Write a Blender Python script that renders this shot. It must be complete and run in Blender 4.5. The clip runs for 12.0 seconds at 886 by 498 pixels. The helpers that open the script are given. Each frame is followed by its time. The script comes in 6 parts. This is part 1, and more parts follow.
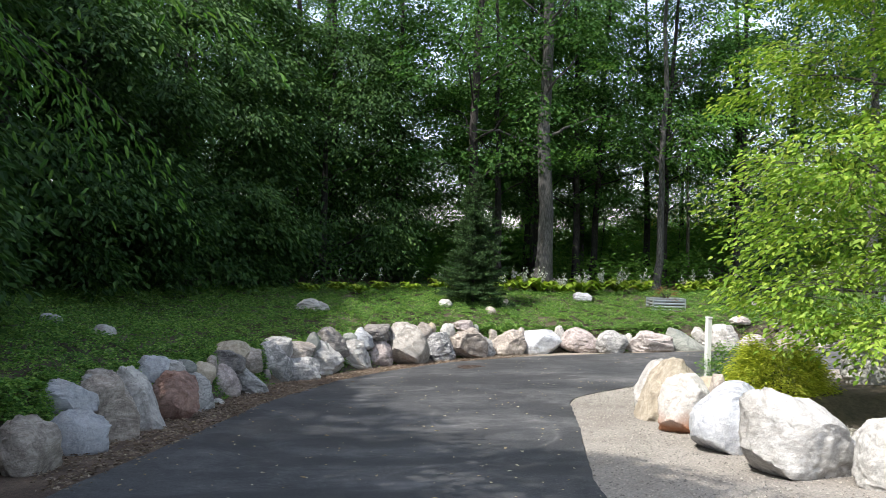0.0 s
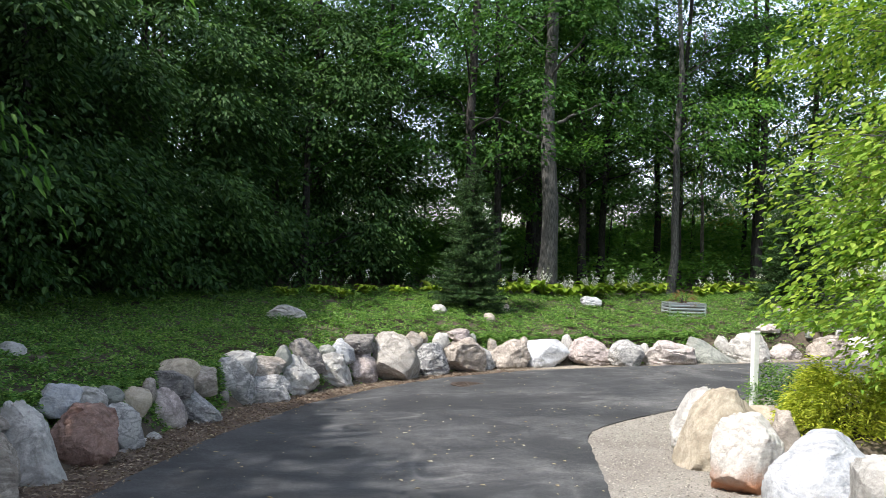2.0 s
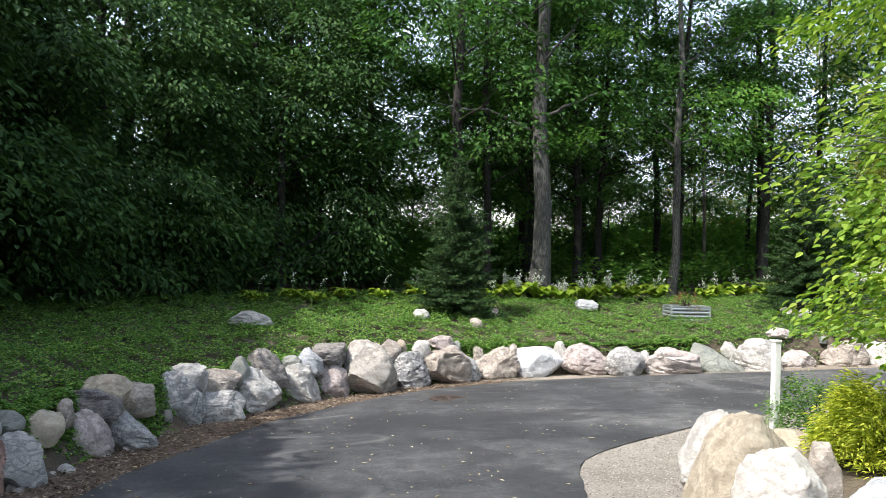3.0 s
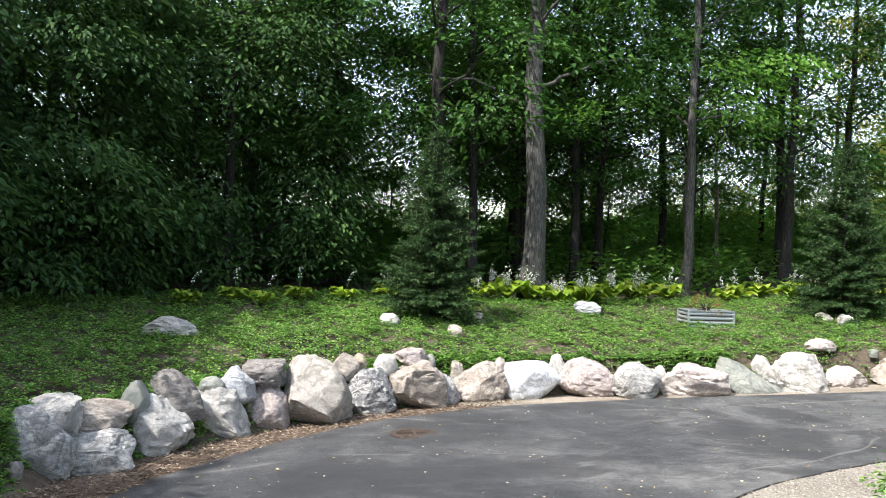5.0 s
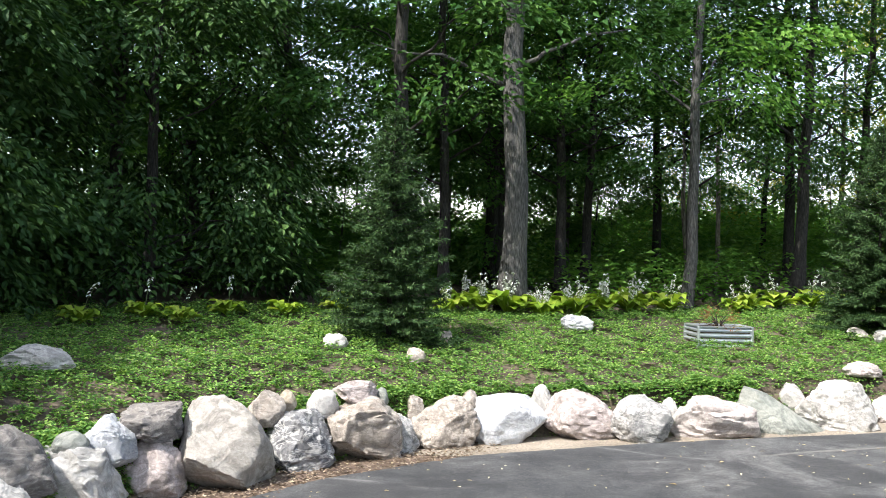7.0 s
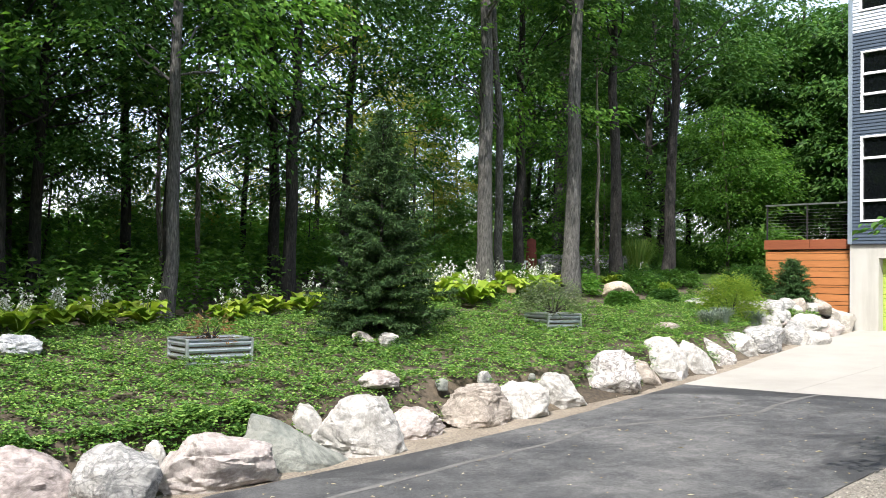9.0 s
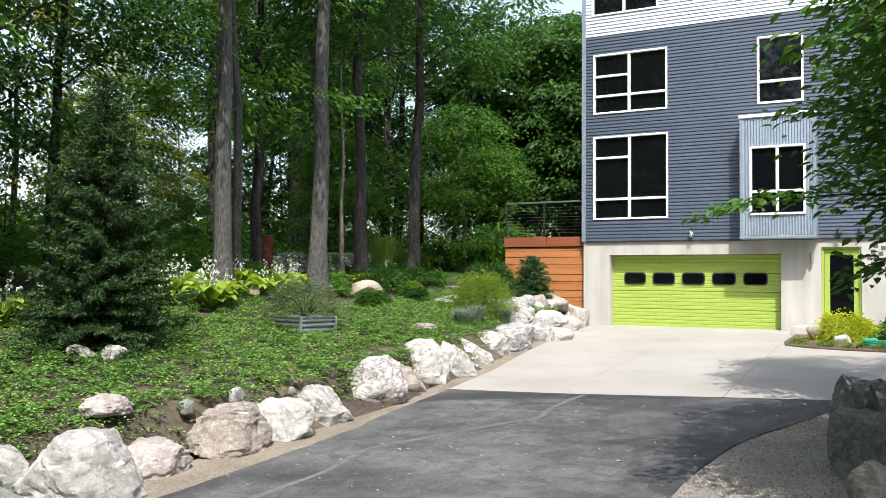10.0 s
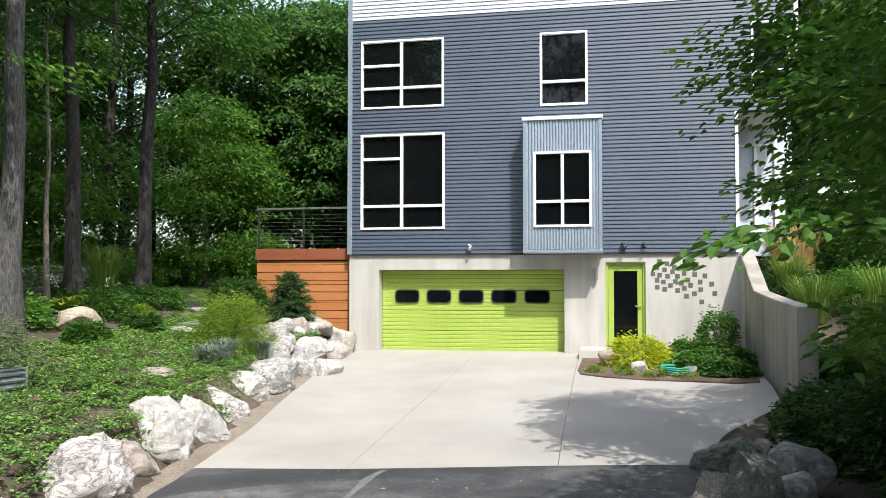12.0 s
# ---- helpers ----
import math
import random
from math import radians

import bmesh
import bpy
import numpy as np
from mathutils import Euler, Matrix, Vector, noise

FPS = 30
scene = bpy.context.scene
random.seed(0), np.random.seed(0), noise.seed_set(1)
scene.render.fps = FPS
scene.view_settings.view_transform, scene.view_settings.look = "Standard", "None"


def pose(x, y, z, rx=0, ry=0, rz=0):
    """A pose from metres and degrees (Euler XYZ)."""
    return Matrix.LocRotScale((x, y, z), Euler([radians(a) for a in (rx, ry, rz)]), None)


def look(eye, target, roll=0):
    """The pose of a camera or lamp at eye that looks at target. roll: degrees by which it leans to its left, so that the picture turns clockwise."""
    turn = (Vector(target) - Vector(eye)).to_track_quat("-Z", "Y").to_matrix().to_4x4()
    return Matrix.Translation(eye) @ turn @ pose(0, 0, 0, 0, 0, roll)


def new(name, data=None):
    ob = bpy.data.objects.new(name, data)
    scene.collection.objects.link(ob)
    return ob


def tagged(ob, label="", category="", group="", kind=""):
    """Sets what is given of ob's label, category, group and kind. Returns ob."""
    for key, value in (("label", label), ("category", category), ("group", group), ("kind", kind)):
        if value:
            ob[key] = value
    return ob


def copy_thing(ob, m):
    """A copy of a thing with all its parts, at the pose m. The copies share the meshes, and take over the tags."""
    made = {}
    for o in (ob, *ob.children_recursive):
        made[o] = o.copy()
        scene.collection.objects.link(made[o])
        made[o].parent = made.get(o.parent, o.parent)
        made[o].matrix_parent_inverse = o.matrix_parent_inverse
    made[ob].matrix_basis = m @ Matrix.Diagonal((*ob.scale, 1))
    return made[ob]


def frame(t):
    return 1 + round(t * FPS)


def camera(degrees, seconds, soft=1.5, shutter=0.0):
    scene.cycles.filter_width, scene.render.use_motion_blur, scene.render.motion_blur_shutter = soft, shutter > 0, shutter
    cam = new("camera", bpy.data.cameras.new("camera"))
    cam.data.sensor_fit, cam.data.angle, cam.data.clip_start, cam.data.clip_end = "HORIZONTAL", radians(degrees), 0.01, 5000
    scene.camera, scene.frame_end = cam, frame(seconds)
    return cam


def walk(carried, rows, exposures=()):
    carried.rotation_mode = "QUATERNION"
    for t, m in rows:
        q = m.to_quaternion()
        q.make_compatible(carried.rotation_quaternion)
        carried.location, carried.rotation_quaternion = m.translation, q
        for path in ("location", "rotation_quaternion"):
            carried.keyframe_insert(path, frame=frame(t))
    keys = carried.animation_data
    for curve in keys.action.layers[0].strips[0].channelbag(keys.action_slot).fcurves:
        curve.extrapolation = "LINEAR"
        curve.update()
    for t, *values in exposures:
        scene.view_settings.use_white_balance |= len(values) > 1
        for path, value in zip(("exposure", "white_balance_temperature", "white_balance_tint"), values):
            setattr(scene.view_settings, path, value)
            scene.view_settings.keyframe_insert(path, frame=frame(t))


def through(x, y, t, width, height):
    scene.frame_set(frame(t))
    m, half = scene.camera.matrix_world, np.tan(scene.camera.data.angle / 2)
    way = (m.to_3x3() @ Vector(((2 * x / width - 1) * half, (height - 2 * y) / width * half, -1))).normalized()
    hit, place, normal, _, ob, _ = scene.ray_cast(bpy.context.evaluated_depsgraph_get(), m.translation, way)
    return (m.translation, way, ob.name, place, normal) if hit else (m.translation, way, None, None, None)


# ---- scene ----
cam = camera(53.4, 12.0, soft=0.7)
PATH = [
    (0, (0.55, 0.377, 1.708), (0.807, 2.361, 1.71), 1.9),
    (0.5, (0.666, 0.961, 1.708), (0.923, 2.944, 1.709), 1.9),
    (1, (0.766, 1.604, 1.698), (1.022, 3.587, 1.7), 1.9),
    (1.5, (0.887, 2.323, 1.711), (1.144, 4.306, 1.712), 1.9),
    (2, (1.067, 3.131, 1.713), (1.326, 5.115, 1.714), 1.9),
    (2.5, (1.357, 4.01, 1.706), (1.618, 5.993, 1.709), 1.8),
    (3, (1.7, 4.94, 1.646), (1.963, 6.923, 1.654), 1.6),
    (4.8, (2.475, 8.321, 1.629), (2.762, 10.3, 1.624), 2.0),
    (5, (2.553, 8.629, 1.655), (2.837, 10.609, 1.647), 2.0),
    (5.5, (2.717, 9.455, 1.647), (3.001, 11.435, 1.639), 1.9),
    (6, (2.897, 10.291, 1.651), (3.18, 12.271, 1.646), 1.9),
    (6.5, (3.131, 11.152, 1.702), (3.413, 13.132, 1.698), 1.9),
    (6.7, (3.241, 11.448, 1.723), (3.52, 13.428, 1.717), 1.9),
    (8.3, (4.331, 14.212, 1.394), (5.34, 15.937, 1.456), 1.0),
    (8.5, (4.42, 14.549, 1.386), (5.532, 16.211, 1.444), 1.3),
    (9, (4.713, 15.382, 1.399), (6.079, 16.841, 1.46), 1.0),
    (9.5, (5.137, 16.194, 1.394), (6.72, 17.415, 1.458), 0.7),
    (10, (5.697, 16.966, 1.378), (7.448, 17.931, 1.446), 0.4),
    (10.5, (6.356, 17.645, 1.412), (8.179, 18.465, 1.483), 0.2),
    (11, (7.149, 18.178, 1.566), (9.015, 18.894, 1.64), 0.2),
    (11.5, (8.013, 18.579, 1.686), (9.933, 19.134, 1.761), 0.0),
    (12, (8.926, 18.876, 1.793), (10.881, 19.292, 1.87), 0.0),
]
walk(cam, [(t, look(eye, target, roll)) for t, eye, target, roll in PATH],
     exposures=((0, 1.22), (3, 1.32), (6.5, 1.68), (8.5, 1.45), (10, 1.10), (12, 1.05)))


# ---- light ----
SUN_WAY = Vector((0.65, 0.40, -1.05)).normalized()
world = bpy.data.worlds.new("sky")
scene.world = world
world.use_nodes = True
wn = world.node_tree.nodes
sky = wn.new("ShaderNodeTexSky")
sky.sky_type, sky.sun_disc = "NISHITA", False
sky.sun_elevation = math.asin(-SUN_WAY.z)
sky.sun_rotation = math.atan2(-SUN_WAY.x, -SUN_WAY.y)
sky.air_density, sky.dust_density, sky.ozone_density = 1.1, 2.2, 1.0
wn["Background"].inputs["Strength"].default_value = 0.15
haze = wn.new("ShaderNodeHueSaturation")
haze.inputs["Saturation"].default_value = 0.72
world.node_tree.links.new(sky.outputs["Color"], haze.inputs["Color"])
world.node_tree.links.new(haze.outputs["Color"], wn["Background"].inputs["Color"])
sun = new("sun", bpy.data.lights.new("sun", "SUN"))
sun.data.energy, sun.data.angle, sun.data.color = 2.8, radians(0.6), (1.0, 0.955, 0.89)
sun.matrix_world = Matrix.Translation((-20, -20, 40)) @ SUN_WAY.to_track_quat("-Z", "Y").to_matrix().to_4x4()


# ---- materials ----
def node_mat(name):
    m = bpy.data.materials.new(name)
    m.use_nodes = True
    nt = m.node_tree
    return m, nt, nt.nodes["Principled BSDF"]


def add(nt, kind, **inputs):
    n = nt.nodes.new(kind)
    for k, v in inputs.items():
        n.inputs[k.replace("_", " ")].default_value = v
    return n


def ramp(nt, fac, stops):
    r = nt.nodes.new("ShaderNodeValToRGB")
    el = r.color_ramp.elements
    while len(el) < len(stops):
        el.new(0.5)
    for e, (p, c) in zip(el, stops):
        e.position, e.color = p, (*c, 1)
    nt.links.new(fac, r.inputs["Fac"])
    return r.outputs["Color"]


def noise_tex(nt, scale, detail=6.0, rough=0.6, coord="Object", offset=True, stretch=None, warp=0.0, ridged=False):
    tc = nt.nodes.new("ShaderNodeTexCoord")
    out = tc.outputs[coord]
    if offset:
        oi = nt.nodes.new("ShaderNodeObjectInfo")
        mul = nt.nodes.new("ShaderNodeVectorMath")
        mul.operation = "MULTIPLY_ADD"
        comb = nt.nodes.new("ShaderNodeCombineXYZ")
        for i in range(3):
            nt.links.new(oi.outputs["Random"], comb.inputs[i])
        mul.inputs[1].default_value = (37.0, 53.0, 71.0)
        nt.links.new(comb.outputs[0], mul.inputs[0])
        nt.links.new(out, mul.inputs[2])
        out = mul.outputs[0]
    if stretch:
        mp = nt.nodes.new("ShaderNodeVectorMath")
        mp.operation = "MULTIPLY"
        mp.inputs[1].default_value = stretch
        nt.links.new(out, mp.inputs[0])
        out = mp.outputs[0]
    n = nt.nodes.new("ShaderNodeTexNoise")
    if ridged:
        n.noise_type = "RIDGED_MULTIFRACTAL"
    n.inputs["Scale"].default_value, n.inputs["Detail"].default_value, n.inputs["Roughness"].default_value = scale, detail, rough
    n.inputs["Distortion"].default_value = warp
    nt.links.new(out, n.inputs["Vector"])
    return n.outputs["Fac"]


def mix(nt, fac, a, b, mode="MIX"):
    m = nt.nodes.new("ShaderNodeMix")
    m.data_type, m.blend_type = "RGBA", mode
    for val, idx in ((fac, 0), (a, 6), (b, 7)):
        if hasattr(val, "is_linked"):
            nt.links.new(val, m.inputs[idx])
        elif idx == 0:
            m.inputs[0].default_value = val
        else:
            m.inputs[idx].default_value = (*val, 1)
    return m.outputs[2]


def bump(nt, bsdf, height, strength, dist):
    b = nt.nodes.new("ShaderNodeBump")
    b.inputs["Strength"].default_value, b.inputs["Distance"].default_value = strength, dist
    nt.links.new(height, b.inputs["Height"])
    nt.links.new(b.outputs["Normal"], bsdf.inputs["Normal"])


def plain_mat(name, a, b, rough=0.6, scale=6.0, metal=0.0, bumps=0.15, dist=0.004, stretch=None):
    m, nt, p = node_mat(name)
    f = noise_tex(nt, scale, 8, 0.65, stretch=stretch)
    g = noise_tex(nt, scale * 9, 3, 0.6, stretch=stretch)
    c = ramp(nt, f, ((0.3, a), (0.7, b)))
    c = mix(nt, 0.25, c, ramp(nt, g, ((0.3, tuple(v * 0.7 for v in a)), (0.7, tuple(min(1, v * 1.2) for v in b)))))
    nt.links.new(c, p.inputs["Base Color"])
    p.inputs["Roughness"].default_value, p.inputs["Metallic"].default_value = rough, metal
    bump(nt, p, g, bumps, dist)
    return m


def rock_mat(name, a, b, dark, vein=0.3, stain=None):
    m, nt, p = node_mat(name)
    f = noise_tex(nt, 2.2, 8, 0.62, warp=0.6)
    g = noise_tex(nt, 20, 6, 0.75)
    v = noise_tex(nt, 3.4, 6, 0.55, stretch=(1, 1, 2.3), warp=1.6)
    c = ramp(nt, f, ((0.28, tuple(q * 0.55 for q in a)), (0.40, a), (0.50, b), (0.58, tuple(q * 0.8 for q in a)), (0.66, tuple(min(0.78, q * 1.15) for q in b)), (0.8, a)))
    vc = ramp(nt, v, ((0.40, (0, 0, 0)), (0.47, (1, 1, 1)), (0.53, (0, 0, 0))))
    k = nt.nodes.new("ShaderNodeMath")
    k.operation = "MULTIPLY"
    k.inputs[1].default_value = vein
    nt.links.new(vc, k.inputs[0])
    c = mix(nt, k.outputs[0], c, dark)
    sp = ramp(nt, g, ((0.34, (0.72, 0.72, 0.72)), (0.66, (1.06, 1.05, 1.04))))
    c = mix(nt, 0.75, c, sp, "MULTIPLY")
    if stain:
        # iron stain that has crept up from the soil
        z = nt.nodes.new("ShaderNodeSeparateXYZ")
        nt.links.new(nt.nodes.new("ShaderNodeTexCoord").outputs["Object"], z.inputs[0])
        w = nt.nodes.new("ShaderNodeMath")
        w.operation = "MULTIPLY_ADD"
        w.inputs[1].default_value = 0.5
        nt.links.new(f, w.inputs[0])
        nt.links.new(z.outputs["Z"], w.inputs[2])
        c = mix(nt, ramp(nt, w.outputs[0], ((0.38, (0.9, 0.9, 0.9)), (0.5, (0.35, 0.35, 0.35)), (0.6, (0, 0, 0)))), c, stain)
    nt.links.new(c, p.inputs["Base Color"])
    p.inputs["Roughness"].default_value = 0.88
    cr = noise_tex(nt, 3.0, 7, 0.55, stretch=(1, 1, 1.7), warp=0.8, ridged=True)
    h = mix(nt, 0.3, mix(nt, 0.35, f, cr), g)
    bump(nt, p, h, 1.0, 0.10)
    return m


def leaf_mat(name, a, b, c, through=0.35, gloss=0.55, tint=1.25):
    m, nt, p = node_mat(name)
    geo = nt.nodes.new("ShaderNodeNewGeometry")
    big = noise_tex(nt, 0.7, 3, 0.5, offset=False)
    col = ramp(nt, geo.outputs["Random Per Island"], ((0.0, a), (0.55, b), (1.0, c)))
    col = mix(nt, 0.5, col, ramp(nt, big, ((0.3, (0.7, 0.75, 0.7)), (0.7, (1.15, 1.1, 1.0)))), "MULTIPLY")
    nt.links.new(col, p.inputs["Base Color"])
    p.inputs["Roughness"].default_value = gloss
    p.inputs["Specular IOR Level"].default_value = 0.22
    t = nt.nodes.new("ShaderNodeBsdfTranslucent")
    tc = mix(nt, 1.0, col, (tint * 1.1, tint * 1.15, tint * 0.6), "MULTIPLY")
    nt.links.new(tc, t.inputs["Color"])
    mx = nt.nodes.new("ShaderNodeMixShader")
    mx.inputs[0].default_value = through
    nt.links.new(p.outputs[0], mx.inputs[1])
    nt.links.new(t.outputs[0], mx.inputs[2])
    nt.links.new(mx.outputs[0], nt.nodes["Material Output"].inputs["Surface"])
    return m


def bark_mat(name, a, b):
    m, nt, p = node_mat(name)
    f = noise_tex(nt, 42, 6, 0.62, stretch=(1, 1, 0.16), warp=0.5)
    g = noise_tex(nt, 1.5, 3, 0.5)
    c = ramp(nt, f, ((0.35, tuple(v * 0.45 for v in a)), (0.5, a), (0.68, b)))
    c = mix(nt, 0.5, c, ramp(nt, g, ((0.3, (0.7, 0.72, 0.7)), (0.7, (1.15, 1.12, 1.08)))), "MULTIPLY")
    nt.links.new(c, p.inputs["Base Color"])
    p.inputs["Roughness"].default_value = 0.95
    bump(nt, p, f, 0.9, 0.04)
    return m


def ground_mat(name, cols, fine, bumps=0.6, dist=0.03, scale=0.6):
    m, nt, p = node_mat(name)
    f = noise_tex(nt, scale, 7, 0.6, offset=False)
    g = noise_tex(nt, fine, 5, 0.7, offset=False)
    c = ramp(nt, f, ((0.32, cols[0]), (0.52, cols[1]), (0.72, cols[2])))
    c = mix(nt, 0.8, c, ramp(nt, g, ((0.33, (0.4, 0.4, 0.4)), (0.66, (1.35, 1.3, 1.25)))), "MULTIPLY")
    nt.links.new(c, p.inputs["Base Color"])
    p.inputs["Roughness"].default_value = 0.95
    bump(nt, p, g, bumps, dist)
    return m


def asphalt_mat():
    m, nt, p = node_mat("asphalt")
    f = noise_tex(nt, 0.22, 5, 0.55, offset=False, warp=0.8)
    st = noise_tex(nt, 0.9, 6, 0.6, offset=False, stretch=(1.0, 0.35, 1))
    g = noise_tex(nt, 160, 3, 0.8, offset=False)
    c = ramp(nt, f, ((0.40, (0.033, 0.036, 0.041)), (0.60, (0.083, 0.086, 0.091))))
    # dust, wear and imitated sunlight make it paler towards the house
    sx = nt.nodes.new("ShaderNodeSeparateXYZ")
    nt.links.new(nt.nodes.new("ShaderNodeTexCoord").outputs["Object"], sx.inputs[0])
    wx = nt.nodes.new("ShaderNodeMath")
    wx.operation = "MULTIPLY_ADD"
    wx.inputs[1].default_value, wx.inputs[2].default_value = 0.06, 0.2
    nt.links.new(sx.outputs["X"], wx.inputs[0])
    c = mix(nt, 1.0, c, ramp(nt, wx.outputs[0], ((0.15, (0.82, 0.82, 0.83)), (0.45, (1.05, 1.04, 1.03)), (0.85, (1.22, 1.21, 1.19)))), "MULTIPLY")
    c = mix(nt, 0.5, c, ramp(nt, st, ((0.42, (0.75, 0.75, 0.78)), (0.7, (1.7, 1.65, 1.6)))), "MULTIPLY")
    c = mix(nt, 0.8, c, ramp(nt, g, ((0.3, (0.55, 0.55, 0.55)), (0.72, (1.6, 1.58, 1.55)))), "MULTIPLY")
    mt = noise_tex(nt, 2.6, 7, 0.72, offset=False, warp=0.6)
    c = mix(nt, 0.85, c, ramp(nt, mt, ((0.36, (0.55, 0.55, 0.57)), (0.5, (0.95, 0.95, 0.95)), (0.68, (1.55, 1.52, 1.48)))), "MULTIPLY")
    gr = noise_tex(nt, 38, 4, 0.75, offset=False)
    c = mix(nt, ramp(nt, gr, ((0.56, (0, 0, 0)), (0.68, (0.6, 0.6, 0.6)))), c, (0.20, 0.197, 0.19))
    gd = noise_tex(nt, 27, 4, 0.75, offset=False)
    c = mix(nt, 0.7, c, ramp(nt, gd, ((0.36, (0.55, 0.55, 0.56)), (0.56, (1.12, 1.12, 1.1)))), "MULTIPLY")
    # dark patches, partly sealing and partly imitated tree shade, scuffs, and wandering pale cracks
    sl = noise_tex(nt, 0.30, 7, 0.62, offset=False, warp=1.2)
    c = mix(nt, ramp(nt, sl, ((0.50, (0, 0, 0)), (0.545, (0.6, 0.6, 0.6)), (0.7, (0.85, 0.85, 0.85)))), c, (0.024, 0.025, 0.028))
    sc = noise_tex(nt, 5.0, 5, 0.7, offset=False, stretch=(0.25, 1.0, 1.0))
    c = mix(nt, ramp(nt, sc, ((0.58, (0, 0, 0)), (0.78, (0.22, 0.22, 0.22)))), c, (0.20, 0.195, 0.19))
    brk = ramp(nt, st, ((0.46, (0, 0, 0)), (0.6, (1, 1, 1))))
    for scale, half in ((0.13, 0.0030),):
        cr = noise_tex(nt, scale, 3, 0.5, offset=False, warp=0.5)
        line = ramp(nt, cr, ((0.5 - half * 1.6, (0, 0, 0)), (0.5 - half * 0.3, (0.38, 0.38, 0.38)), (0.5 + half * 0.3, (0.38, 0.38, 0.38)), (0.5 + half * 1.6, (0, 0, 0))))
        c = mix(nt, mix(nt, 1.0, line, brk, "MULTIPLY"), c, (0.26, 0.255, 0.25))
    nt.links.new(c, p.inputs["Base Color"])
    p.inputs["Roughness"].default_value = 0.72
    bump(nt, p, g, 0.35, 0.006)
    return m


def concrete_mat(name, a, b, streak=0.0):
    m, nt, p = node_mat(name)
    f = noise_tex(nt, 0.5, 7, 0.6, offset=False)
    g = noise_tex(nt, 60, 4, 0.7, offset=False)
    c = ramp(nt, f, ((0.3, a), (0.7, b)))
    c = mix(nt, 0.35, c, ramp(nt, g, ((0.3, (0.8, 0.8, 0.8)), (0.7, (1.1, 1.1, 1.1)))), "MULTIPLY")
    if streak:
        s = noise_tex(nt, 2.5, 5, 0.6, offset=False, stretch=(1, 1, 0.12))
        c = mix(nt, streak, c, ramp(nt, s, ((0.35, (0.72, 0.70, 0.67)), (0.6, (1.05, 1.05, 1.05)))), "MULTIPLY")
    nt.links.new(c, p.inputs["Base Color"])
    p.inputs["Roughness"].default_value = 0.85
    bump(nt, p, g, 0.2, 0.003)
    return m


def glass_mat(name, col=(0.004, 0.005, 0.006)):
    m, nt, p = node_mat(name)
    p.inputs["Base Color"].default_value = (*col, 1)
    p.inputs["Roughness"].default_value = 0.03
    p.inputs["IOR"].default_value = 1.5
    p.inputs["Specular IOR Level"].default_value = 0.35
    return m


ROCK = {
    "pale": rock_mat("pale_granite", (0.44, 0.43, 0.41), (0.60, 0.585, 0.56), (0.30, 0.27, 0.25), 0.3),
    "tan": rock_mat("tan_granite", (0.36, 0.315, 0.275), (0.52, 0.465, 0.41), (0.17, 0.14, 0.12), 0.5),
    "sand": rock_mat("sandstone", (0.42, 0.365, 0.28), (0.53, 0.47, 0.375), (0.30, 0.22, 0.15), 0.25),
    "rust": rock_mat("rusty_quartz", (0.60, 0.57, 0.53), (0.70, 0.68, 0.64), (0.46, 0.38, 0.32), 0.4, (0.40, 0.15, 0.055)),
    "pink": rock_mat("pink_granite", (0.40, 0.345, 0.33), (0.56, 0.49, 0.47), (0.19, 0.16, 0.15), 0.5),
    "grey": rock_mat("grey_granite", (0.34, 0.34, 0.335), (0.55, 0.54, 0.525), (0.13, 0.13, 0.14), 0.6),
    "blue": rock_mat("blue_gneiss", (0.38, 0.395, 0.43), (0.48, 0.50, 0.53), (0.62, 0.62, 0.62), 0.4),
    "dark": rock_mat("dark_basalt", (0.15, 0.14, 0.14), (0.26, 0.24, 0.22), (0.50, 0.48, 0.46), 0.3),
    "slate": rock_mat("green_slate", (0.22, 0.24, 0.22), (0.32, 0.33, 0.30), (0.40, 0.40, 0.36), 0.2),
    "brown": rock_mat("red_brown_granite", (0.26, 0.15, 0.12), (0.36, 0.24, 0.20), (0.14, 0.09, 0.08), 0.4),
    "sandy": rock_mat("buff_sandstone", (0.47, 0.40, 0.31), (0.60, 0.53, 0.42), (0.32, 0.26, 0.19), 0.2),
    "buff": rock_mat("buff_granite", (0.40, 0.37, 0.33), (0.53, 0.495, 0.45), (0.27, 0.24, 0.21), 0.25),
    "marble": rock_mat("veined_basalt", (0.15, 0.15, 0.16), (0.27, 0.27, 0.275), (0.66, 0.65, 0.63), 0.85),
    "bluepale": rock_mat("pale_blue_gneiss", (0.44, 0.46, 0.50), (0.58, 0.60, 0.63), (0.70, 0.70, 0.69), 0.4),
    "pinkpale": rock_mat("pale_pink_granite", (0.45, 0.40, 0.385), (0.59, 0.545, 0.52), (0.30, 0.24, 0.22), 0.4),
    "white": rock_mat("white_limestone", (0.51, 0.495, 0.47), (0.64, 0.63, 0.605), (0.34, 0.31, 0.28), 0.45),
    "mossy": rock_mat("mossy_basalt", (0.16, 0.175, 0.165), (0.28, 0.29, 0.27), (0.10, 0.14, 0.06), 0.6),
    "mottled": rock_mat("mottled_gneiss", (0.55, 0.52, 0.50), (0.70, 0.68, 0.66), (0.12, 0.10, 0.10), 0.8),
}
M_GROUND = ground_mat("forest_soil", ((0.05, 0.040, 0.030), (0.09, 0.072, 0.052), (0.19, 0.155, 0.115)), 14)
M_MULCH = ground_mat("wood_mulch", ((0.09, 0.06, 0.045), (0.14, 0.10, 0.075), (0.20, 0.15, 0.115)), 30, 0.9, 0.03, 1.5)
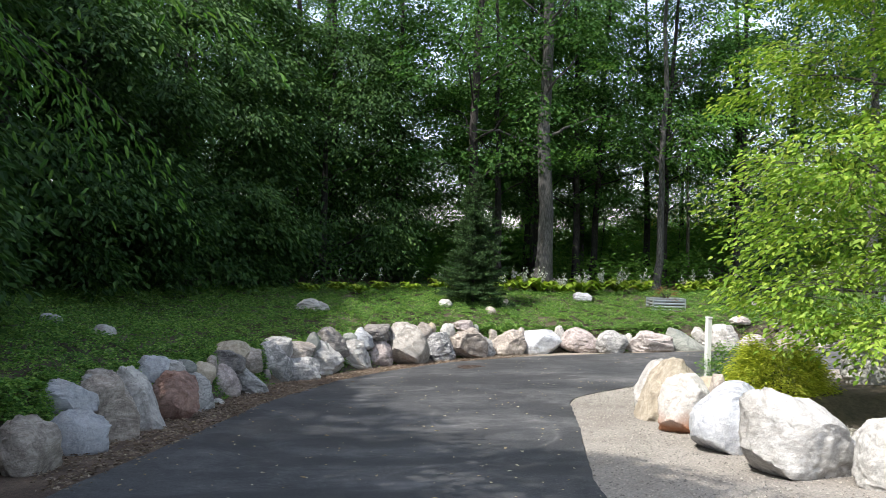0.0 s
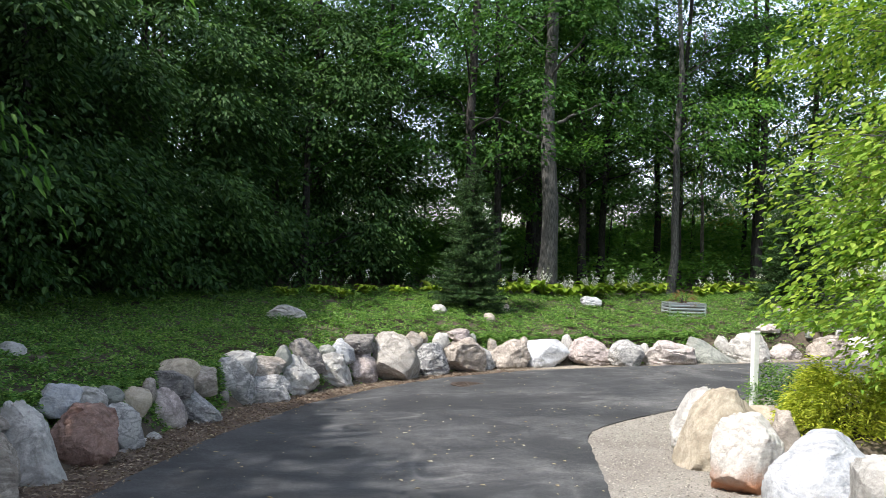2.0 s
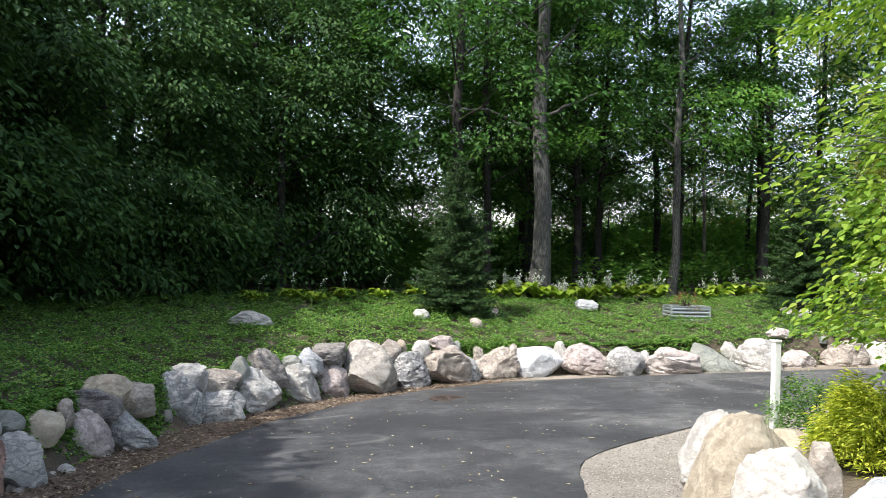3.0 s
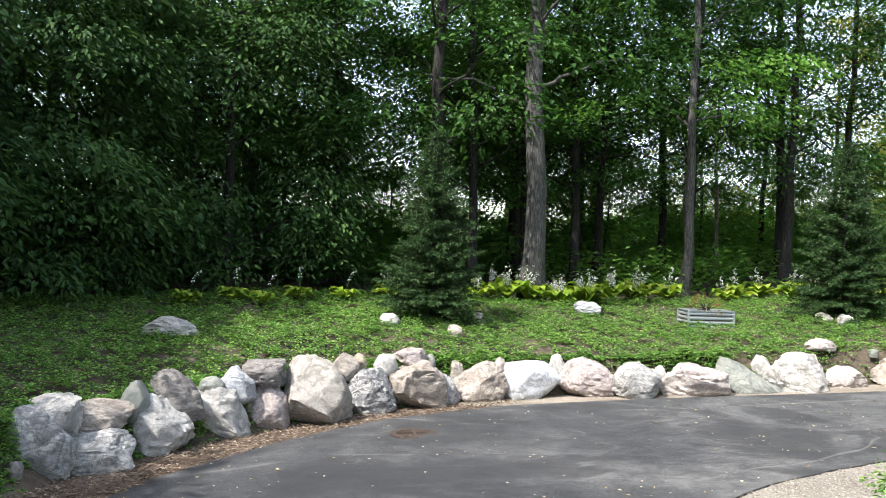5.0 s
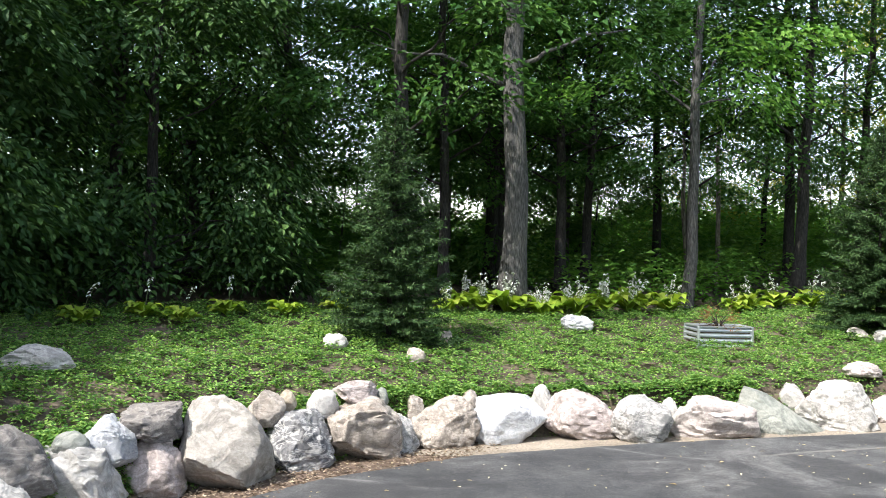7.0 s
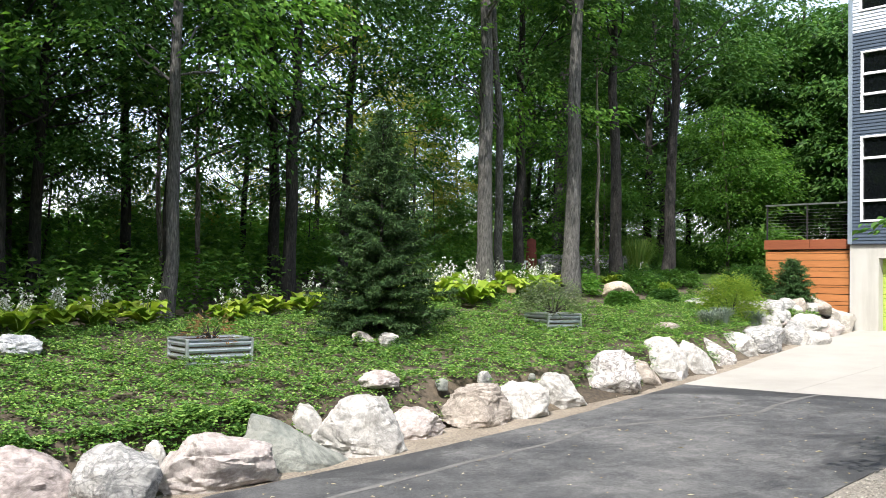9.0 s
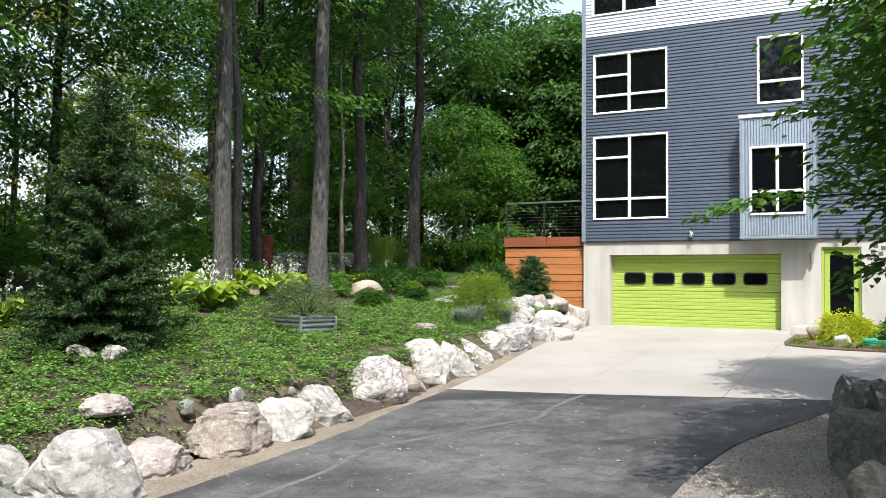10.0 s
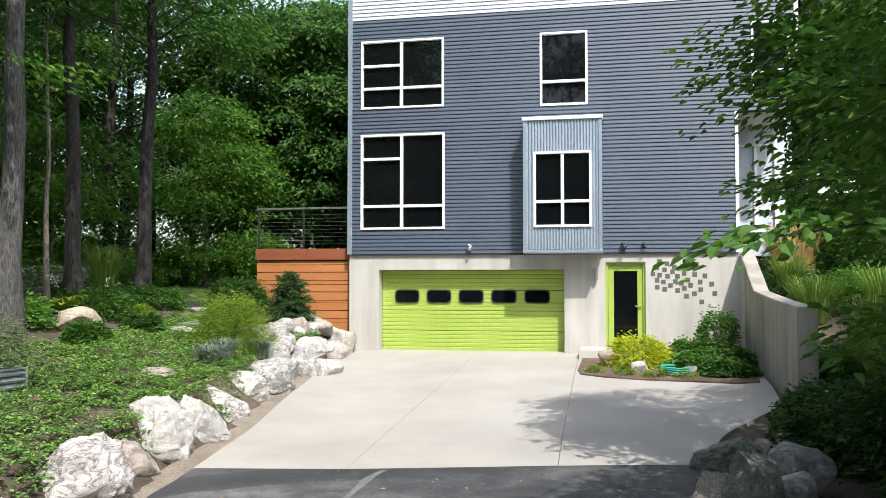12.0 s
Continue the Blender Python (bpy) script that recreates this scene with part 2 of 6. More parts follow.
M_GRAVEL = ground_mat("pea_gravel", ((0.24, 0.22, 0.20), (0.32, 0.30, 0.27), (0.40, 0.37, 0.34)), 40, 1.0, 0.02, 0.8)
M_ASPHALT = asphalt_mat()
M_CONC = concrete_mat("drive_concrete", (0.319, 0.304, 0.279), (0.411, 0.393, 0.363))
M_WALLCONC = concrete_mat("wall_concrete", (0.44, 0.43, 0.40), (0.53, 0.52, 0.49), 0.6)
M_BARK = bark_mat("grey_bark", (0.088, 0.086, 0.083), (0.17, 0.168, 0.162))
M_BARKD = bark_mat("dark_bark", (0.036, 0.033, 0.031), (0.075, 0.069, 0.064))
M_BARKL = bark_mat("light_bark", (0.20, 0.17, 0.14), (0.34, 0.31, 0.27))
M_LEAF = leaf_mat("woodland_leaf", (0.036, 0.100, 0.026), (0.056, 0.140, 0.033), (0.096, 0.195, 0.044), 0.34)
# darkened leaf: shade below a closed canopy is put into the colour
M_LEAFD = leaf_mat("shade_leaf", (0.026, 0.066, 0.022), (0.042, 0.098, 0.028), (0.078, 0.150, 0.040), 0.24, 0.6)
M_OLIVE = leaf_mat("olive_yellow_leaf", (0.15, 0.18, 0.03), (0.23, 0.25, 0.04), (0.33, 0.33, 0.06), 0.45)
M_LEAFY = leaf_mat("yellow_green_leaf", (0.12, 0.23, 0.03), (0.21, 0.34, 0.05), (0.36, 0.46, 0.09), 0.40)
# paler leaf; also stands in for sun, as on the hanging linden boughs
M_LEAFB = leaf_mat("paler_leaf", (0.052, 0.14, 0.030), (0.082, 0.19, 0.040), (0.13, 0.25, 0.055), 0.40)
M_COVER = leaf_mat("groundcover_leaf", (0.054, 0.138, 0.036), (0.138, 0.280, 0.066), (0.31, 0.455, 0.130), 0.32)
M_GOLD = leaf_mat("gold_thread_leaf", (0.20, 0.27, 0.03), (0.44, 0.49, 0.06), (0.66, 0.67, 0.13), 0.35)
M_LIME = leaf_mat("lime_shrub_leaf", (0.12, 0.22, 0.03), (0.20, 0.31, 0.045), (0.31, 0.40, 0.07), 0.35)
M_NEEDLE = leaf_mat("spruce_needle", (0.028, 0.066, 0.026), (0.048, 0.100, 0.036), (0.088, 0.150, 0.054), 0.15, 0.7)
M_GOLDL = leaf_mat("yellow_green_shrub_leaf", (0.32, 0.38, 0.025), (0.46, 0.51, 0.04), (0.60, 0.62, 0.07), 0.4)
M_NEEDLEG = leaf_mat("dwarf_spruce_needle", (0.035, 0.085, 0.03), (0.055, 0.12, 0.04), (0.085, 0.16, 0.055), 0.15, 0.6)
M_HOSTA = leaf_mat("hosta_leaf", (0.15, 0.26, 0.03), (0.26, 0.38, 0.045), (0.40, 0.49, 0.09), 0.3)
M_LEAFG = leaf_mat("light_green_leaf", (0.078, 0.20, 0.040), (0.12, 0.265, 0.052), (0.185, 0.335, 0.072), 0.45)
M_WHITEFL = plain_mat("white_petal", (0.68, 0.68, 0.66), (0.78, 0.78, 0.76), 0.6)
M_STEM = plain_mat("green_stem", (0.12, 0.17, 0.06), (0.18, 0.22, 0.09), 0.6)


# ---- building helpers ----
def part(name, bm, material, parent=None, label=""):
    me = bpy.data.meshes.new(name)
    bm.to_mesh(me)
    bm.free()
    me.materials.append(material)
    ob = new(name, me)
    ob.parent = parent
    if label:
        ob["label"] = label
    return ob


def thing(name, m, label, category, group="", kind=""):
    e = new(name)
    e.empty_display_size = 0.2
    e.matrix_world = m
    return tagged(e, label, category, group, kind)


def box(bm, x0, x1, y0, y1, z0, z1):
    vs = [bm.verts.new((x, y, z)) for x in (x0, x1) for y in (y0, y1) for z in (z0, z1)]
    for f in ((0, 1, 3, 2), (4, 6, 7, 5), (0, 4, 5, 1), (2, 3, 7, 6), (0, 2, 6, 4), (1, 5, 7, 3)):
        bm.faces.new([vs[i] for i in f])
    return vs


def boxes(*items, bevel=0.0):
    bm = bmesh.new()
    for it in items:
        box(bm, *it)
    bmesh.ops.recalc_face_normals(bm, faces=bm.faces[:])
    if bevel:
        bmesh.ops.bevel(bm, geom=bm.edges[:], offset=bevel, segments=2, affect="EDGES", profile=0.5)
    return bm


def smooth(ob):
    ob.data.polygons.foreach_set("use_smooth", [True] * len(ob.data.polygons))
    return ob


def mesh_np(name, verts, faces, material, parent=None, shade=False, label=""):
    """A mesh from arrays; all faces have the same number of corners."""
    me = bpy.data.meshes.new(name)
    verts, faces = np.asarray(verts, dtype=np.float32), np.asarray(faces, dtype=np.int32)
    k = faces.shape[1]
    me.vertices.add(len(verts))
    me.vertices.foreach_set("co", verts.ravel())
    me.loops.add(faces.size)
    me.loops.foreach_set("vertex_index", faces.ravel())
    me.polygons.add(len(faces))
    me.polygons.foreach_set("loop_start", np.arange(len(faces), dtype=np.int32) * k)
    me.polygons.foreach_set("use_smooth", np.full(len(faces), shade))
    me.update(calc_edges=True)
    me.validate()
    me.materials.append(material)
    ob = new(name, me)
    ob.parent = parent
    if label:
        ob["label"] = label
    return ob


def unit(v):
    return v / np.maximum(np.linalg.norm(v, axis=-1, keepdims=True), 1e-6)


def leaves(name, pos, way, up, length, width, material, parent=None, fold=0.25, label="", oval=False):
    """Folded leaves (kites, or ovals with a bent midrib): pos base, way along, up the upper side."""
    n = len(pos)
    way = unit(way)
    side = unit(np.cross(way, up))
    up = np.cross(side, way)
    L, W = np.broadcast_to(length, n)[:, None], np.broadcast_to(width, n)[:, None]
    a = pos
    b = pos + way * L * 0.42 + side * W * 0.5 + up * W * fold
    c = pos + way * L - up * L * 0.12
    d = pos + way * L * 0.42 - side * W * 0.5 + up * W * fold
    if oval:
        rim = [pos + way * L * t + side * W * s - up * (L * 0.12 * t * t - W * abs(s) * fold * 2) for t, s in ((0.22, 0.40), (0.62, 0.42), (0.62, -0.42), (0.22, -0.40))]
        verts = np.stack([a, rim[0], rim[1], c, rim[2], rim[3]], 1).reshape(-1, 3)
        i = np.arange(n)[:, None] * 6
        faces = np.concatenate([i + np.array([[0, 1, 2, 3]]), i + np.array([[0, 3, 4, 5]])], 1).reshape(-1, 4)
        return mesh_np(name, verts, faces, material, parent, False, label)
    verts = np.stack([a, b, c, d], 1).reshape(-1, 3)
    i = np.arange(n)[:, None] * 4
    faces = np.concatenate([i + np.array([[0, 1, 2]]), i + np.array([[0, 2, 3]])], 1).reshape(-1, 3)
    return mesh_np(name, verts, faces, material, parent, False, label)


def tubes(paths, sides=6):
    """Tapered tubes along paths, each a list of (point, radius). Returns verts, quads."""
    verts, quads = [], []
    for path in paths:
        P = np.array([p for p, r in path], float)
        R = [r for p, r in path]
        T = unit(np.gradient(P, axis=0))
        ref = np.array([1.0, 0, 0]) if abs(T[0][0]) < 0.8 else np.array([0, 1.0, 0])
        base = len(verts)
        for p, t, r in zip(P, T, R):
            u = unit(np.cross(t, ref))
            v = np.cross(t, u)
            for k in range(sides):
                a = 2 * math.pi * k / sides
                verts.append(p + (u * math.cos(a) + v * math.sin(a)) * r)
        for j in range(len(path) - 1):
            for k in range(sides):
                k2 = (k + 1) % sides
                quads.append((base + j * sides + k, base + j * sides + k2, base + (j + 1) * sides + k2, base + (j + 1) * sides + k))
    return np.array(verts), np.array(quads)


# ---- lie of the land ----
WALL = [(-3.3, 3.0), (-3.1, 6), (-2.6, 10), (-2.15, 12.5), (-1.5, 15), (-0.95, 17.3), (-0.3, 19.4), (1.2, 21.45), (2.75, 23.1), (4.7, 24.3), (6.8, 24.85),
        (8.2, 24.75), (9.4, 24.6), (10.8, 24.75), (12.4, 24.75), (15, 24.55), (17.6, 24.5), (19.6, 24.7), (21.6, 25), (24, 25.5), (27, 26.0), (31.5, 26.3), (48, 26.6)]
ISLE = [(2.2, -6), (2.5, 3), (2.97, 7.9), (4.0, 12), (4.55, 14.5), (4.9, 15.3), (5.6, 16), (6.8, 16.95), (7.6, 17.6), (9.5, 18.4), (12, 19.0), (14.5, 19.1),
        (16.4, 18.95), (18.6, 18.25), (19.85, 18.05), (21.6, 17.6), (24, 16.4), (31.5, 16.2)]


def drive(x, y):
    x, y = np.clip(x, -8, 34), np.clip(y, -6, 32)
    return 0.1904 + 0.01488 * x - 0.0903 * y - 0.000071 * x * x + 0.001305 * x * y + 0.001002 * y * y


def offset_to(line, x, y):
    """Signed distance to a line (positive to its left) and the nearest place on it."""
    x, y = np.asarray(x, float), np.asarray(y, float)
    bd = np.full(x.shape, 1e9)
    bs, bx, by = bd.copy(), bd.copy(), bd.copy()
    for (ax, ay), (cx, cy) in zip(line, line[1:]):
        ux, uy = cx - ax, cy - ay
        t = np.clip(((x - ax) * ux + (y - ay) * uy) / (ux * ux + uy * uy), 0, 1)
        px, py = ax + t * ux, ay + t * uy
        d = np.hypot(x - px, y - py)
        s = np.where(ux * (y - ay) - uy * (x - ax) > 0, d, -d)
        near = d < bd
        bd, bs, bx, by = np.where(near, d, bd), np.where(near, s, bs), np.where(near, px, bx), np.where(near, py, by)
    return bs, bx, by


def height(x, y):
    x, y = np.asarray(x, float), np.asarray(y, float)
    s, px, py = offset_to(WALL, x, y)
    k = np.clip((px - 18) / 6, 0, 1)
    hb = drive(px, py) + 0.52 + 0.14 * np.clip(s, 0, 5) + 0.03 * np.clip(s - 5, 0, 9) + k * 0.04 * np.clip(s, 0, 6) + 0.33 * np.clip((8.5 - px) / 4, 0, 1) * np.clip(s / 1.5, 0, 1)
    i, _, _ = offset_to(ISLE, x, y)
    hi = drive(x, y) - 0.03 + 0.28 * np.clip((-i - np.where(y < 12.5, 4.4, 1.8)) / 1.6, 0, 1)
    # rising ground behind the retaining wall beside the house
    u, v = np.clip((x - 24.3) / 6, 0, 1), np.clip((16.0 - y) / 1.2, 0, 1)
    hi = hi + 1.5 * u * u * (3 - 2 * u) * np.where(x > 24.2, np.clip((16.0 - y) / 0.25, 0, 1), v * v * (3 - 2 * v))
    up = np.clip((s - 0.1) / 0.3, 0, 1)
    # the land falls away behind the wood
    hb = hb - np.clip(0.13 * (y - 57), 0, 14) - np.clip(0.13 * (x - 62), 0, 14)
    return hi * (1 - up) + hb * up


def ground_at(x, y):
    return float(height(np.array([x]), np.array([y]))[0])


def resample(line, n):
    P = np.array(line, float)
    d = np.concatenate([[0], np.cumsum(np.hypot(*np.diff(P, axis=0).T))])
    # rounded corners
    q = np.linspace(0, d[-1], n)
    out = np.stack([np.interp(q, d, P[:, 0]), np.interp(q, d, P[:, 1])], 1)
    for _ in range(4):
        out[1:-1] = 0.25 * out[:-2] + 0.5 * out[1:-1] + 0.25 * out[2:]
    return out


def ribbon(name, left, right, lift, material, across=10, along=120, thick=0.12, wob=0.0):
    """A paved strip between two edge lines, with thickness at its rims."""
    A, B = resample(left, along), resample(right, along)
    if wob:
        for E in (A, B):
            for j in range(along):
                E[j] += wob * np.array(noise.noise_vector((E[j][0] * 2.3, E[j][1] * 2.3, 0)))[:2]
    t = np.linspace(0, 1, across)
    P = A[:, None, :] * (1 - t)[None, :, None] + B[:, None, :] * t[None, :, None]
    z = drive(P[..., 0], P[..., 1]) + lift
    V = np.concatenate([P, z[..., None]], -1)
    low = V.copy()
    low[..., 2] -= thick
    rows = np.concatenate([low[:, :1], V, low[:, -1:]], 1)
    n = rows.shape[1]
    idx = np.arange(along * n).reshape(along, n)
    q = np.stack([idx[:-1, :-1], idx[:-1, 1:], idx[1:, 1:], idx[1:, :-1]], -1).reshape(-1, 4)
    ob = mesh_np(name, rows.reshape(-1, 3), q, material, None, False)
    return ob


gx = np.concatenate([-30 - np.cumsum(1.22 ** np.arange(24)), np.arange(-30, 60.1, 0.45), 60 + np.cumsum(1.22 ** np.arange(24))])
gy = np.concatenate([-18 - np.cumsum(1.22 ** np.arange(24)), np.arange(-18, 60.1, 0.45), 60 + np.cumsum(1.22 ** np.arange(24))])
gx, gy = np.sort(gx), np.sort(gy)
GX, GY = np.meshgrid(gx, gy)
GZ = height(GX, GY)
idx = np.arange(GX.size).reshape(GX.shape)
ground = mesh_np("ground", np.stack([GX, GY, GZ], -1).reshape(-1, 3), np.stack([idx[:-1, :-1], idx[:-1, 1:], idx[1:, 1:], idx[1:, :-1]], -1).reshape(-1, 4), M_GROUND, None, True)
tagged(ground, "dark woodland soil with leaf litter", "ground", kind="structure")

ROAD_L = [(-2.4, -6), (-2.3, 3), (-1.75, 8.5), (-1.27, 11.1), (-0.44, 15.5), (0.86, 19.2), (2.3, 21.3), (3.63, 22.7), (5.9, 23.7), (8.7, 23.85), (12.3, 23.72), (15.2, 23.8), (17.4, 24.1), (19.15, 24.25)]
ROAD_R = ISLE[:15]
road = ribbon("road", ROAD_L, ROAD_R, 0.02, M_ASPHALT, 14, 160, 0.1, 0.05)
tagged(road, "dark worn asphalt driveway with pale streaks", "driveway", kind="structure")
strip = ribbon("mulch_strip", WALL[:9] + [(4.7, 24.3)], ROAD_L[:9], 0.0, M_MULCH, 8, 90, 0.05, 0.04)
tagged(strip, "strip of brown mulch between boulders and asphalt", "mulch strip", kind="structure")
M_GRIT = ground_mat("pale_grit", ((0.20, 0.17, 0.135), (0.27, 0.235, 0.19), (0.34, 0.30, 0.25)), 34, 0.9, 0.02, 1.2)
strip = ribbon("grit_strip", [(4.6, 24.25), *WALL[10:23]], [(5.75, 23.65), *ROAD_L[9:], (21.6, 24.5), (24, 25.0), (27, 25.5), (31.3, 25.95)], 0.004, M_GRIT, 8, 120, 0.05, 0.04)
tagged(strip, "strip of pale grit at the foot of the boulders", "grit strip", kind="structure")
GRAVEL_R = [(8.2, -6), (8.2, 3), (8.0, 8), (7.6, 11), (7.0, 12.8), (6.8, 14.2), (7.2, 15.2), (8.4, 16.2), (10, 17), (12, 17.5), (14, 17.6), (16, 17.3), (17.5, 17.4), (18.6, 17.6), (19.8, 17.6)]
gravel = ribbon("gravel_strip", ROAD_R, GRAVEL_R, 0.005, M_GRAVEL, 10, 140, 0.05)
tagged(gravel, "strip of grey pea gravel beside the asphalt", "gravel", kind="structure")


# ---- boulders ----
ROCK_LABEL = {
    "sandy": "smooth buff sandstone boulder on the wall", "buff": "large smooth buff granite boulder with wide base", "marble": "dark boulder with white marbled veins",
    "bluepale": "pale blue-grey boulder with faint bands", "pinkpale": "pale pinkish granite boulder at the drive edge", "white": "bright white limestone boulder", "mossy": "dark moss-stained boulder under the trees",
    "pale": "pale grey-white granite boulder with rounded edges", "tan": "weathered tan granite boulder with rough face",
    "sand": "smooth sand-coloured upright boulder beside gravel", "rust": "white quartz boulder with rust-stained base",
    "pink": "pinkish grey granite boulder in the driveway edging", "grey": "mottled grey granite boulder in the retaining wall",
    "blue": "blue-grey banded gneiss boulder", "dark": "dark brown rounded basalt boulder in the wall",
    "slate": "flat green-grey slate boulder", "brown": "red-brown granite boulder in the wall", "mottled": "black and white mottled gneiss boulder",
}
BALL = {}
for level in (4, 5):
    bm = bmesh.new()
    bmesh.ops.create_icosphere(bm, subdivisions=level, radius=1.0)
    BALL[level] = (np.array([v.co[:] for v in bm.verts]), np.array([[v.index for v in f.verts] for f in bm.faces]))
    bm.free()
rock_count = [0]


def rock_shape(ball, w, d, h, seed, cuts=20, rough=1.0, taper=0.75, lean=0.0, slope=0.0, boxy=0.8):
    """A boulder: taper narrows its top, lean shifts the top sideways, slope lets the top fall to one side, boxy squares it."""
    rng = np.random.default_rng(seed)
    V = np.sign(ball) * np.abs(ball) ** boxy
    # broad faces
    for _ in range(cuts):
        n = unit(rng.normal(size=3))
        lim = rng.uniform(0.70, 1.02)
        over = np.maximum(V @ n - lim, 0)
        V -= np.outer(over * 0.92, n)
    o = rng.uniform(-50, 50, 3)
    disp = np.array([noise.fractal(Vector(v * 1.7 + o), 0.9, 2.1, 5) for v in V])
    fine = np.array([noise.fractal(Vector(v * 6.0 + o), 0.6, 2.2, 4) for v in V])
    # split faces: sharp furrows and small ledges
    split = np.array([1 - abs(noise.noise(Vector((v[0] * 1.9, v[1] * 1.9, v[2] * 3.1)) + Vector(o * 1.7))) for v in V]) ** 9
    ledge = np.array([noise.turbulence(Vector((v[0] * 2.6, v[1] * 2.6, v[2] * 4.6)) + Vector(o), 5, True) for v in V])
    V *= (1 + rough * (0.09 * disp + 0.036 * fine - 0.06 * split + 0.07 * (ledge - 0.5)))[:, None]
    lo, hi = V.min(0), V.max(0)
    V = (V - (lo + hi) / 2) / ((hi - lo) / 2)
    up = (V[:, 2] + 1) / 2
    V[:, 0] = V[:, 0] * (1 - (1 - taper) * up) + lean * up
    V[:, 1] = V[:, 1] * (1 - 0.6 * (1 - taper) * up) + 0.15 * up
    V[:, 2] = -1 + (V[:, 2] + 1) * (1 + slope * V[:, 0])
    lo, hi = V.min(0), V.max(0)
    V = (V - (lo + hi) / 2) / ((hi - lo) / 2)
    V[:, 2] = np.where(V[:, 2] < -0.72, -0.72 + (V[:, 2] + 0.72) * 0.3, V[:, 2])
    V[:, 2] += 0.78
    return V * np.array([w / 2, d / 2, h / 1.78])


def boulder(x, y, z, w, d, h, turn, tone, taper=0.75, lean=0.0, slope=0.0, boxy=0.8, cuts=14, name="boulder", group="boulders of the driveway wall", label=""):
    rock_count[0] += 1
    near = x > 4.5 and y < 14
    ball, faces = BALL[5 if near or w > 0.55 else 4]
    smoothed = tone in ("buff", "sand", "sandy", "slate", "bluepale")
    V = rock_shape(ball, w * (1.0 if name == "stone" else 1.30 if x < 0.3 else 1.0 if y < 20 else 1.42 if x > 17 else 1.24 if x > 12 else 1.14), d * 1.15, h * 0.92, rock_count[0] + 11, 8 if near else cuts, 0.5 if smoothed else 0.7 if near else 1.0, min(0.92, taper + 0.12), lean, slope, boxy)
    ob = mesh_np(name, V, faces, ROCK[tone], None, True)
    ob.data.set_sharp_from_angle(angle=radians(42))
    ob.matrix_world = pose(x, y, z, 0, 0, turn)
    return tagged(ob, label or ROCK_LABEL[tone], "boulder", group)


boulder(-2.36, 9.64, -0.68, 0.50, 0.49, 0.66, 19, "tan", 0.7, 0.0, 0.0, 0.8)
boulder(-2.57, 11.61, -0.48, 0.61, 0.49, 0.53, 17, "blue", 0.8, -0.1, 0.0, 0.6)
boulder(-2.20, 10.83, -0.77, 0.54, 0.43, 0.57, 16, "blue", 0.7, 0.0, 0.0, 0.8)
boulder(-2.44, 12.25, -0.40, 0.30, 0.30, 0.39, 15, "grey", 0.8, 0.0, 0.0, 0.8)
boulder(-2.37, 12.62, -0.29, 0.43, 0.34, 0.30, 15, "tan", 0.7, 0.0, 0.0, 0.6)
boulder(-2.13, 11.87, -0.84, 0.60, 0.48, 0.92, 14, "tan", 0.7, -0.15, 0.0, 0.7)
boulder(-1.91, 12.80, -0.90, 0.58, 0.46, 0.97, 12, "pale", 0.35, -0.5, 0.0, 0.6)
boulder(-2.03, 13.96, -0.40, 0.45, 0.36, 0.43, 12, "blue", 0.7, 0.1, 0.0, 0.8)
boulder(-1.84, 14.67, -0.58, 0.35, 0.30, 0.47, 10, "pale", 0.7, -0.2, 0.0, 0.7)
boulder(-1.67, 13.80, -0.96, 0.61, 0.49, 0.82, 10, "brown", 0.8, -0.1, 0.0, 0.6)
boulder(-1.73, 15.07, -0.45, 0.35, 0.30, 0.26, 10, "slate", 0.8, 0.0, 0.0, 0.8)
boulder(-1.47, 14.80, -1.02, 0.46, 0.37, 0.70, 9, "grey", 0.6, -0.3, 0.0, 0.8)
boulder(-1.56, 15.80, -0.76, 0.42, 0.33, 0.47, 9, "sandy", 0.8, 0.1, 0.0, 0.9)
boulder(-1.43, 16.30, -0.63, 0.17, 0.30, 0.38, 8, "tan", 0.7, 0.0, 0.0, 0.8)
boulder(-1.29, 16.98, -0.71, 0.63, 0.50, 0.49, 14, "dark", 0.8, -0.1, 0.0, 0.5)
boulder(-1.21, 17.31, -0.53, 0.58, 0.46, 0.44, 13, "sandy", 0.7, 0.3, 0.0, 0.8)
boulder(-1.30, 16.73, -1.13, 0.57, 0.46, 0.71, 14, "pink", 0.5, -0.2, 0.0, 0.8)
boulder(-0.99, 18.04, -0.84, 0.51, 0.41, 0.60, 12, "tan", 0.8, -0.1, 0.0, 0.7)
boulder(-0.89, 17.29, -1.14, 0.64, 0.52, 0.64, 12, "grey", 0.7, -0.2, -0.3, 0.8)
boulder(-0.64, 19.34, -1.24, 0.80, 0.64, 0.98, 9, "grey", 0.6, 0.0, 0.0, 0.8)
boulder(-0.50, 19.59, -0.78, 0.58, 0.47, 0.55, 9, "pale", 0.9, 0.0, 0.0, 0.5)
boulder(-0.12, 20.13, -0.81, 0.74, 0.59, 0.42, 7, "tan", 0.8, -0.1, 0.0, 0.6)
boulder(0.02, 19.68, -1.24, 0.69, 0.55, 0.57, 7, "grey", 0.8, 0.0, 0.0, 0.5)
boulder(0.26, 20.61, -0.81, 0.34, 0.30, 0.61, 34, "slate", 0.8, 0.2, 0.0, 0.7)
boulder(0.52, 20.85, -1.27, 0.92, 0.74, 0.89, 33, "pale", 0.65, -0.15, -0.1, 0.7)
boulder(0.72, 21.29, -0.89, 0.76, 0.61, 0.78, 33, "dark", 0.8, -0.2, -0.3, 1.0)
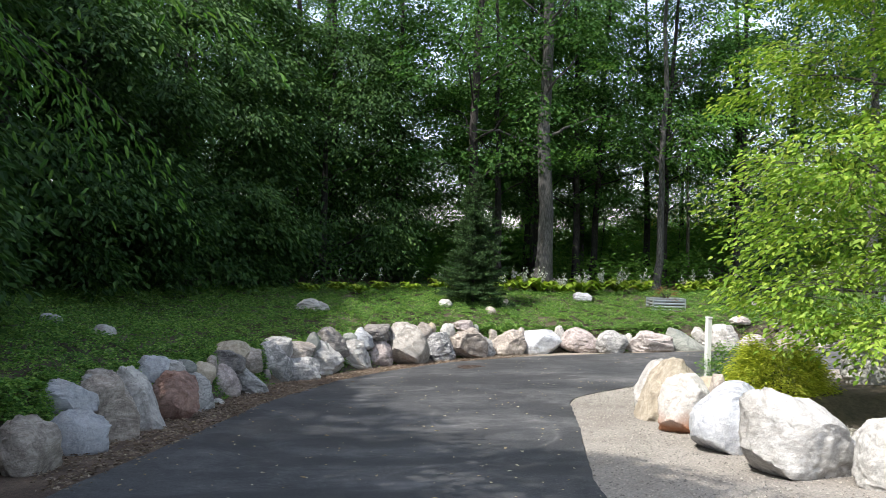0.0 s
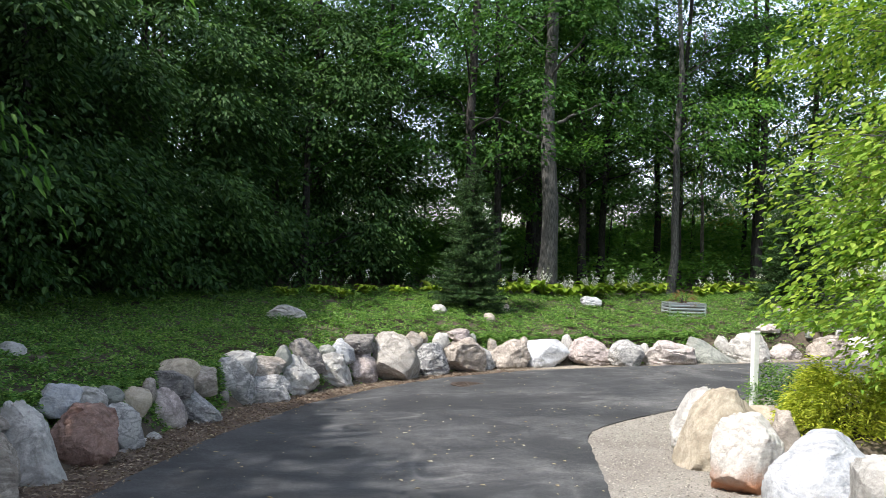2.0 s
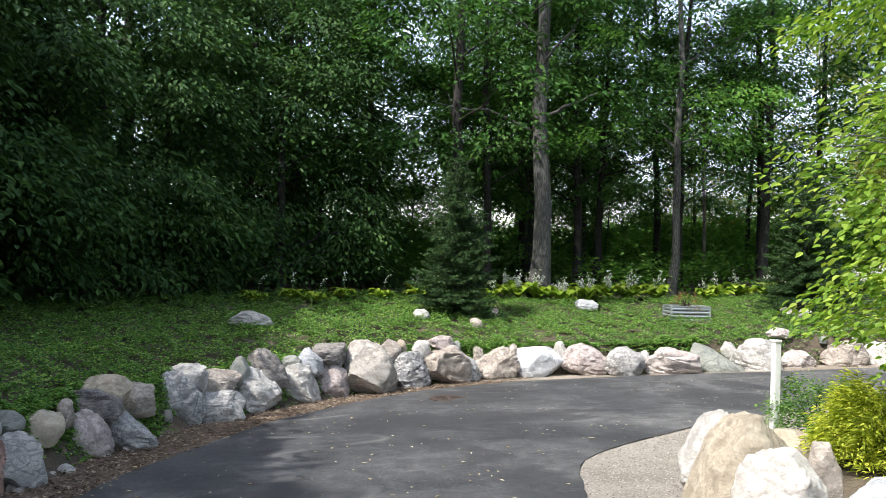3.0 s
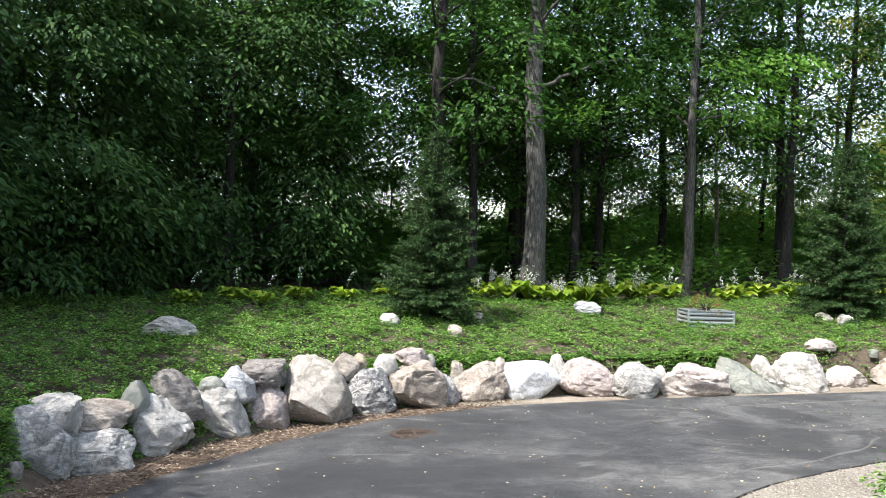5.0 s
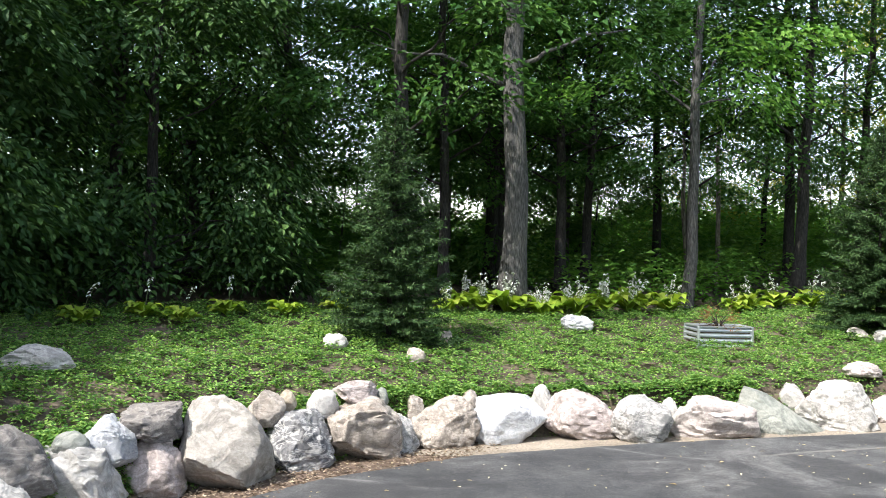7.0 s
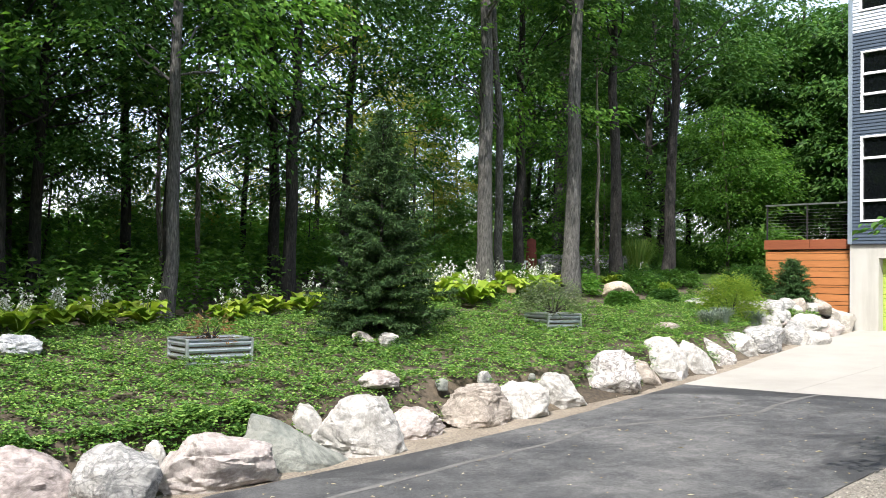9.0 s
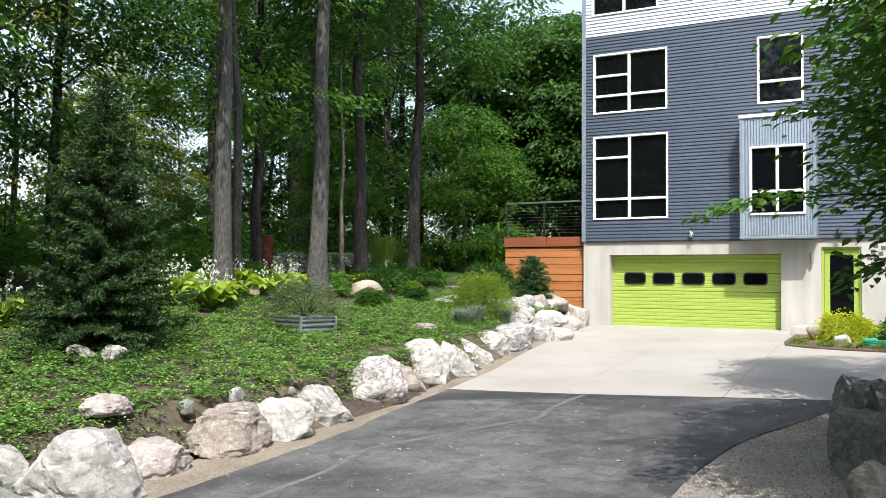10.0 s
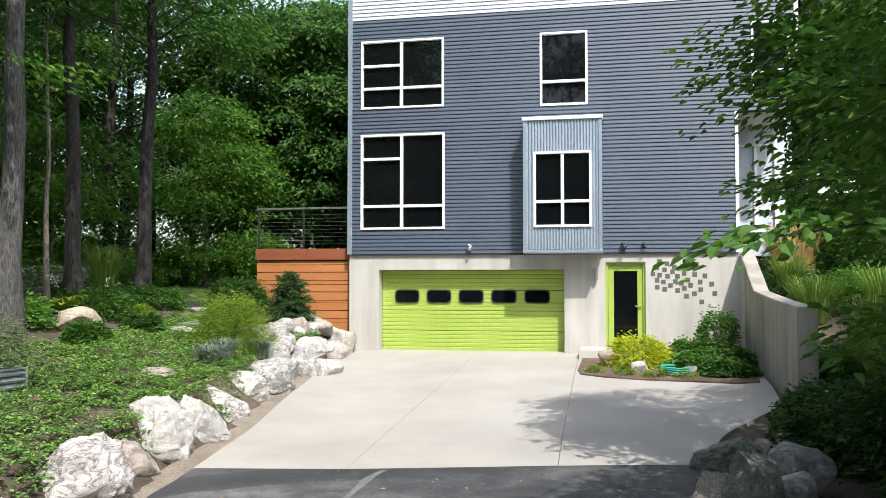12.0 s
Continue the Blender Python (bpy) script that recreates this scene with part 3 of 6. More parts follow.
boulder(1.16, 21.86, -1.29, 1.07, 0.85, 0.88, 28, "pale", 0.5, -0.1, -0.1, 0.7)
boulder(1.10, 21.73, -0.66, 0.36, 0.30, 0.33, 28, "slate", 0.7, 0.0, 0.0, 0.9)
boulder(1.42, 22.09, -0.84, 0.59, 0.47, 0.62, 27, "blue", 0.85, -0.2, 0.0, 0.5)
boulder(1.80, 22.51, -0.62, 0.72, 0.58, 0.44, 26, "dark", 0.85, 0.1, 0.0, 0.6)
boulder(1.88, 22.39, -1.29, 0.66, 0.53, 0.80, 26, "pink", 0.55, -0.1, 0.0, 0.8)
boulder(2.67, 22.81, -1.27, 1.16, 0.85, 1.21, 24, "buff", 0.32, -0.3, 0.0, 0.65)
boulder(3.06, 23.60, -0.69, 0.46, 0.37, 0.53, 15, "tan", 0.8, 0.0, 0.0, 1.0)
boulder(3.33, 23.76, -0.54, 0.24, 0.30, 0.33, 15, "sand", 0.8, 0.0, 0.0, 1.0)
boulder(3.54, 23.60, -1.26, 0.79, 0.63, 0.86, 14, "marble", 0.75, 0.1, 0.0, 0.7)
boulder(3.82, 24.07, -0.67, 0.41, 0.33, 0.43, 14, "pale", 0.8, 0.0, 0.0, 0.9)
boulder(4.31, 24.39, -0.50, 0.57, 0.45, 0.33, 13, "pink", 0.85, 0.0, 0.0, 0.5)
boulder(4.42, 24.09, -1.24, 1.01, 0.81, 0.93, 13, "tan", 0.75, 0.0, -0.1, 0.6)
boulder(4.90, 24.33, -1.23, 0.57, 0.45, 0.64, 3, "grey", 0.7, -0.1, 0.0, 0.9)
boulder(4.68, 24.57, -0.58, 0.17, 0.30, 0.27, 4, "slate", 0.8, 0.0, 0.0, 1.0)
boulder(5.20, 24.71, -1.01, 0.29, 0.30, 0.60, 3, "tan", 0.6, -0.1, 0.0, 0.8)
boulder(5.61, 24.60, -1.21, 0.88, 0.70, 0.82, 2, "tan", 0.7, -0.05, 0.0, 0.6)
boulder(6.05, 24.93, -0.79, 0.25, 0.30, 0.41, 1, "tan", 0.8, 0.0, 0.0, 1.0)
boulder(6.58, 24.74, -1.17, 1.01, 0.81, 0.79, 0, "bluepale", 0.75, 0.1, 0.0, 0.8)
boulder(7.21, 25.09, -0.81, 0.31, 0.30, 0.50, -10, "pale", 0.5, -0.2, 0.0, 0.7)
boulder(7.74, 24.75, -1.11, 1.09, 0.85, 0.83, -11, "pink", 0.5, 0.0, 0.0, 0.95)
boulder(8.48, 24.21, -1.07, 0.83, 0.66, 0.74, -14, "grey", 0.85, 0.0, 0.0, 0.6)
boulder(9.21, 24.89, -0.88, 0.22, 0.30, 0.40, -15, "pale", 0.6, -0.2, 0.0, 0.8)
boulder(9.62, 24.29, -1.02, 1.18, 0.85, 0.71, -10, "pinkpale", 0.8, -0.05, -0.05, 0.65)
boulder(10.84, 24.46, -0.97, 1.24, 0.85, 0.74, -12, "slate", 0.6, -0.5, -0.45, 0.6)
boulder(11.34, 25.01, -0.76, 0.36, 0.30, 0.51, -15, "pale", 0.6, 0.0, 0.0, 0.8)
boulder(11.75, 24.40, -0.93, 1.02, 0.81, 0.86, -16, "pale", 0.45, 0.05, 0.0, 0.65)
boulder(12.87, 24.63, -0.89, 0.73, 0.59, 0.49, -30, "pinkpale", 0.75, 0.2, 0.0, 0.8)
boulder(14.03, 24.55, -0.83, 0.90, 0.72, 0.70, -33, "tan", 0.75, 0.1, 0.0, 0.6)
boulder(14.92, 24.47, -0.79, 0.70, 0.56, 0.65, -35, "white", 0.75, -0.1, 0.0, 0.8)
boulder(15.98, 24.55, -0.75, 0.69, 0.55, 0.67, -36, "pale", 0.7, -0.1, -0.1, 0.8)
boulder(17.44, 24.69, -0.69, 0.82, 0.65, 0.93, -41, "mottled", 0.6, 0.25, 0.0, 0.6)
boulder(18.69, 24.83, -0.63, 0.52, 0.42, 0.60, -40, "tan", 0.7, -0.1, -0.15, 0.8)
boulder(19.64, 24.99, -0.59, 0.84, 0.67, 0.96, -40, "white", 0.65, -0.05, 0.0, 0.7)
boulder(20.74, 25.02, -0.55, 0.68, 0.55, 0.79, -41, "pale", 0.7, -0.2, -0.1, 0.7)
boulder(22.27, 25.44, -0.48, 0.72, 0.58, 0.68, -41, "mottled", 0.7, -0.1, -0.1, 0.8)
boulder(23.80, 25.72, -0.42, 0.74, 0.59, 0.70, -42, "white", 0.65, -0.1, 0.0, 0.8)
boulder(24.90, 25.66, -0.37, 0.80, 0.75, 0.80, -44, "grey", 0.75, 0.1, 0.1, 0.6)
boulder(27.00, 25.83, -0.27, 0.51, 0.41, 0.74, -45, "grey", 0.8, 0.1, 0.0, 0.5)
boulder(27.16, 25.34, -0.26, 0.58, 0.46, 0.45, -47, "pale", 0.9, 0.0, 0.0, 0.5)
boulder(30.98, 26.22, -0.09, 0.56, 0.45, 0.75, -49, "buff", 0.8, -0.1, 0.0, 0.5)
# upper course of the piled edging
boulder(26.20, 26.20, 0.02, 0.72, 0.57, 0.60, -44, "pale", 0.85, 0.0, 0.0, 0.5)
boulder(28.45, 26.15, -0.02, 0.90, 0.60, 0.62, -30, "pale", 0.9, 0.0, 0.0, 0.55)
boulder(29.70, 26.20, -0.12, 0.80, 0.60, 0.55, -30, "pinkpale", 0.9, 0.0, 0.0, 0.55)
# before the first one seen, beside and behind the camera
boulder(-2.75, 8.2, -0.60, 0.8, 0.6, 0.7, 5, "grey")
boulder(-2.95, 7.2, -0.52, 0.8, 0.6, 0.65, 5, "pale")

# boulders on the island
boulder(5.50, 12.55, -0.65, 1.00, 0.76, 1.00, -14, "sand", 0.45, 0.25, 0.0, 0.7)
boulder(5.50, 13.20, -0.68, 0.60, 0.50, 0.92, -14, "white", 0.5, 0.4, 0.0, 0.7)
boulder(5.20, 11.30, -0.60, 0.68, 0.58, 0.88, -14, "rust", 0.75, 0.0, 0.0, 0.65)
boulder(5.98, 12.05, -0.62, 0.36, 0.30, 0.80, -14, "tan", 0.7, 0.0, 0.0, 0.7)
boulder(5.20, 9.92, -0.52, 1.00, 0.76, 0.90, -16, "bluepale", 0.7, -0.1, 0.0, 0.65)
boulder(5.22, 8.52, -0.42, 1.18, 0.92, 0.98, -25, "white", 0.75, -0.25, -0.25, 0.65)
boulder(6.02, 8.75, -0.42, 0.26, 0.24, 0.50, -20, "pale", 0.6, 0.0, 0.0, 0.8)
boulder(5.75, 7.75, -0.36, 0.80, 0.60, 0.76, -30, "white", 0.75, 0.0, 0.0, 0.7)
boulder(9.95, 14.5, -0.50, 1.10, 0.85, 0.92, -10, "pale", 0.75, 0.0, 0.0, 0.7, label="pale boulder under the bright green tree")
boulder(6.95, 14.35, -0.72, 0.75, 0.55, 0.50, -10, "sand", 0.7, 0.0, 0.0, 0.7, label="yellowish boulder beside the white post")
boulder(17.60, 17.72, -0.53, 0.60, 0.50, 0.84, -45, "mossy", 0.75, 0.0, 0.0, 0.6)
boulder(16.85, 17.55, -0.55, 0.44, 0.36, 0.50, -45, "blue", 0.75, 0.0, 0.0, 0.7)
boulder(15.35, 17.52, -0.60, 0.76, 0.60, 0.80, -45, "mossy", 0.7, 0.0, 0.0, 0.65)
boulder(14.55, 17.40, -0.62, 0.55, 0.45, 0.42, -45, "tan", 0.75, 0.0, 0.0, 0.7)
boulder(19.75, 17.75, -0.48, 0.88, 0.66, 0.52, -60, "mossy", 0.8, 0.0, 0.0, 0.6, label="flat mossy boulder at the gravel's end")
boulder(18.50, 17.62, -0.50, 0.54, 0.42, 0.50, -60, "blue", 0.7, 0.0, 0.0, 0.8)
boulder(20.55, 17.25, -0.46, 0.45, 0.36, 0.34, -60, "tan", 0.75, 0.0, 0.0, 0.8)

# single stones lying in the groundcover
for x, y, w, h, tone, lab in ((0.14, 24.0, 0.94, 0.36, "pale", "flat pale boulder half sunk in groundcover"), (4.08, 26.6, 0.42, 0.27, "pale", "small pale stone beside the young spruce"),
                              (6.12, 27.5, 0.25, 0.32, "tan", "small upright stone beside the young spruce"), (5.36, 26.1, 0.35, 0.27, "tan", "small tan stone in the groundcover"),
                              (9.06, 29.1, 0.70, 0.34, "blue", "rounded blue-grey stone below the hostas"), (12.79, 25.3, 0.62, 0.28, "pinkpale", "flat pinkish stone in the groundcover"),
                              (14.28, 27.6, 0.45, 0.25, "pinkpale", "small pinkish stone below the spruce"), (14.58, 27.25, 0.37, 0.27, "white", "small white stone below the spruce"),
                              (24.04, 29.25, 0.92, 0.5, "sandy", "broad sand-coloured boulder in the planting bed"), (21.7, 26.25, 0.65, 0.17, "tan", "flat stone slab in the groundcover"),
                              (19.47, 30.4, 0.8, 0.55, "grey", "grey boulder among the hostas"), (-3.09, 15.6, 0.36, 0.2, "pale", "small pale stone on the bank"),
                              (-4.06, 16.0, 0.38, 0.2, "grey", "small grey stone on the bank")):
    boulder(x, y, ground_at(x, y) + 0.02, w, w * 0.75, h, 20 * math.sin(x * 9), tone, 0.6, -0.1, -0.1, 0.75, 9, "stone", "single stones", lab)

# ---- house ----
FX = 31.4          # plane of the facade
M_SIDE = plain_mat("slate_blue_siding", (0.053, 0.074, 0.108), (0.067, 0.092, 0.131), 0.45, 0.8, 0.0, 0.05)
M_SIDEL = plain_mat("pale_siding", (0.50, 0.55, 0.62), (0.58, 0.63, 0.70), 0.45, 0.8, 0.0, 0.05)
M_FRAME = plain_mat("white_window_frame", (0.78, 0.79, 0.80), (0.84, 0.85, 0.86), 0.4, 3.0, 0.0, 0.02)
M_GLASS = glass_mat("dark_glass")
M_BLOCK = plain_mat("frosted_block_glass", (0.11, 0.115, 0.10), (0.15, 0.155, 0.14), 0.25, 30.0)
M_ZINC = plain_mat("corrugated_zinc", (0.27, 0.335, 0.41), (0.35, 0.415, 0.49), 0.42, 2.0, 0.4, 0.05)
M_GREEN = plain_mat("lime_green_paint", (0.31, 0.43, 0.075), (0.36, 0.475, 0.095), 0.42, 1.5, 0.0, 0.03)
M_CEDAR = plain_mat("orange_cedar", (0.38, 0.145, 0.048), (0.49, 0.205, 0.072), 0.55, 3.0, 0.0, 0.2, 0.003, (1, 0.12, 1))
M_CEDARD = plain_mat("red_cedar_fascia", (0.22, 0.065, 0.03), (0.28, 0.09, 0.04), 0.55, 3.0, 0.0, 0.2, 0.003, (1, 0.12, 1))
M_STEEL = plain_mat("brushed_steel", (0.45, 0.46, 0.47), (0.58, 0.59, 0.60), 0.35, 8.0, 0.9, 0.05)
M_BLACK = plain_mat("black_metal", (0.02, 0.02, 0.022), (0.035, 0.035, 0.037), 0.5, 8.0, 0.0, 0.05)
M_BLIND = plain_mat("pale_blind", (0.30, 0.36, 0.32), (0.38, 0.43, 0.40), 0.8, 3.0)
M_DARKIN = plain_mat("dim_interior", (0.03, 0.03, 0.03), (0.05, 0.048, 0.045), 0.9, 2.0)

house = thing("house", Matrix.Identity(4), "modern three-storey house with slate-blue siding over a concrete garage", "house")


def wall_with_holes(y0, y1, z0, z1, holes, x0, x1):
    """A wall slab in blocks round the holes (y0, y1, z0, z1)."""
    ys = sorted({y0, y1, *[v for h in holes for v in h[:2]]})
    zs = sorted({z0, z1, *[v for h in holes for v in h[2:]]})
    bm = bmesh.new()
    for a, b in zip(ys, ys[1:]):
        for c, d in zip(zs, zs[1:]):
            if not any(h[0] <= a and b <= h[1] and h[2] <= c and d <= h[3] for h in holes):
                box(bm, x0, x1, a, b, c, d)
    bmesh.ops.remove_doubles(bm, verts=bm.verts[:], dist=0.001)
    return bm


def lap_siding(y0, y1, z0, z1, holes, x):
    """Courses of lap siding with a sloping face and a shadow lip below, broken at the holes."""
    pitch = 0.1016
    bm = bmesh.new()
    z = z0
    while z < z1 - 0.01:
        top = min(z + pitch, z1)
        mid = (z + top) / 2
        spans, cur = [], y0
        for h in sorted(h for h in holes if h[2] < mid < h[3]):
            if h[0] > cur:
                spans.append((cur, h[0]))
            cur = max(cur, h[1])
        if cur < y1:
            spans.append((cur, y1))
        for a, b in spans:
            prof = ((x - 0.004, top), (x - 0.024, z + 0.018), (x - 0.024, z + 0.004), (x, z + 0.004), (x, top))
            lo = [bm.verts.new((px, a, pz)) for px, pz in prof]
            hi = [bm.verts.new((px, b, pz)) for px, pz in prof]
            n = len(prof)
            for i in range(n):
                bm.faces.new((lo[i], lo[(i + 1) % n], hi[(i + 1) % n], hi[i]))
            bm.faces.new(lo[::-1])
            bm.faces.new(hi)
        z += pitch
    bmesh.ops.recalc_face_normals(bm, faces=bm.faces[:])
    return bm


W1 = (23.61, 25.9, 3.2, 5.74)
W2 = (23.63, 25.9, 6.42, 8.26)
W3 = (19.9, 21.115, 6.32, 8.22)
W4 = (15.05, 15.95, 6.35, 8.2)
W5 = (23.9, 25.95, 9.45, 10.9)
W6 = (16.6, 17.6, 9.45, 10.9)
BAY = (19.55, 21.47, 2.56, 5.93)
GAR = (20.52, 25.4, -0.05, 2.134)
DOOR = (18.51, 19.49, 0.2, 2.31)
YR, YL, YR2 = 16.35, 26.2, 14.95      # right and left ends of the facade; upper floors reach further right
HOLES = [W1, W2, W3, W4, BAY]
part("wall", wall_with_holes(YR, YL, 2.54, 6.0, [W1, BAY], FX, FX + 0.25), M_DARKIN, house)
part("wall", wall_with_holes(YR2, YL, 6.0, 11.6, [W2, W3, W4, W5, W6], FX, FX + 0.25), M_DARKIN, house)
part("siding", lap_siding(YR, YL - 0.06, 2.55, 6.0, [W1, BAY], FX), M_SIDE, house, "slate-blue horizontal lap siding")
part("siding", lap_siding(YR2, YL - 0.06, 6.0, 8.83, [W2, W3, W4], FX), M_SIDE, house, "slate-blue horizontal lap siding")
part("siding", lap_siding(YR2, YL - 0.06, 8.83, 11.5, [W5, W6], FX), M_SIDEL, house, "pale blue-white lap siding of the top floor")
part("corner_trim", boxes((FX - 0.04, FX + 0.05, YL - 0.06, YL + 0.06, 2.55, 11.5)), M_ZINC, house)
part("corner_trim", boxes((FX - 0.04, FX + 0.05, YR - 0.08, YR, 2.55, 6.0)), M_FRAME, house)
part("corner_trim", boxes((FX - 0.04, FX + 0.05, YR2 - 0.1, YR2, 6.0, 11.5)), M_FRAME, house)
part("side_wall", boxes((FX + 0.26, FX + 11, YL - 0.25, YL, 2.54, 11.5)), M_SIDE, house)
part("side_wall", boxes((FX + 0.26, FX + 11, YR2 + 0.02, YR2 + 0.25, 6.05, 11.5), (FX + 1.6, FX + 11, YR, YR + 0.25, 2.6, 6.0)), M_SIDE, house)
part("recess_wall", boxes((FX + 1.6, FX + 1.7, YR2, YR - 0.01, 2.5, 5.9)), M_SIDEL, house)
part("back_wall", boxes((FX + 10.7, FX + 10.95, YR2 + 0.3, YL - 0.3, -0.1, 11.5)), M_SIDE, house)
part("soffit", boxes((FX + 0.26, FX + 10.6, YR2 + 0.26, YR - 0.01, 5.9, 6.04)), M_FRAME, house)
part("storey_floor", boxes((FX + 0.26, FX + 10.6, YR + 0.3, YL - 0.3, 2.45, 2.6), (FX + 0.26, FX + 10.6, YR + 0.3, YL - 0.3, 5.95, 6.1), (FX + 0.26, FX + 10.6, YR + 0.3, YL - 0.3, 8.85, 9.0)), M_DARKIN, house)
part("roof", boxes((FX - 0.3, FX + 11.2, YR2 - 0.4, YL + 0.3, 11.62, 11.85), bevel=0.02), M_ZINC, house)
# concrete storey
part("concrete_wall", wall_with_holes(YR - 0.1, YL + 0.02, -0.1, 2.54, [GAR, DOOR], FX + 0.03, FX + 0.42), M_WALLCONC, house, "pale poured-concrete garage storey")
part("concrete_side_wall", boxes((FX + 0.43, FX + 11, YL - 0.3, YL + 0.01, -0.1, 2.53)), M_WALLCONC, house)
part("garage_back", boxes((FX + 3.5, FX + 3.6, YR + 0.1, YL - 0.31, -0.1, 2.44)), M_DARKIN, house)
# edge coloured black, imitating the shade line under the siding overhang
part("drip_edge", boxes((FX - 0.03, FX + 0.02, YR, YL - 0.07, 2.515, 2.545)), M_BLACK, house)


def window(w, x, bars, parent, blind=0.0):
    """A window: frame, mullions (vertical at share, from share, to share), (horizontal ...), panes."""
    y0, y1, z0, z1 = w
    e = thing("window", Matrix.Identity(4), "", "")
    e.parent = parent
    t = 0.06
    for a in ((x - 0.045, x + 0.10, y0, y0 + t, z0, z1), (x - 0.045, x + 0.10, y1 - t, y1, z0, z1), (x - 0.045, x + 0.10, y0 + t, y1 - t, z0, z0 + t), (x - 0.045, x + 0.10, y0 + t, y1 - t, z1 - t, z1)):
        part("frame", boxes(a, bevel=0.008), M_FRAME, e)
    Y = lambda s: y1 + (y0 - y1) * s      # share from the left as seen from the drive
    Z = lambda s: z1 + (z0 - z1) * s
    for kind, at, a, b in bars:
        if kind == "v":
            part("mullion", boxes((x - 0.03, x + 0.08, Y(at) - 0.038, Y(at) + 0.038, Z(b) + 0.055, Z(a) - 0.055), bevel=0.006), M_FRAME, e)
        else:
            part("mullion", boxes((x - 0.028, x + 0.075, Y(b) + 0.038, Y(a) - 0.038, Z(at) - 0.036, Z(at) + 0.036), bevel=0.006), M_FRAME, e)
    part("pane", boxes((x + 0.045, x + 0.055, y0 + 0.05, y1 - 0.05, z0 + 0.05, z1 - 0.05)), M_GLASS, e)
    return e


V3 = (("v", 0.49, 0, 1),)
window(W2, FX, V3 + (("h", 0.37, 0, 0.49), ("h", 0.70, 0, 0.49), ("h", 0.70, 0.49, 1)), house)
window(W1, FX, V3 + (("h", 0.26, 0, 0.49), ("h", 0.755, 0, 0.49), ("h", 0.755, 0.49, 1)), house)
window(W3, FX, (("h", 0.67, 0, 1),), house)
window(W4, FX, (("h", 0.67, 0, 1),), house)
window((15.15, 16.2, 3.1, 5.4), FX + 1.56, (("v", 0.5, 0, 1), ("h", 0.75, 0, 0.5), ("h", 0.75, 0.5, 1)), house)
window(W5, FX, V3, house)
window(W6, FX, V3, house)


def corrugated(y0, y1, z0, z1, x, pitch=0.075, amp=0.012, n=6):
    """Corrugated sheet with upright ribs, facing -x."""
    m = int((y1 - y0) / pitch * n)
    ys = np.linspace(y0, y1, m)
    xs = x - amp * np.sin(ys / pitch * 2 * math.pi)
    bm = bmesh.new()
    a = [bm.verts.new((p, q, z0)) for p, q in zip(xs, ys)]
    b = [bm.verts.new((p, q, z1)) for p, q in zip(xs, ys)]
    c = [bm.verts.new((p + 0.02, q, z0)) for p, q in zip(xs, ys)]
    d = [bm.verts.new((p + 0.02, q, z1)) for p, q in zip(xs, ys)]
    for i in range(m - 1):
        bm.faces.new((a[i + 1], a[i], b[i], b[i + 1]))
        bm.faces.new((c[i], c[i + 1], d[i + 1], d[i]))
        bm.faces.new((b[i + 1], b[i], d[i], d[i + 1]))
        bm.faces.new((a[i], a[i + 1], c[i + 1], c[i]))
    return bm


# bay window clad in zinc
bay = thing("bay_window", Matrix.Identity(4), "", "")
bay.parent = house
BX = 30.75
BW = (19.79, 21.22, 3.17, 5.05)
part("cladding", corrugated(BAY[0] + 0.05, BAY[1] - 0.05, BW[3], BAY[3] - 0.08, BX), M_ZINC, bay, "corrugated zinc cladding")
part("cladding", corrugated(BAY[0] + 0.05, BAY[1] - 0.05, BAY[2] + 0.06, BW[2], BX), M_ZINC, bay)
part("cladding", corrugated(BAY[0] + 0.05, BW[0], BW[2], BW[3], BX), M_ZINC, bay)
part("cladding", corrugated(BW[1], BAY[1] - 0.05, BW[2], BW[3], BX), M_ZINC, bay)
part("side_panel", boxes((BX, FX - 0.03, BAY[1] - 0.06, BAY[1], BAY[2], BAY[3] - 0.08), bevel=0.005), M_ZINC, bay)
part("side_panel", boxes((BX, FX - 0.03, BAY[0], BAY[0] + 0.06, BAY[2], BAY[3] - 0.08), bevel=0.005), M_ZINC, bay)
part("edge_trim", boxes((BX - 0.02, BX + 0.03, BAY[1] - 0.07, BAY[1] + 0.01, BAY[2], BAY[3] - 0.08), bevel=0.006), M_ZINC, bay)
part("edge_trim", boxes((BX - 0.02, BX + 0.03, BAY[0] - 0.01, BAY[0] + 0.07, BAY[2], BAY[3] - 0.08), bevel=0.006), M_ZINC, bay)
part("bottom_trim", boxes((BX - 0.025, FX - 0.03, BAY[0] - 0.015, BAY[1] + 0.015, BAY[2] - 0.03, BAY[2] + 0.05), bevel=0.01), M_ZINC, bay)
part("cap", boxes((BX - 0.05, FX - 0.03, BAY[0] - 0.03, BAY[1] + 0.03, BAY[3] - 0.09, BAY[3]), bevel=0.008), M_FRAME, bay, "white cap flashing")
window(BW, BX, (("v", 0.5, 0, 1), ("h", 0.66, 0, 0.5), ("h", 0.66, 0.5, 1)), bay)

# garage door: four ribbed sections, five rounded lights in the second
gdoor = thing("garage_door", Matrix.Identity(4), "", "")
gdoor.parent = house
GX0 = FX + 0.34


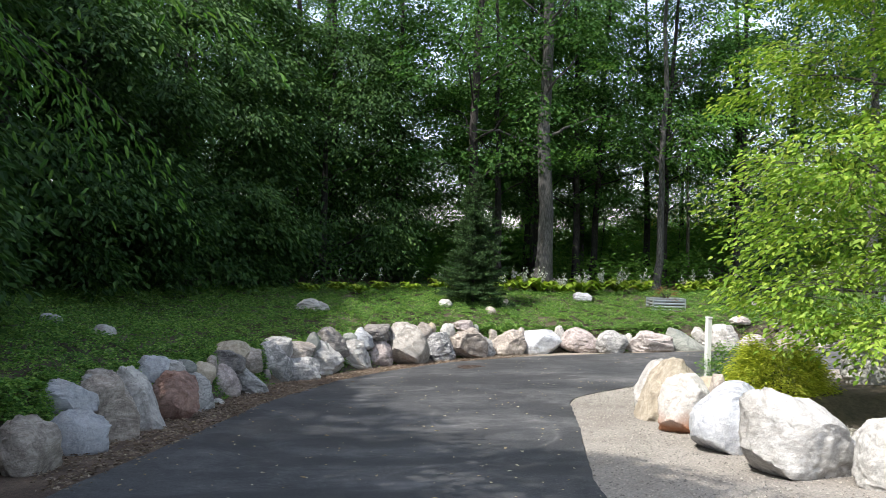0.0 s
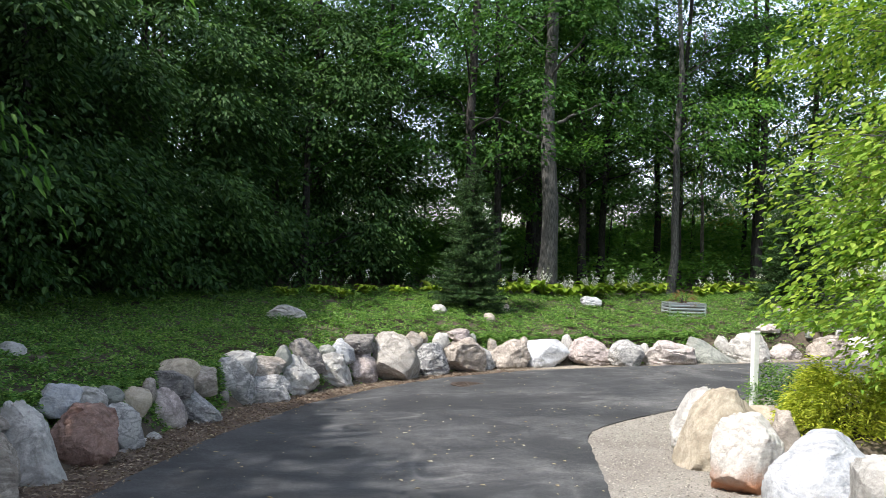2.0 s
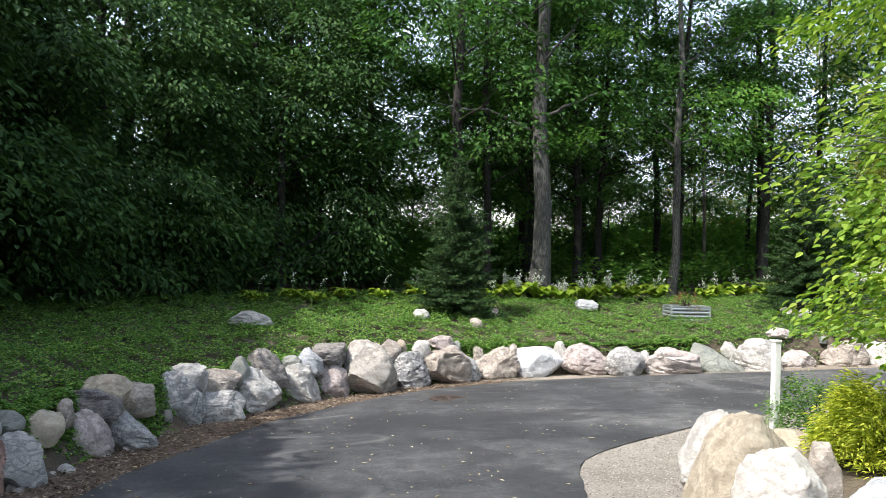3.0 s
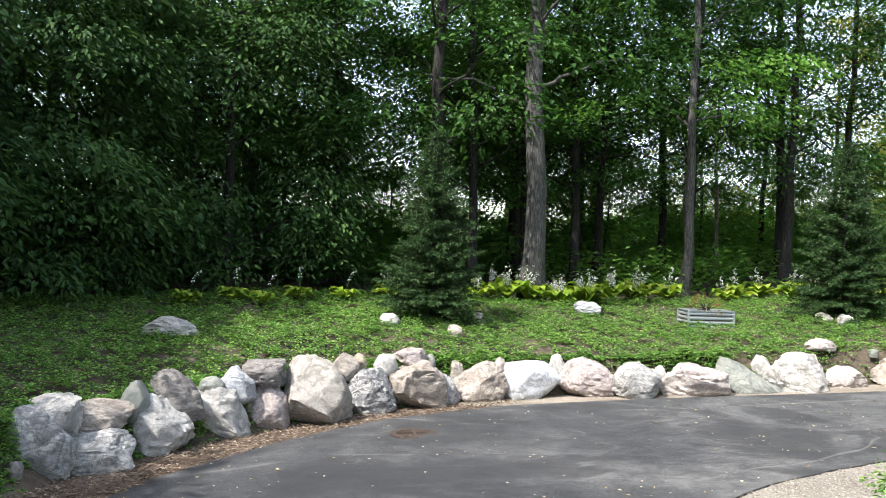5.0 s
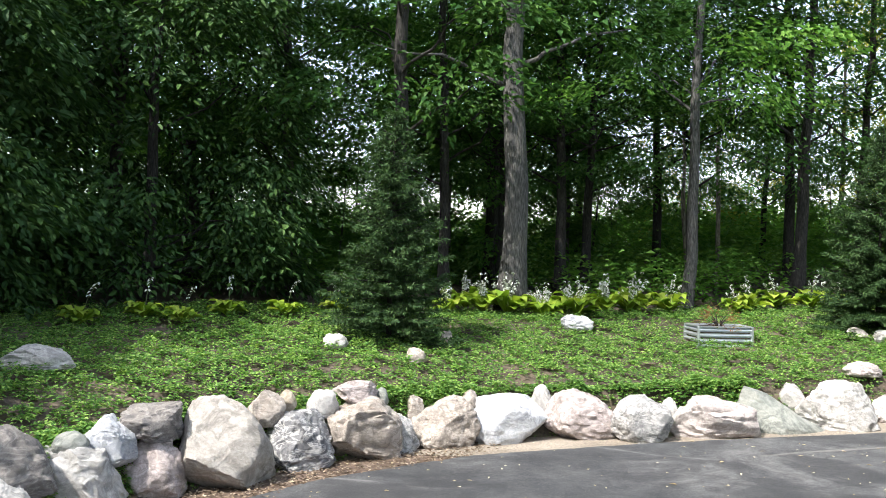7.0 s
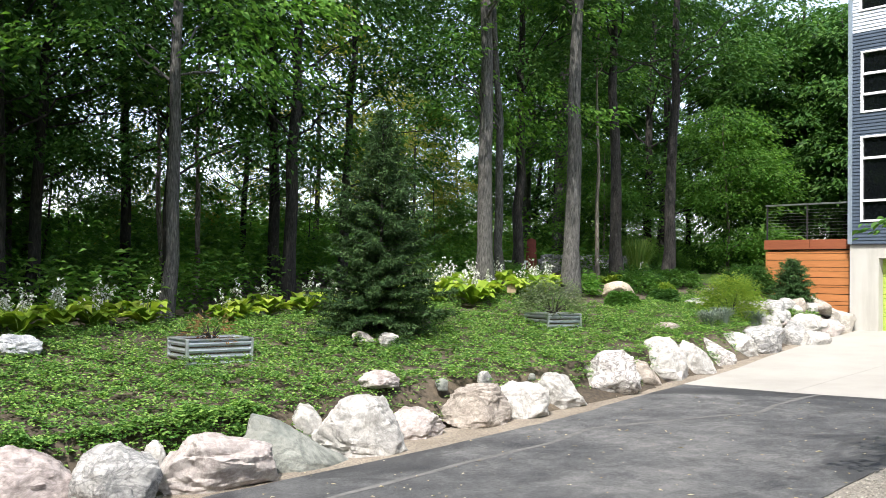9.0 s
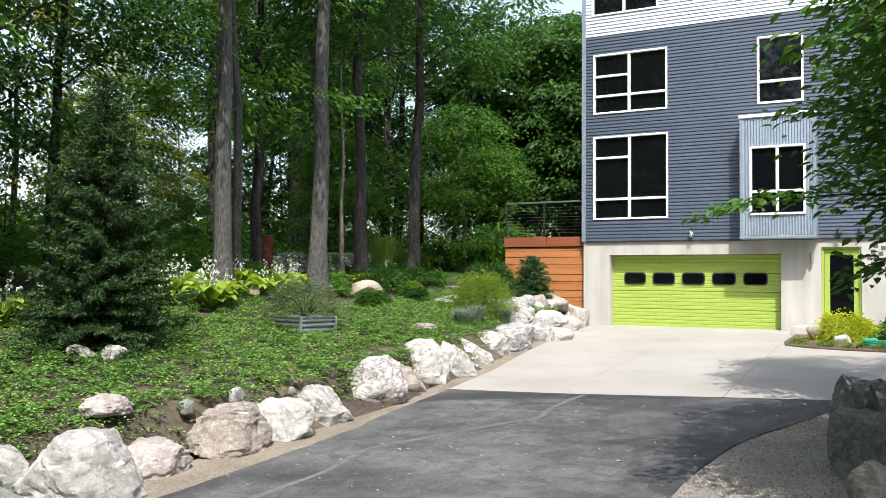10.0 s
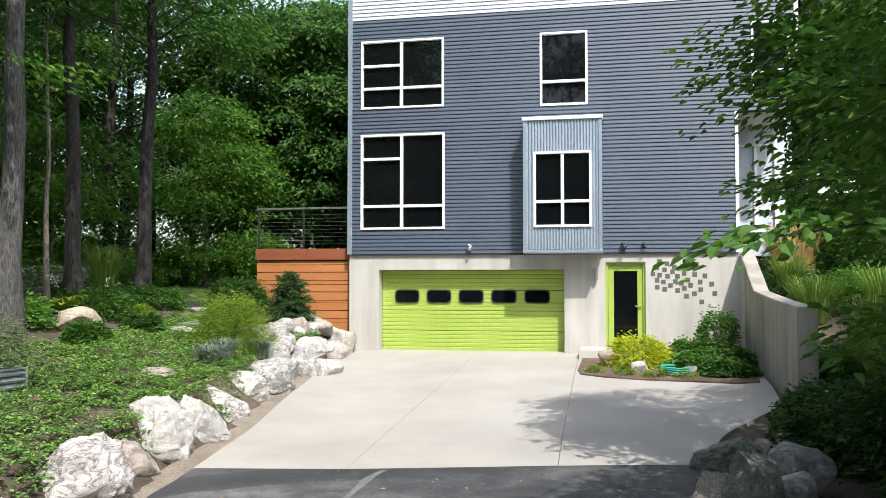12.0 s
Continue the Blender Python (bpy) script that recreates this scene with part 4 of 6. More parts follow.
def ribbed(y0, y1, z0, z1, x, n):
    bm = bmesh.new()
    step = (z1 - z0) / n
    prof = [(x + 0.05, z0)]
    for i in range(n):
        a = z0 + i * step
        prof += [(x + 0.012, a + 0.002), (x, a + 0.016), (x, a + step - 0.014), (x + 0.012, a + step - 0.002)]
    prof.append((x + 0.05, z1))
    lo = [bm.verts.new((p, y0, z)) for p, z in prof]
    hi = [bm.verts.new((p, y1, z)) for p, z in prof]
    m = len(prof)
    for i in range(m):
        bm.faces.new((lo[i], lo[(i + 1) % m], hi[(i + 1) % m], hi[i]))
    bm.faces.new(lo[::-1])
    bm.faces.new(hi)
    bmesh.ops.recalc_face_normals(bm, faces=bm.faces[:])
    return bm


for i in range(4):
    part("section", ribbed(GAR[0] + 0.01, GAR[1] - 0.01, 0.005 + i * 0.532, 0.005 + (i + 1) * 0.532 - 0.006, GX0, 5), M_GREEN, gdoor)


def stadium(y, z, w, h, r, seg=7):
    pts = []
    for cy, cz, a0 in ((w / 2 - r, h / 2 - r, 0), (-w / 2 + r, h / 2 - r, 90), (-w / 2 + r, -h / 2 + r, 180), (w / 2 - r, -h / 2 + r, 270)):
        for k in range(seg):
            a = radians(a0 + 90 * k / (seg - 1))
            pts.append((y + cy + r * math.cos(a), z + cz + r * math.sin(a)))
    return pts


for i in range(5):
    yc = 24.70 - i * 0.865
    light = thing("door_light", Matrix.Identity(4), "", "")
    light.parent = gdoor
    for nm, w, h, x0, x1, mat in (("frame", 0.66, 0.36, GX0 - 0.03, GX0 + 0.02, M_BLACK), ("pane", 0.60, 0.30, GX0 - 0.034, GX0 - 0.028, M_GLASS)):
        bm = bmesh.new()
        ps = stadium(yc, 1.44, w, h, 0.10)
        a = [bm.verts.new((x0, p, q)) for p, q in ps]
        b = [bm.verts.new((x1, p, q)) for p, q in ps]
        bm.faces.new(a)
        bm.faces.new(b[::-1])
        for k in range(len(a)):
            bm.faces.new((a[k], b[k], b[(k + 1) % len(a)], a[(k + 1) % len(a)]))
        bmesh.ops.recalc_face_normals(bm, faces=bm.faces[:])
        part(nm, bm, mat, light)

# side door
door = thing("entry_door", Matrix.Identity(4), "", "")
door.parent = house
DX = FX + 0.14
y0, y1, z0, z1 = DOOR
for a in ((DX - 0.05, DX + 0.1, y1 - 0.06, y1, z0, z1), (DX - 0.05, DX + 0.1, y0, y0 + 0.06, z0, z1), (DX - 0.05, DX + 0.1, y0 + 0.06, y1 - 0.06, z1 - 0.06, z1)):
    part("jamb", boxes(a, bevel=0.006), M_GREEN, door)
for a in ((DX, DX + 0.05, y1 - 0.2, y1 - 0.065, z0 + 0.02, z1 - 0.065), (DX, DX + 0.05, y0 + 0.065, y0 + 0.2, z0 + 0.02, z1 - 0.065), (DX, DX + 0.05, y0 + 0.2, y1 - 0.2, z1 - 0.22, z1 - 0.065), (DX, DX + 0.05, y0 + 0.2, y1 - 0.2, z0 + 0.02, z0 + 0.2)):
    part("stile", boxes(a, bevel=0.004), M_GREEN, door)
part("pane", boxes((DX + 0.018, DX + 0.03, y0 + 0.2, y1 - 0.2, z0 + 0.2, z1 - 0.22)), M_GLASS, door)
part("handle", boxes((DX - 0.06, DX - 0.03, y0 + 0.1, y0 + 0.26, 1.2, 1.225), (DX - 0.06, DX + 0.01, y0 + 0.1, y0 + 0.125, 1.2, 1.225), bevel=0.004), M_STEEL, door, "steel lever handle")
part("sill", boxes((FX - 0.02, FX + 0.2, y0, y1, z0 - 0.06, z0), bevel=0.005), M_CEDARD, door, "red-brown door sill")

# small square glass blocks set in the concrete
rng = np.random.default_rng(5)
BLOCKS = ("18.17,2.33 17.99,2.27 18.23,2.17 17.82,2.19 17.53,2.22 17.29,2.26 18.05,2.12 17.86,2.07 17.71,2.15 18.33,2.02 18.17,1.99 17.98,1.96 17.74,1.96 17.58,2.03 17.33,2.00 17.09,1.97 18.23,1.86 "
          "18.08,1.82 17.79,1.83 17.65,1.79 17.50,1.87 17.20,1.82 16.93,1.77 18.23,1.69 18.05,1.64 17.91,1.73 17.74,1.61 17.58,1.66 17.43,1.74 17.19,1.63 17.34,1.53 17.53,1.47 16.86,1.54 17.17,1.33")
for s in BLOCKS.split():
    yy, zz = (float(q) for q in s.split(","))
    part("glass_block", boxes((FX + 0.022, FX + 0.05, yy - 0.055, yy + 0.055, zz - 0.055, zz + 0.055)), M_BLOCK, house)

# wall lamps and small fittings
def wall_lamp(x, y, z, mat, name, label):
    bm = bmesh.new()
    bmesh.ops.create_cone(bm, cap_ends=True, segments=14, radius1=0.05, radius2=0.05, depth=0.26, matrix=Matrix.Translation((x - 0.08, y, z)))
    bmesh.ops.create_cone(bm, cap_ends=True, segments=14, radius1=0.06, radius2=0.06, depth=0.03, matrix=Matrix.Translation((x - 0.08, y, z + 0.14)))
    box(bm, x - 0.06, x + 0.02, y - 0.03, y + 0.03, z - 0.05, z + 0.05)
    part(name, bm, mat, house, label)


wall_lamp(FX + 0.02, 19.72, 2.0, M_STEEL, "wall_lamp", "brushed steel cylinder wall lamp")
for yy, sz, mat in ((22.95, 1.0, M_STEEL), (19.05, 1.2, M_BLACK), (18.55, 0.7, M_BLACK)):
    bm = bmesh.new()
    bmesh.ops.create_uvsphere(bm, u_segments=12, v_segments=8, radius=0.05 * sz, matrix=Matrix.Translation((FX - 0.10, yy, 2.76)))
    bmesh.ops.create_cone(bm, cap_ends=True, segments=12, radius1=0.055 * sz, radius2=0.03 * sz, depth=0.12 * sz, matrix=Matrix.Translation((FX - 0.13, yy - 0.04, 2.70)) @ pose(0, 0, 0, 20, 35, 0))
    box(bm, FX - 0.09, FX - 0.01, yy - 0.03, yy + 0.03, 2.74, 2.80)
    part("floodlight", bm, mat, house)

# ---- concrete apron, step, bed, retaining wall ----
APRON_L = [(19.15, 24.25), (21.6, 24.55), (24, 25.05), (27, 25.55), (29.5, 25.8), (31.75, 26.0)]
APRON_M1 = [(19.3, 22.3), (22, 22.4), (25, 22.5), (28, 22.6), (30, 22.7), (31.75, 22.8)]
APRON_M2 = [(19.68, 19.75), (22, 19.85), (25, 19.95), (28, 20.05), (30, 20.1), (31.75, 20.12)]
APRON_R = [(19.85, 18.05), (21.6, 17.65), (24, 16.5), (26, 16.35), (28, 16.3), (31.75, 16.3)]


def shifted(line, dy):
    return [(a, b + dy) for a, b in line]


for A, B in ((APRON_L, shifted(APRON_M1, 0.003)), (shifted(APRON_M1, -0.003), shifted(APRON_M2, 0.004)), (shifted(APRON_M2, -0.004), APRON_R)):
    ob = ribbon("concrete_apron", A, B, 0.024, M_CONC, 12, 60, 0.12)
    tagged(ob, "pale concrete parking slab before the garage", "concrete slab", kind="structure")
step = tagged(part("doorstep", boxes((30.2, FX + 0.02, 18.2, 20.1, -0.02, 0.2), bevel=0.015), M_WALLCONC), "low pale concrete doorstep at the green door", "step")
# retaining wall coming out from the house
bm = bmesh.new()
prof = [(31.38, 2.56), (31.2, 2.5), (29.0, 1.62), (26.0, 1.47), (23.95, 1.41), (23.95, -0.4), (31.38, -0.4)]
lo = [bm.verts.new((x, 16.27, z)) for x, z in prof]
hi = [bm.verts.new((x, 15.95, z)) for x, z in prof]
n = len(prof)
for i in range(n):
    bm.faces.new((lo[i], lo[(i + 1) % n], hi[(i + 1) % n], hi[i]))
bm.faces.new(lo[::-1])
bm.faces.new(hi)
bmesh.ops.recalc_face_normals(bm, faces=bm.faces[:])
bmesh.ops.bevel(bm, geom=bm.edges[:], offset=0.015, segments=2, affect="EDGES")
# darker copy of the wall concrete: dirt, plus shade on its face as colour
M_SHADYCONC = concrete_mat("shaded_dirty_concrete", (0.30, 0.28, 0.25), (0.42, 0.40, 0.36), 0.9)
tagged(part("retaining_wall", bm, M_SHADYCONC), "pale concrete retaining wall with sloping top", "retaining wall", kind="structure")

# ---- deck box with rail ----
deck = thing("deck", Matrix.Identity(4), "orange cedar-clad deck base with steel cable railing", "deck")
zz = 0.3
for i, hgt in enumerate((0.205, 0.185, 0.10, 0.205, 0.185, 0.06, 0.205, 0.185, 0.10, 0.205, 0.185, 0.06, 0.02)):
    part("board", boxes((FX + 0.22 + 0.012 * (hgt < 0.1), FX + 0.26, YL + 0.02, 28.95, zz, zz + hgt), bevel=0.004), M_CEDAR, deck)
    zz += hgt + (0.013 if i % 3 else 0.02)
part("fascia", boxes((FX + 0.18, FX + 0.27, YL + 0.02, 27.5, 2.42, 2.72), bevel=0.006), M_CEDARD, deck, "red-brown fascia board")
part("fascia", boxes((FX + 0.18, FX + 0.27, 27.51, 28.98, 2.42, 2.72), bevel=0.006), M_CEDARD, deck, "red-brown fascia board")
part("core", boxes((FX + 0.265, FX + 4, YL + 0.03, 28.9, 0.2, 2.7)), M_BLACK, deck)
part("rail", boxes((FX + 0.2, FX + 0.26, YL + 0.05, 28.95, 3.80, 3.85), bevel=0.008), M_STEEL, deck, "brushed steel top rail")
for yy in (26.35, 27.6, 28.9):
    part("post", boxes((FX + 0.21, FX + 0.25, yy - 0.02, yy + 0.02, 2.72, 3.82)), M_BLACK, deck)
for i in range(9):
    z = 2.85 + i * 0.1
    part("cable", boxes((FX + 0.227, FX + 0.233, YL + 0.05, 28.95, z, z + 0.006)), M_STEEL, deck)


# ---- trees ----
def sprays(rng, c, d, size, k, leaf, droop, flat=0.12):
    """Leaves of many twig sprays: c origins, d directions. Returns arrays for leaves()."""
    S = len(c)
    d = unit(d)
    side = unit(np.cross(d, np.array([0, 0, 1.0])) + 1e-4)
    nrm = np.cross(side, d)
    u = np.tile(np.linspace(0.05, 1.0, k), (S, 1)) + rng.uniform(-0.06, 0.06, (S, k))
    v = np.where(np.arange(k) % 2 == 0, 1, -1)[None] * rng.uniform(0.05, 0.55, (S, k)) * (1.1 - 0.7 * u)
    L = np.broadcast_to(size, S)[:, None]
    P = (c[:, None] + d[:, None] * (u * L)[..., None] + side[:, None] * (v * L)[..., None] + nrm[:, None] * (rng.normal(0, flat, (S, k)) * L)[..., None])
    P[..., 2] -= droop * (u ** 2) * L
    W = d[:, None] * 0.65 + side[:, None] * (np.sign(v) * rng.uniform(0.3, 0.9, (S, k)))[..., None]
    W = W + np.array([0, 0, -1.0]) * (rng.uniform(0.0, 0.8, (S, k)) * (0.35 + droop))[..., None]
    up = nrm[:, None] + np.array([0, 0, 0.5]) + rng.normal(0, 0.55, P.shape)
    n = S * k
    return P.reshape(n, 3), W.reshape(n, 3), unit(up.reshape(n, 3)), leaf * rng.uniform(0.65, 1.25, n)


def broadleaf(name, m, label, group, seed, tall, r0, base, reach, n_spray, k, leaf, m_leaf, m_bark, lean=(0.0, 0.0), droop=0.3, size=0.8, limbs=16, gaps=0.0, low=0.55, wide=0.55, sides=10, shell=0.45, category="tree", clump=1.0, twigs=0, oval=False):
    """A tree: tapered trunk, forked limbs, and a crown of leaf sprays in clumps."""
    rng = np.random.default_rng(seed)
    e = thing(name, m, label, category, group)
    n = 14
    hs = np.linspace(0, tall * 0.97, n)
    wob = np.cumsum(rng.normal(0, 0.006 * tall, (n, 2)), 0) * 0.6
    wob -= wob[0]
    axis = np.stack([lean[0] * hs + wob[:, 0], lean[1] * hs + wob[:, 1], hs], 1)
    rad = r0 * (1 - 0.85 * (hs / tall) ** 1.05)
    rad[0] *= 1.4
    ax = lambda h: np.stack([np.interp(h, hs, axis[:, i]) for i in range(3)], -1)
    v0, q0 = tubes([list(zip(axis, rad))], sides)
    # candidate places in the crown, kept where clumps are
    C = []
    o = rng.uniform(-40, 40, 3)
    tries = 0
    while len(C) < n_spray // 12 and tries < n_spray * 2:
        tries += 1
        t = rng.uniform(0, 1)
        h = base + (tall - base) * t
        R = reach * (low + (1 - low) * math.sin(math.pi * min(1.0, t + 0.12))) * (1 - max(0, t - 0.75) * 2.6)
        r = R * (shell + (1 - shell) * rng.uniform(0, 1) ** 0.6)
        a = rng.uniform(0, 2 * math.pi)
        p = ax(h) + np.array([r * math.cos(a), r * math.sin(a), 0])
        if noise.noise(Vector(p * 0.55 + o)) > gaps - 0.12 * rng.uniform(0, 1):
            C.append(p)
    hub = np.array(C)
    per = 12
    spread = np.array([0.62, 0.62, 0.20]) * size * clump
    off = rng.normal(0, 1, (len(hub), per, 3))
    C = (hub[:, None] + off * spread).reshape(-1, 3)
    C[:, 2] = np.maximum(C[:, 2], 0.25)
    radial = np.repeat(hub - ax(hub[:, 2]), per, 0)
    radial[:, 2] = 0
    d = unit(radial) * 0.8 + off.reshape(-1, 3) * np.array([0.6, 0.6, 0.1]) + rng.normal(0, 0.2, C.shape)
    d[:, 2] = rng.uniform(-0.3, 0.3, len(C)) - 0.2 * droop
    P, W, up, L = sprays(rng, C, d, size * rng.uniform(0.7, 1.25, len(C)), k, leaf, droop)
    leaves("crown", P, W, up, L, L * wide, m_leaf, e, oval=oval)
    # limbs towards some of the clumps, twigs to all near ones
    br = []
    ends = hub[rng.permutation(len(hub))[:limbs]]
    for p in ends:
        h0 = max(base * 0.95 + 0.1, min(tall * 0.9, p[2] - rng.uniform(0.25, 0.7) * np.linalg.norm(p[:2] - ax(p[2])[:2])))
        a = ax(h0)
        t = np.linspace(0, 1, 7)
        bend = np.stack([rng.normal(0, 0.10, 7), rng.normal(0, 0.10, 7), rng.normal(0, 0.05, 7) + 0.12 * np.sin(t * math.pi)], 1) * (np.sin(t * math.pi))[:, None] * 1.1
        path = a + np.outer(t, p - a) + bend
        rr = max(0.012, float(np.interp(h0, hs, rad)) * 0.26) * (1 - 0.85 * t) + 0.004
        br.append(list(zip(path, rr)))
    v, q = tubes(br, 5)
    mesh_np("trunk", np.concatenate([v0, v]), np.concatenate([q0, q + len(v0)]), m_bark, e, True)
    if not twigs:
        return e
    br = []
    for p, w, sl in list(zip(C, unit(d), np.full(len(C), size)))[:twigs]:
        br.append([(p - w * 0.35, 0.005), (p + w * sl * 0.4 + np.array([0, 0, -droop * sl * 0.1]), 0.0035), (p + w * sl * 0.9 + np.array([0, 0, -droop * sl * 0.7]), 0.002)])
    v, q = tubes(br, 4)
    mesh_np("twig_spray", v, q, m_bark, e, True)
    return e


def at(x, y, turn=0.0, dz=-0.05):
    return Matrix.Translation((x, y, ground_at(x, y) + dz)) @ pose(0, 0, 0, 0, 0, turn)


def place(ob, x, y, turn, scale=1.0, label=""):
    c = copy_thing(ob, at(x, y, turn))
    c.scale = (scale, scale, scale)
    if label:
        c["label"] = label
    return c


WOODS = "trees of the wood"
big = broadleaf("oak_tree", at(8.25, 31.6), "tall straight tree with grey furrowed bark behind hostas", WOODS, 3, 20, 0.30, 5.4, 4.4, 960, 15, 0.18, M_LEAF, M_BARK, (0.022, 0), 0.3, 0.85, 18, 0.13, sides=16, clump=0.85)
ash = broadleaf("ash_tree", at(12.65, 31.9), "slim tree with bare grey trunk", WOODS, 4, 17, 0.14, 4.6, 3.3, 560, 14, 0.18, M_LEAFG, M_BARK, (0.05, 0.0), 0.3, 0.8, 14, 0.12, clump=0.85)
dark = broadleaf("maple_tree", at(18.1, 36.5), "slim dark-barked maple in the wood", WOODS, 5, 17, 0.17, 3.4, 3.6, 760, 15, 0.18, M_LEAF, M_BARKD, (-0.03, 0.02), 0.35, 0.85, 16, 0.13, clump=0.85)
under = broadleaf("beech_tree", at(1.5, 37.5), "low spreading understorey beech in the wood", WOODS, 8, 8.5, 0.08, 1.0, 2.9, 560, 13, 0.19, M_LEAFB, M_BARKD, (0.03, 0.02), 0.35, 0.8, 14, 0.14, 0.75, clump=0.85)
slim = broadleaf("sapling_tree", at(26.2, 31.5), "thin leaning light-barked young tree", WOODS, 6, 9, 0.07, 4.0, 1.7, 170, 13, 0.18, M_LEAF, M_BARKL, (0.05, 0.02), 0.3, 0.7, 10, 0.0)
far = broadleaf("hornbeam_tree", at(-14, 22), "dense dark tree far back in the wood", WOODS, 17, 15, 0.2, 1.2, 4.4, 700, 14, 0.29, M_LEAF, M_BARKD, (0, 0), 0.4, 1.0, 12, 0.02, 0.85, 0.55, 8, 0.5, clump=0.8, oval=True)
full = broadleaf("linden_tree", at(-6.8, 21.5), "dense linden with shade-dark leaves and hanging branches", WOODS, 7, 12.0, 0.2, 0.6, 3.9, 2100, 13, 0.22, M_LEAFD, M_BARKD, (0, 0), 0.6, 0.95, 20, 0.06, 0.85, 0.52, 10, 0.6, clump=0.66, oval=True)
full.scale = (0.84, 0.84, 0.84)
tall_oak = broadleaf("oak_tree", at(22.7, 29.75), "tall grey trunk with its crown high above the garden", WOODS, 36, 17, 0.22, 7.6, 3.6, 480, 15, 0.18, M_LEAF, M_BARK, (0.012, 0.004), 0.3, 0.85, 14, 0.12, sides=12, clump=0.85)
tall_maple = broadleaf("maple_tree", at(26.9, 31.3), "tall dark trunk bare to the high crown", WOODS, 37, 16, 0.19, 6.6, 3.2, 460, 15, 0.18, M_LEAF, M_BARKD, (0.015, 0.01), 0.3, 0.85, 14, 0.12, sides=10, clump=0.85)
# single trunks of the wood
for k, x, y, a, s in ((dark, 3.2, 33.8, 80, 0.9), (dark, 5.6, 31.8, 140, 1.15), (dark, 10.8, 36.0, 10, 0.95), (dark, 11.7, 36.8, 200, 0.9), (tall_oak, 20.6, 30.8, 200, 0.95), (tall_maple, 24.9, 33.6, 120, 0.9),
                      (ash, 22.1, 31.6, 90, 0.9), (tall_maple, 29.0, 30.9, 170, 1.0), (ash, 32.9, 38.0, 150, 0.95), (dark, -0.8, 33.0, 300, 1.0), (big, 0.2, 38.5, 40, 0.85), (big, -2.4, 41.0, 150, 0.9), (dark, 0.6, 45.0, 10, 1.1), (big, -4.6, 33.2, 260, 0.75), (slim, 14.8, 36.5, 70, 1.1), (slim, 16.2, 37.5, 190, 1.2), (dark, 16.6, 33.6, 250, 1.0), (dark, 6.9, 40.5, 110, 0.9), (dark, -4.0, 36.5, 220, 1.0)):
    place(k, x, y, a, s)
for x, y, a, sc in ((7.2, 34.5, 20, 0.9), (9.4, 37.2, 75, 0.95), (13.9, 34.4, 130, 0.9), (19.4, 35.2, 180, 0.85)):
    place(dark, x, y, a, sc)
for k, x, y, a, sc in ((dark, 10.2, 41.5, 40, 0.85), (dark, 13.6, 43.5, 190, 0.9), (dark, 20.2, 42.0, 220, 0.7), (tall_maple, 27.6, 37.4, 350, 0.95), (tall_maple, 31.0, 41.0, 60, 1.0), (dark, 9.2, 38.6, 290, 0.9), (ash, 12.3, 40.4, 80, 0.95), (dark, 15.2, 39.6, 20, 0.95)):
    place(k, x, y, a, sc)
# bushy young trees that close the view low down between the trunks
for x, y, a, sc in ((9.6, 40.0, 0, 1.0), (7.6, 42.8, 60, 1.1), (11.6, 44.5, 130, 1.0), (5.4, 43.5, 200, 0.75), (13.4, 41.0, 290, 0.62), (2.2, 42.0, 20, 0.7), (-0.5, 40.5, 110, 1.1), (0.6, 37.0, 240, 0.6), (4.6, 38.0, 300, 0.45),
                    (15.8, 45.5, 70, 0.62), (19.6, 46.5, 10, 0.6), (23.5, 47.0, 160, 0.66), (17.4, 41.5, 220, 0.42), (21.6, 40.0, 330, 0.4), (28.5, 44.0, 90, 0.7), (26.0, 38.5, 30, 0.45)):
    place(under, x, y, a, sc)
# dense trees on the other side of the drive
# the one at (-6.2, 3.6) stays out of view, added to shade the asphalt
for x, y, a, sc in ((-3.6, 26.6, 40, 0.7), (-8.3, 16.2, 130, 0.72), (-8.5, 25.5, 200, 0.9), (-6.9, 13.0, 260, 0.78), (-5.6, 23.6, 15, 0.72), (-8.4, 10.8, 320, 0.74), (-9.0, 5.5, 70, 0.9), (-6.2, 3.6, 190, 0.95), (-4.5, 29.6, 100, 0.95), (0.3, 31.2, 160, 0.75)):
    place(full, x, y, a, sc)
# the tall row beyond x -17 is unseen, added to darken pane reflections
for x, y, a, sc in ((-11.5, 18, 270, 1.0), (-12.5, 12, 15, 1.0), (-9, 31, 220, 1.0), (-14, 29, 75, 1.1), (-19, 15, 10, 1.6), (-20, 24, 60, 1.6), (-19, 6, 200, 1.6), (-18, 34, 80, 1.5), (-20, -4, 30, 1.5)):
    place(far, x, y, a, sc)
# the wood behind, thinning to open sky
rng = np.random.default_rng(21)
kinds = (big, dark, dark, under, under, under, ash)
olive = broadleaf("elm_tree", at(24.5, 44.0), "yellowing elm at the sunny back of the wood", WOODS, 23, 11, 0.13, 2.0, 3.0, 520, 14, 0.18, M_OLIVE, M_BARKD, (0.02, 0.01), 0.3, 0.8, 14, 0.14, clump=0.85)
place(olive, 19.0, 45.0, 70, 0.7)
place(olive, 30.5, 45.5, 200, 0.8)
place(olive, 27.0, 41.0, 300, 0.62)
n = 0
while n < 42:
    x, y = rng.uniform(-22, 60), rng.uniform(35, 54)
    if (x > 33 and y < 36) or (13 < x < 30 and y < 39):
        continue
    n += 1
    if (14 < x < 36 and n % 3) or abs(x - 3.1 - 0.05 * (y - 11)) < 2.6:
        continue
    place((dark, ash, dark, big)[n % 4] if 5 < x < 36 else kinds[int(rng.integers(0, 7))], x, y, rng.uniform(0, 360), rng.uniform(0.85, 1.15))
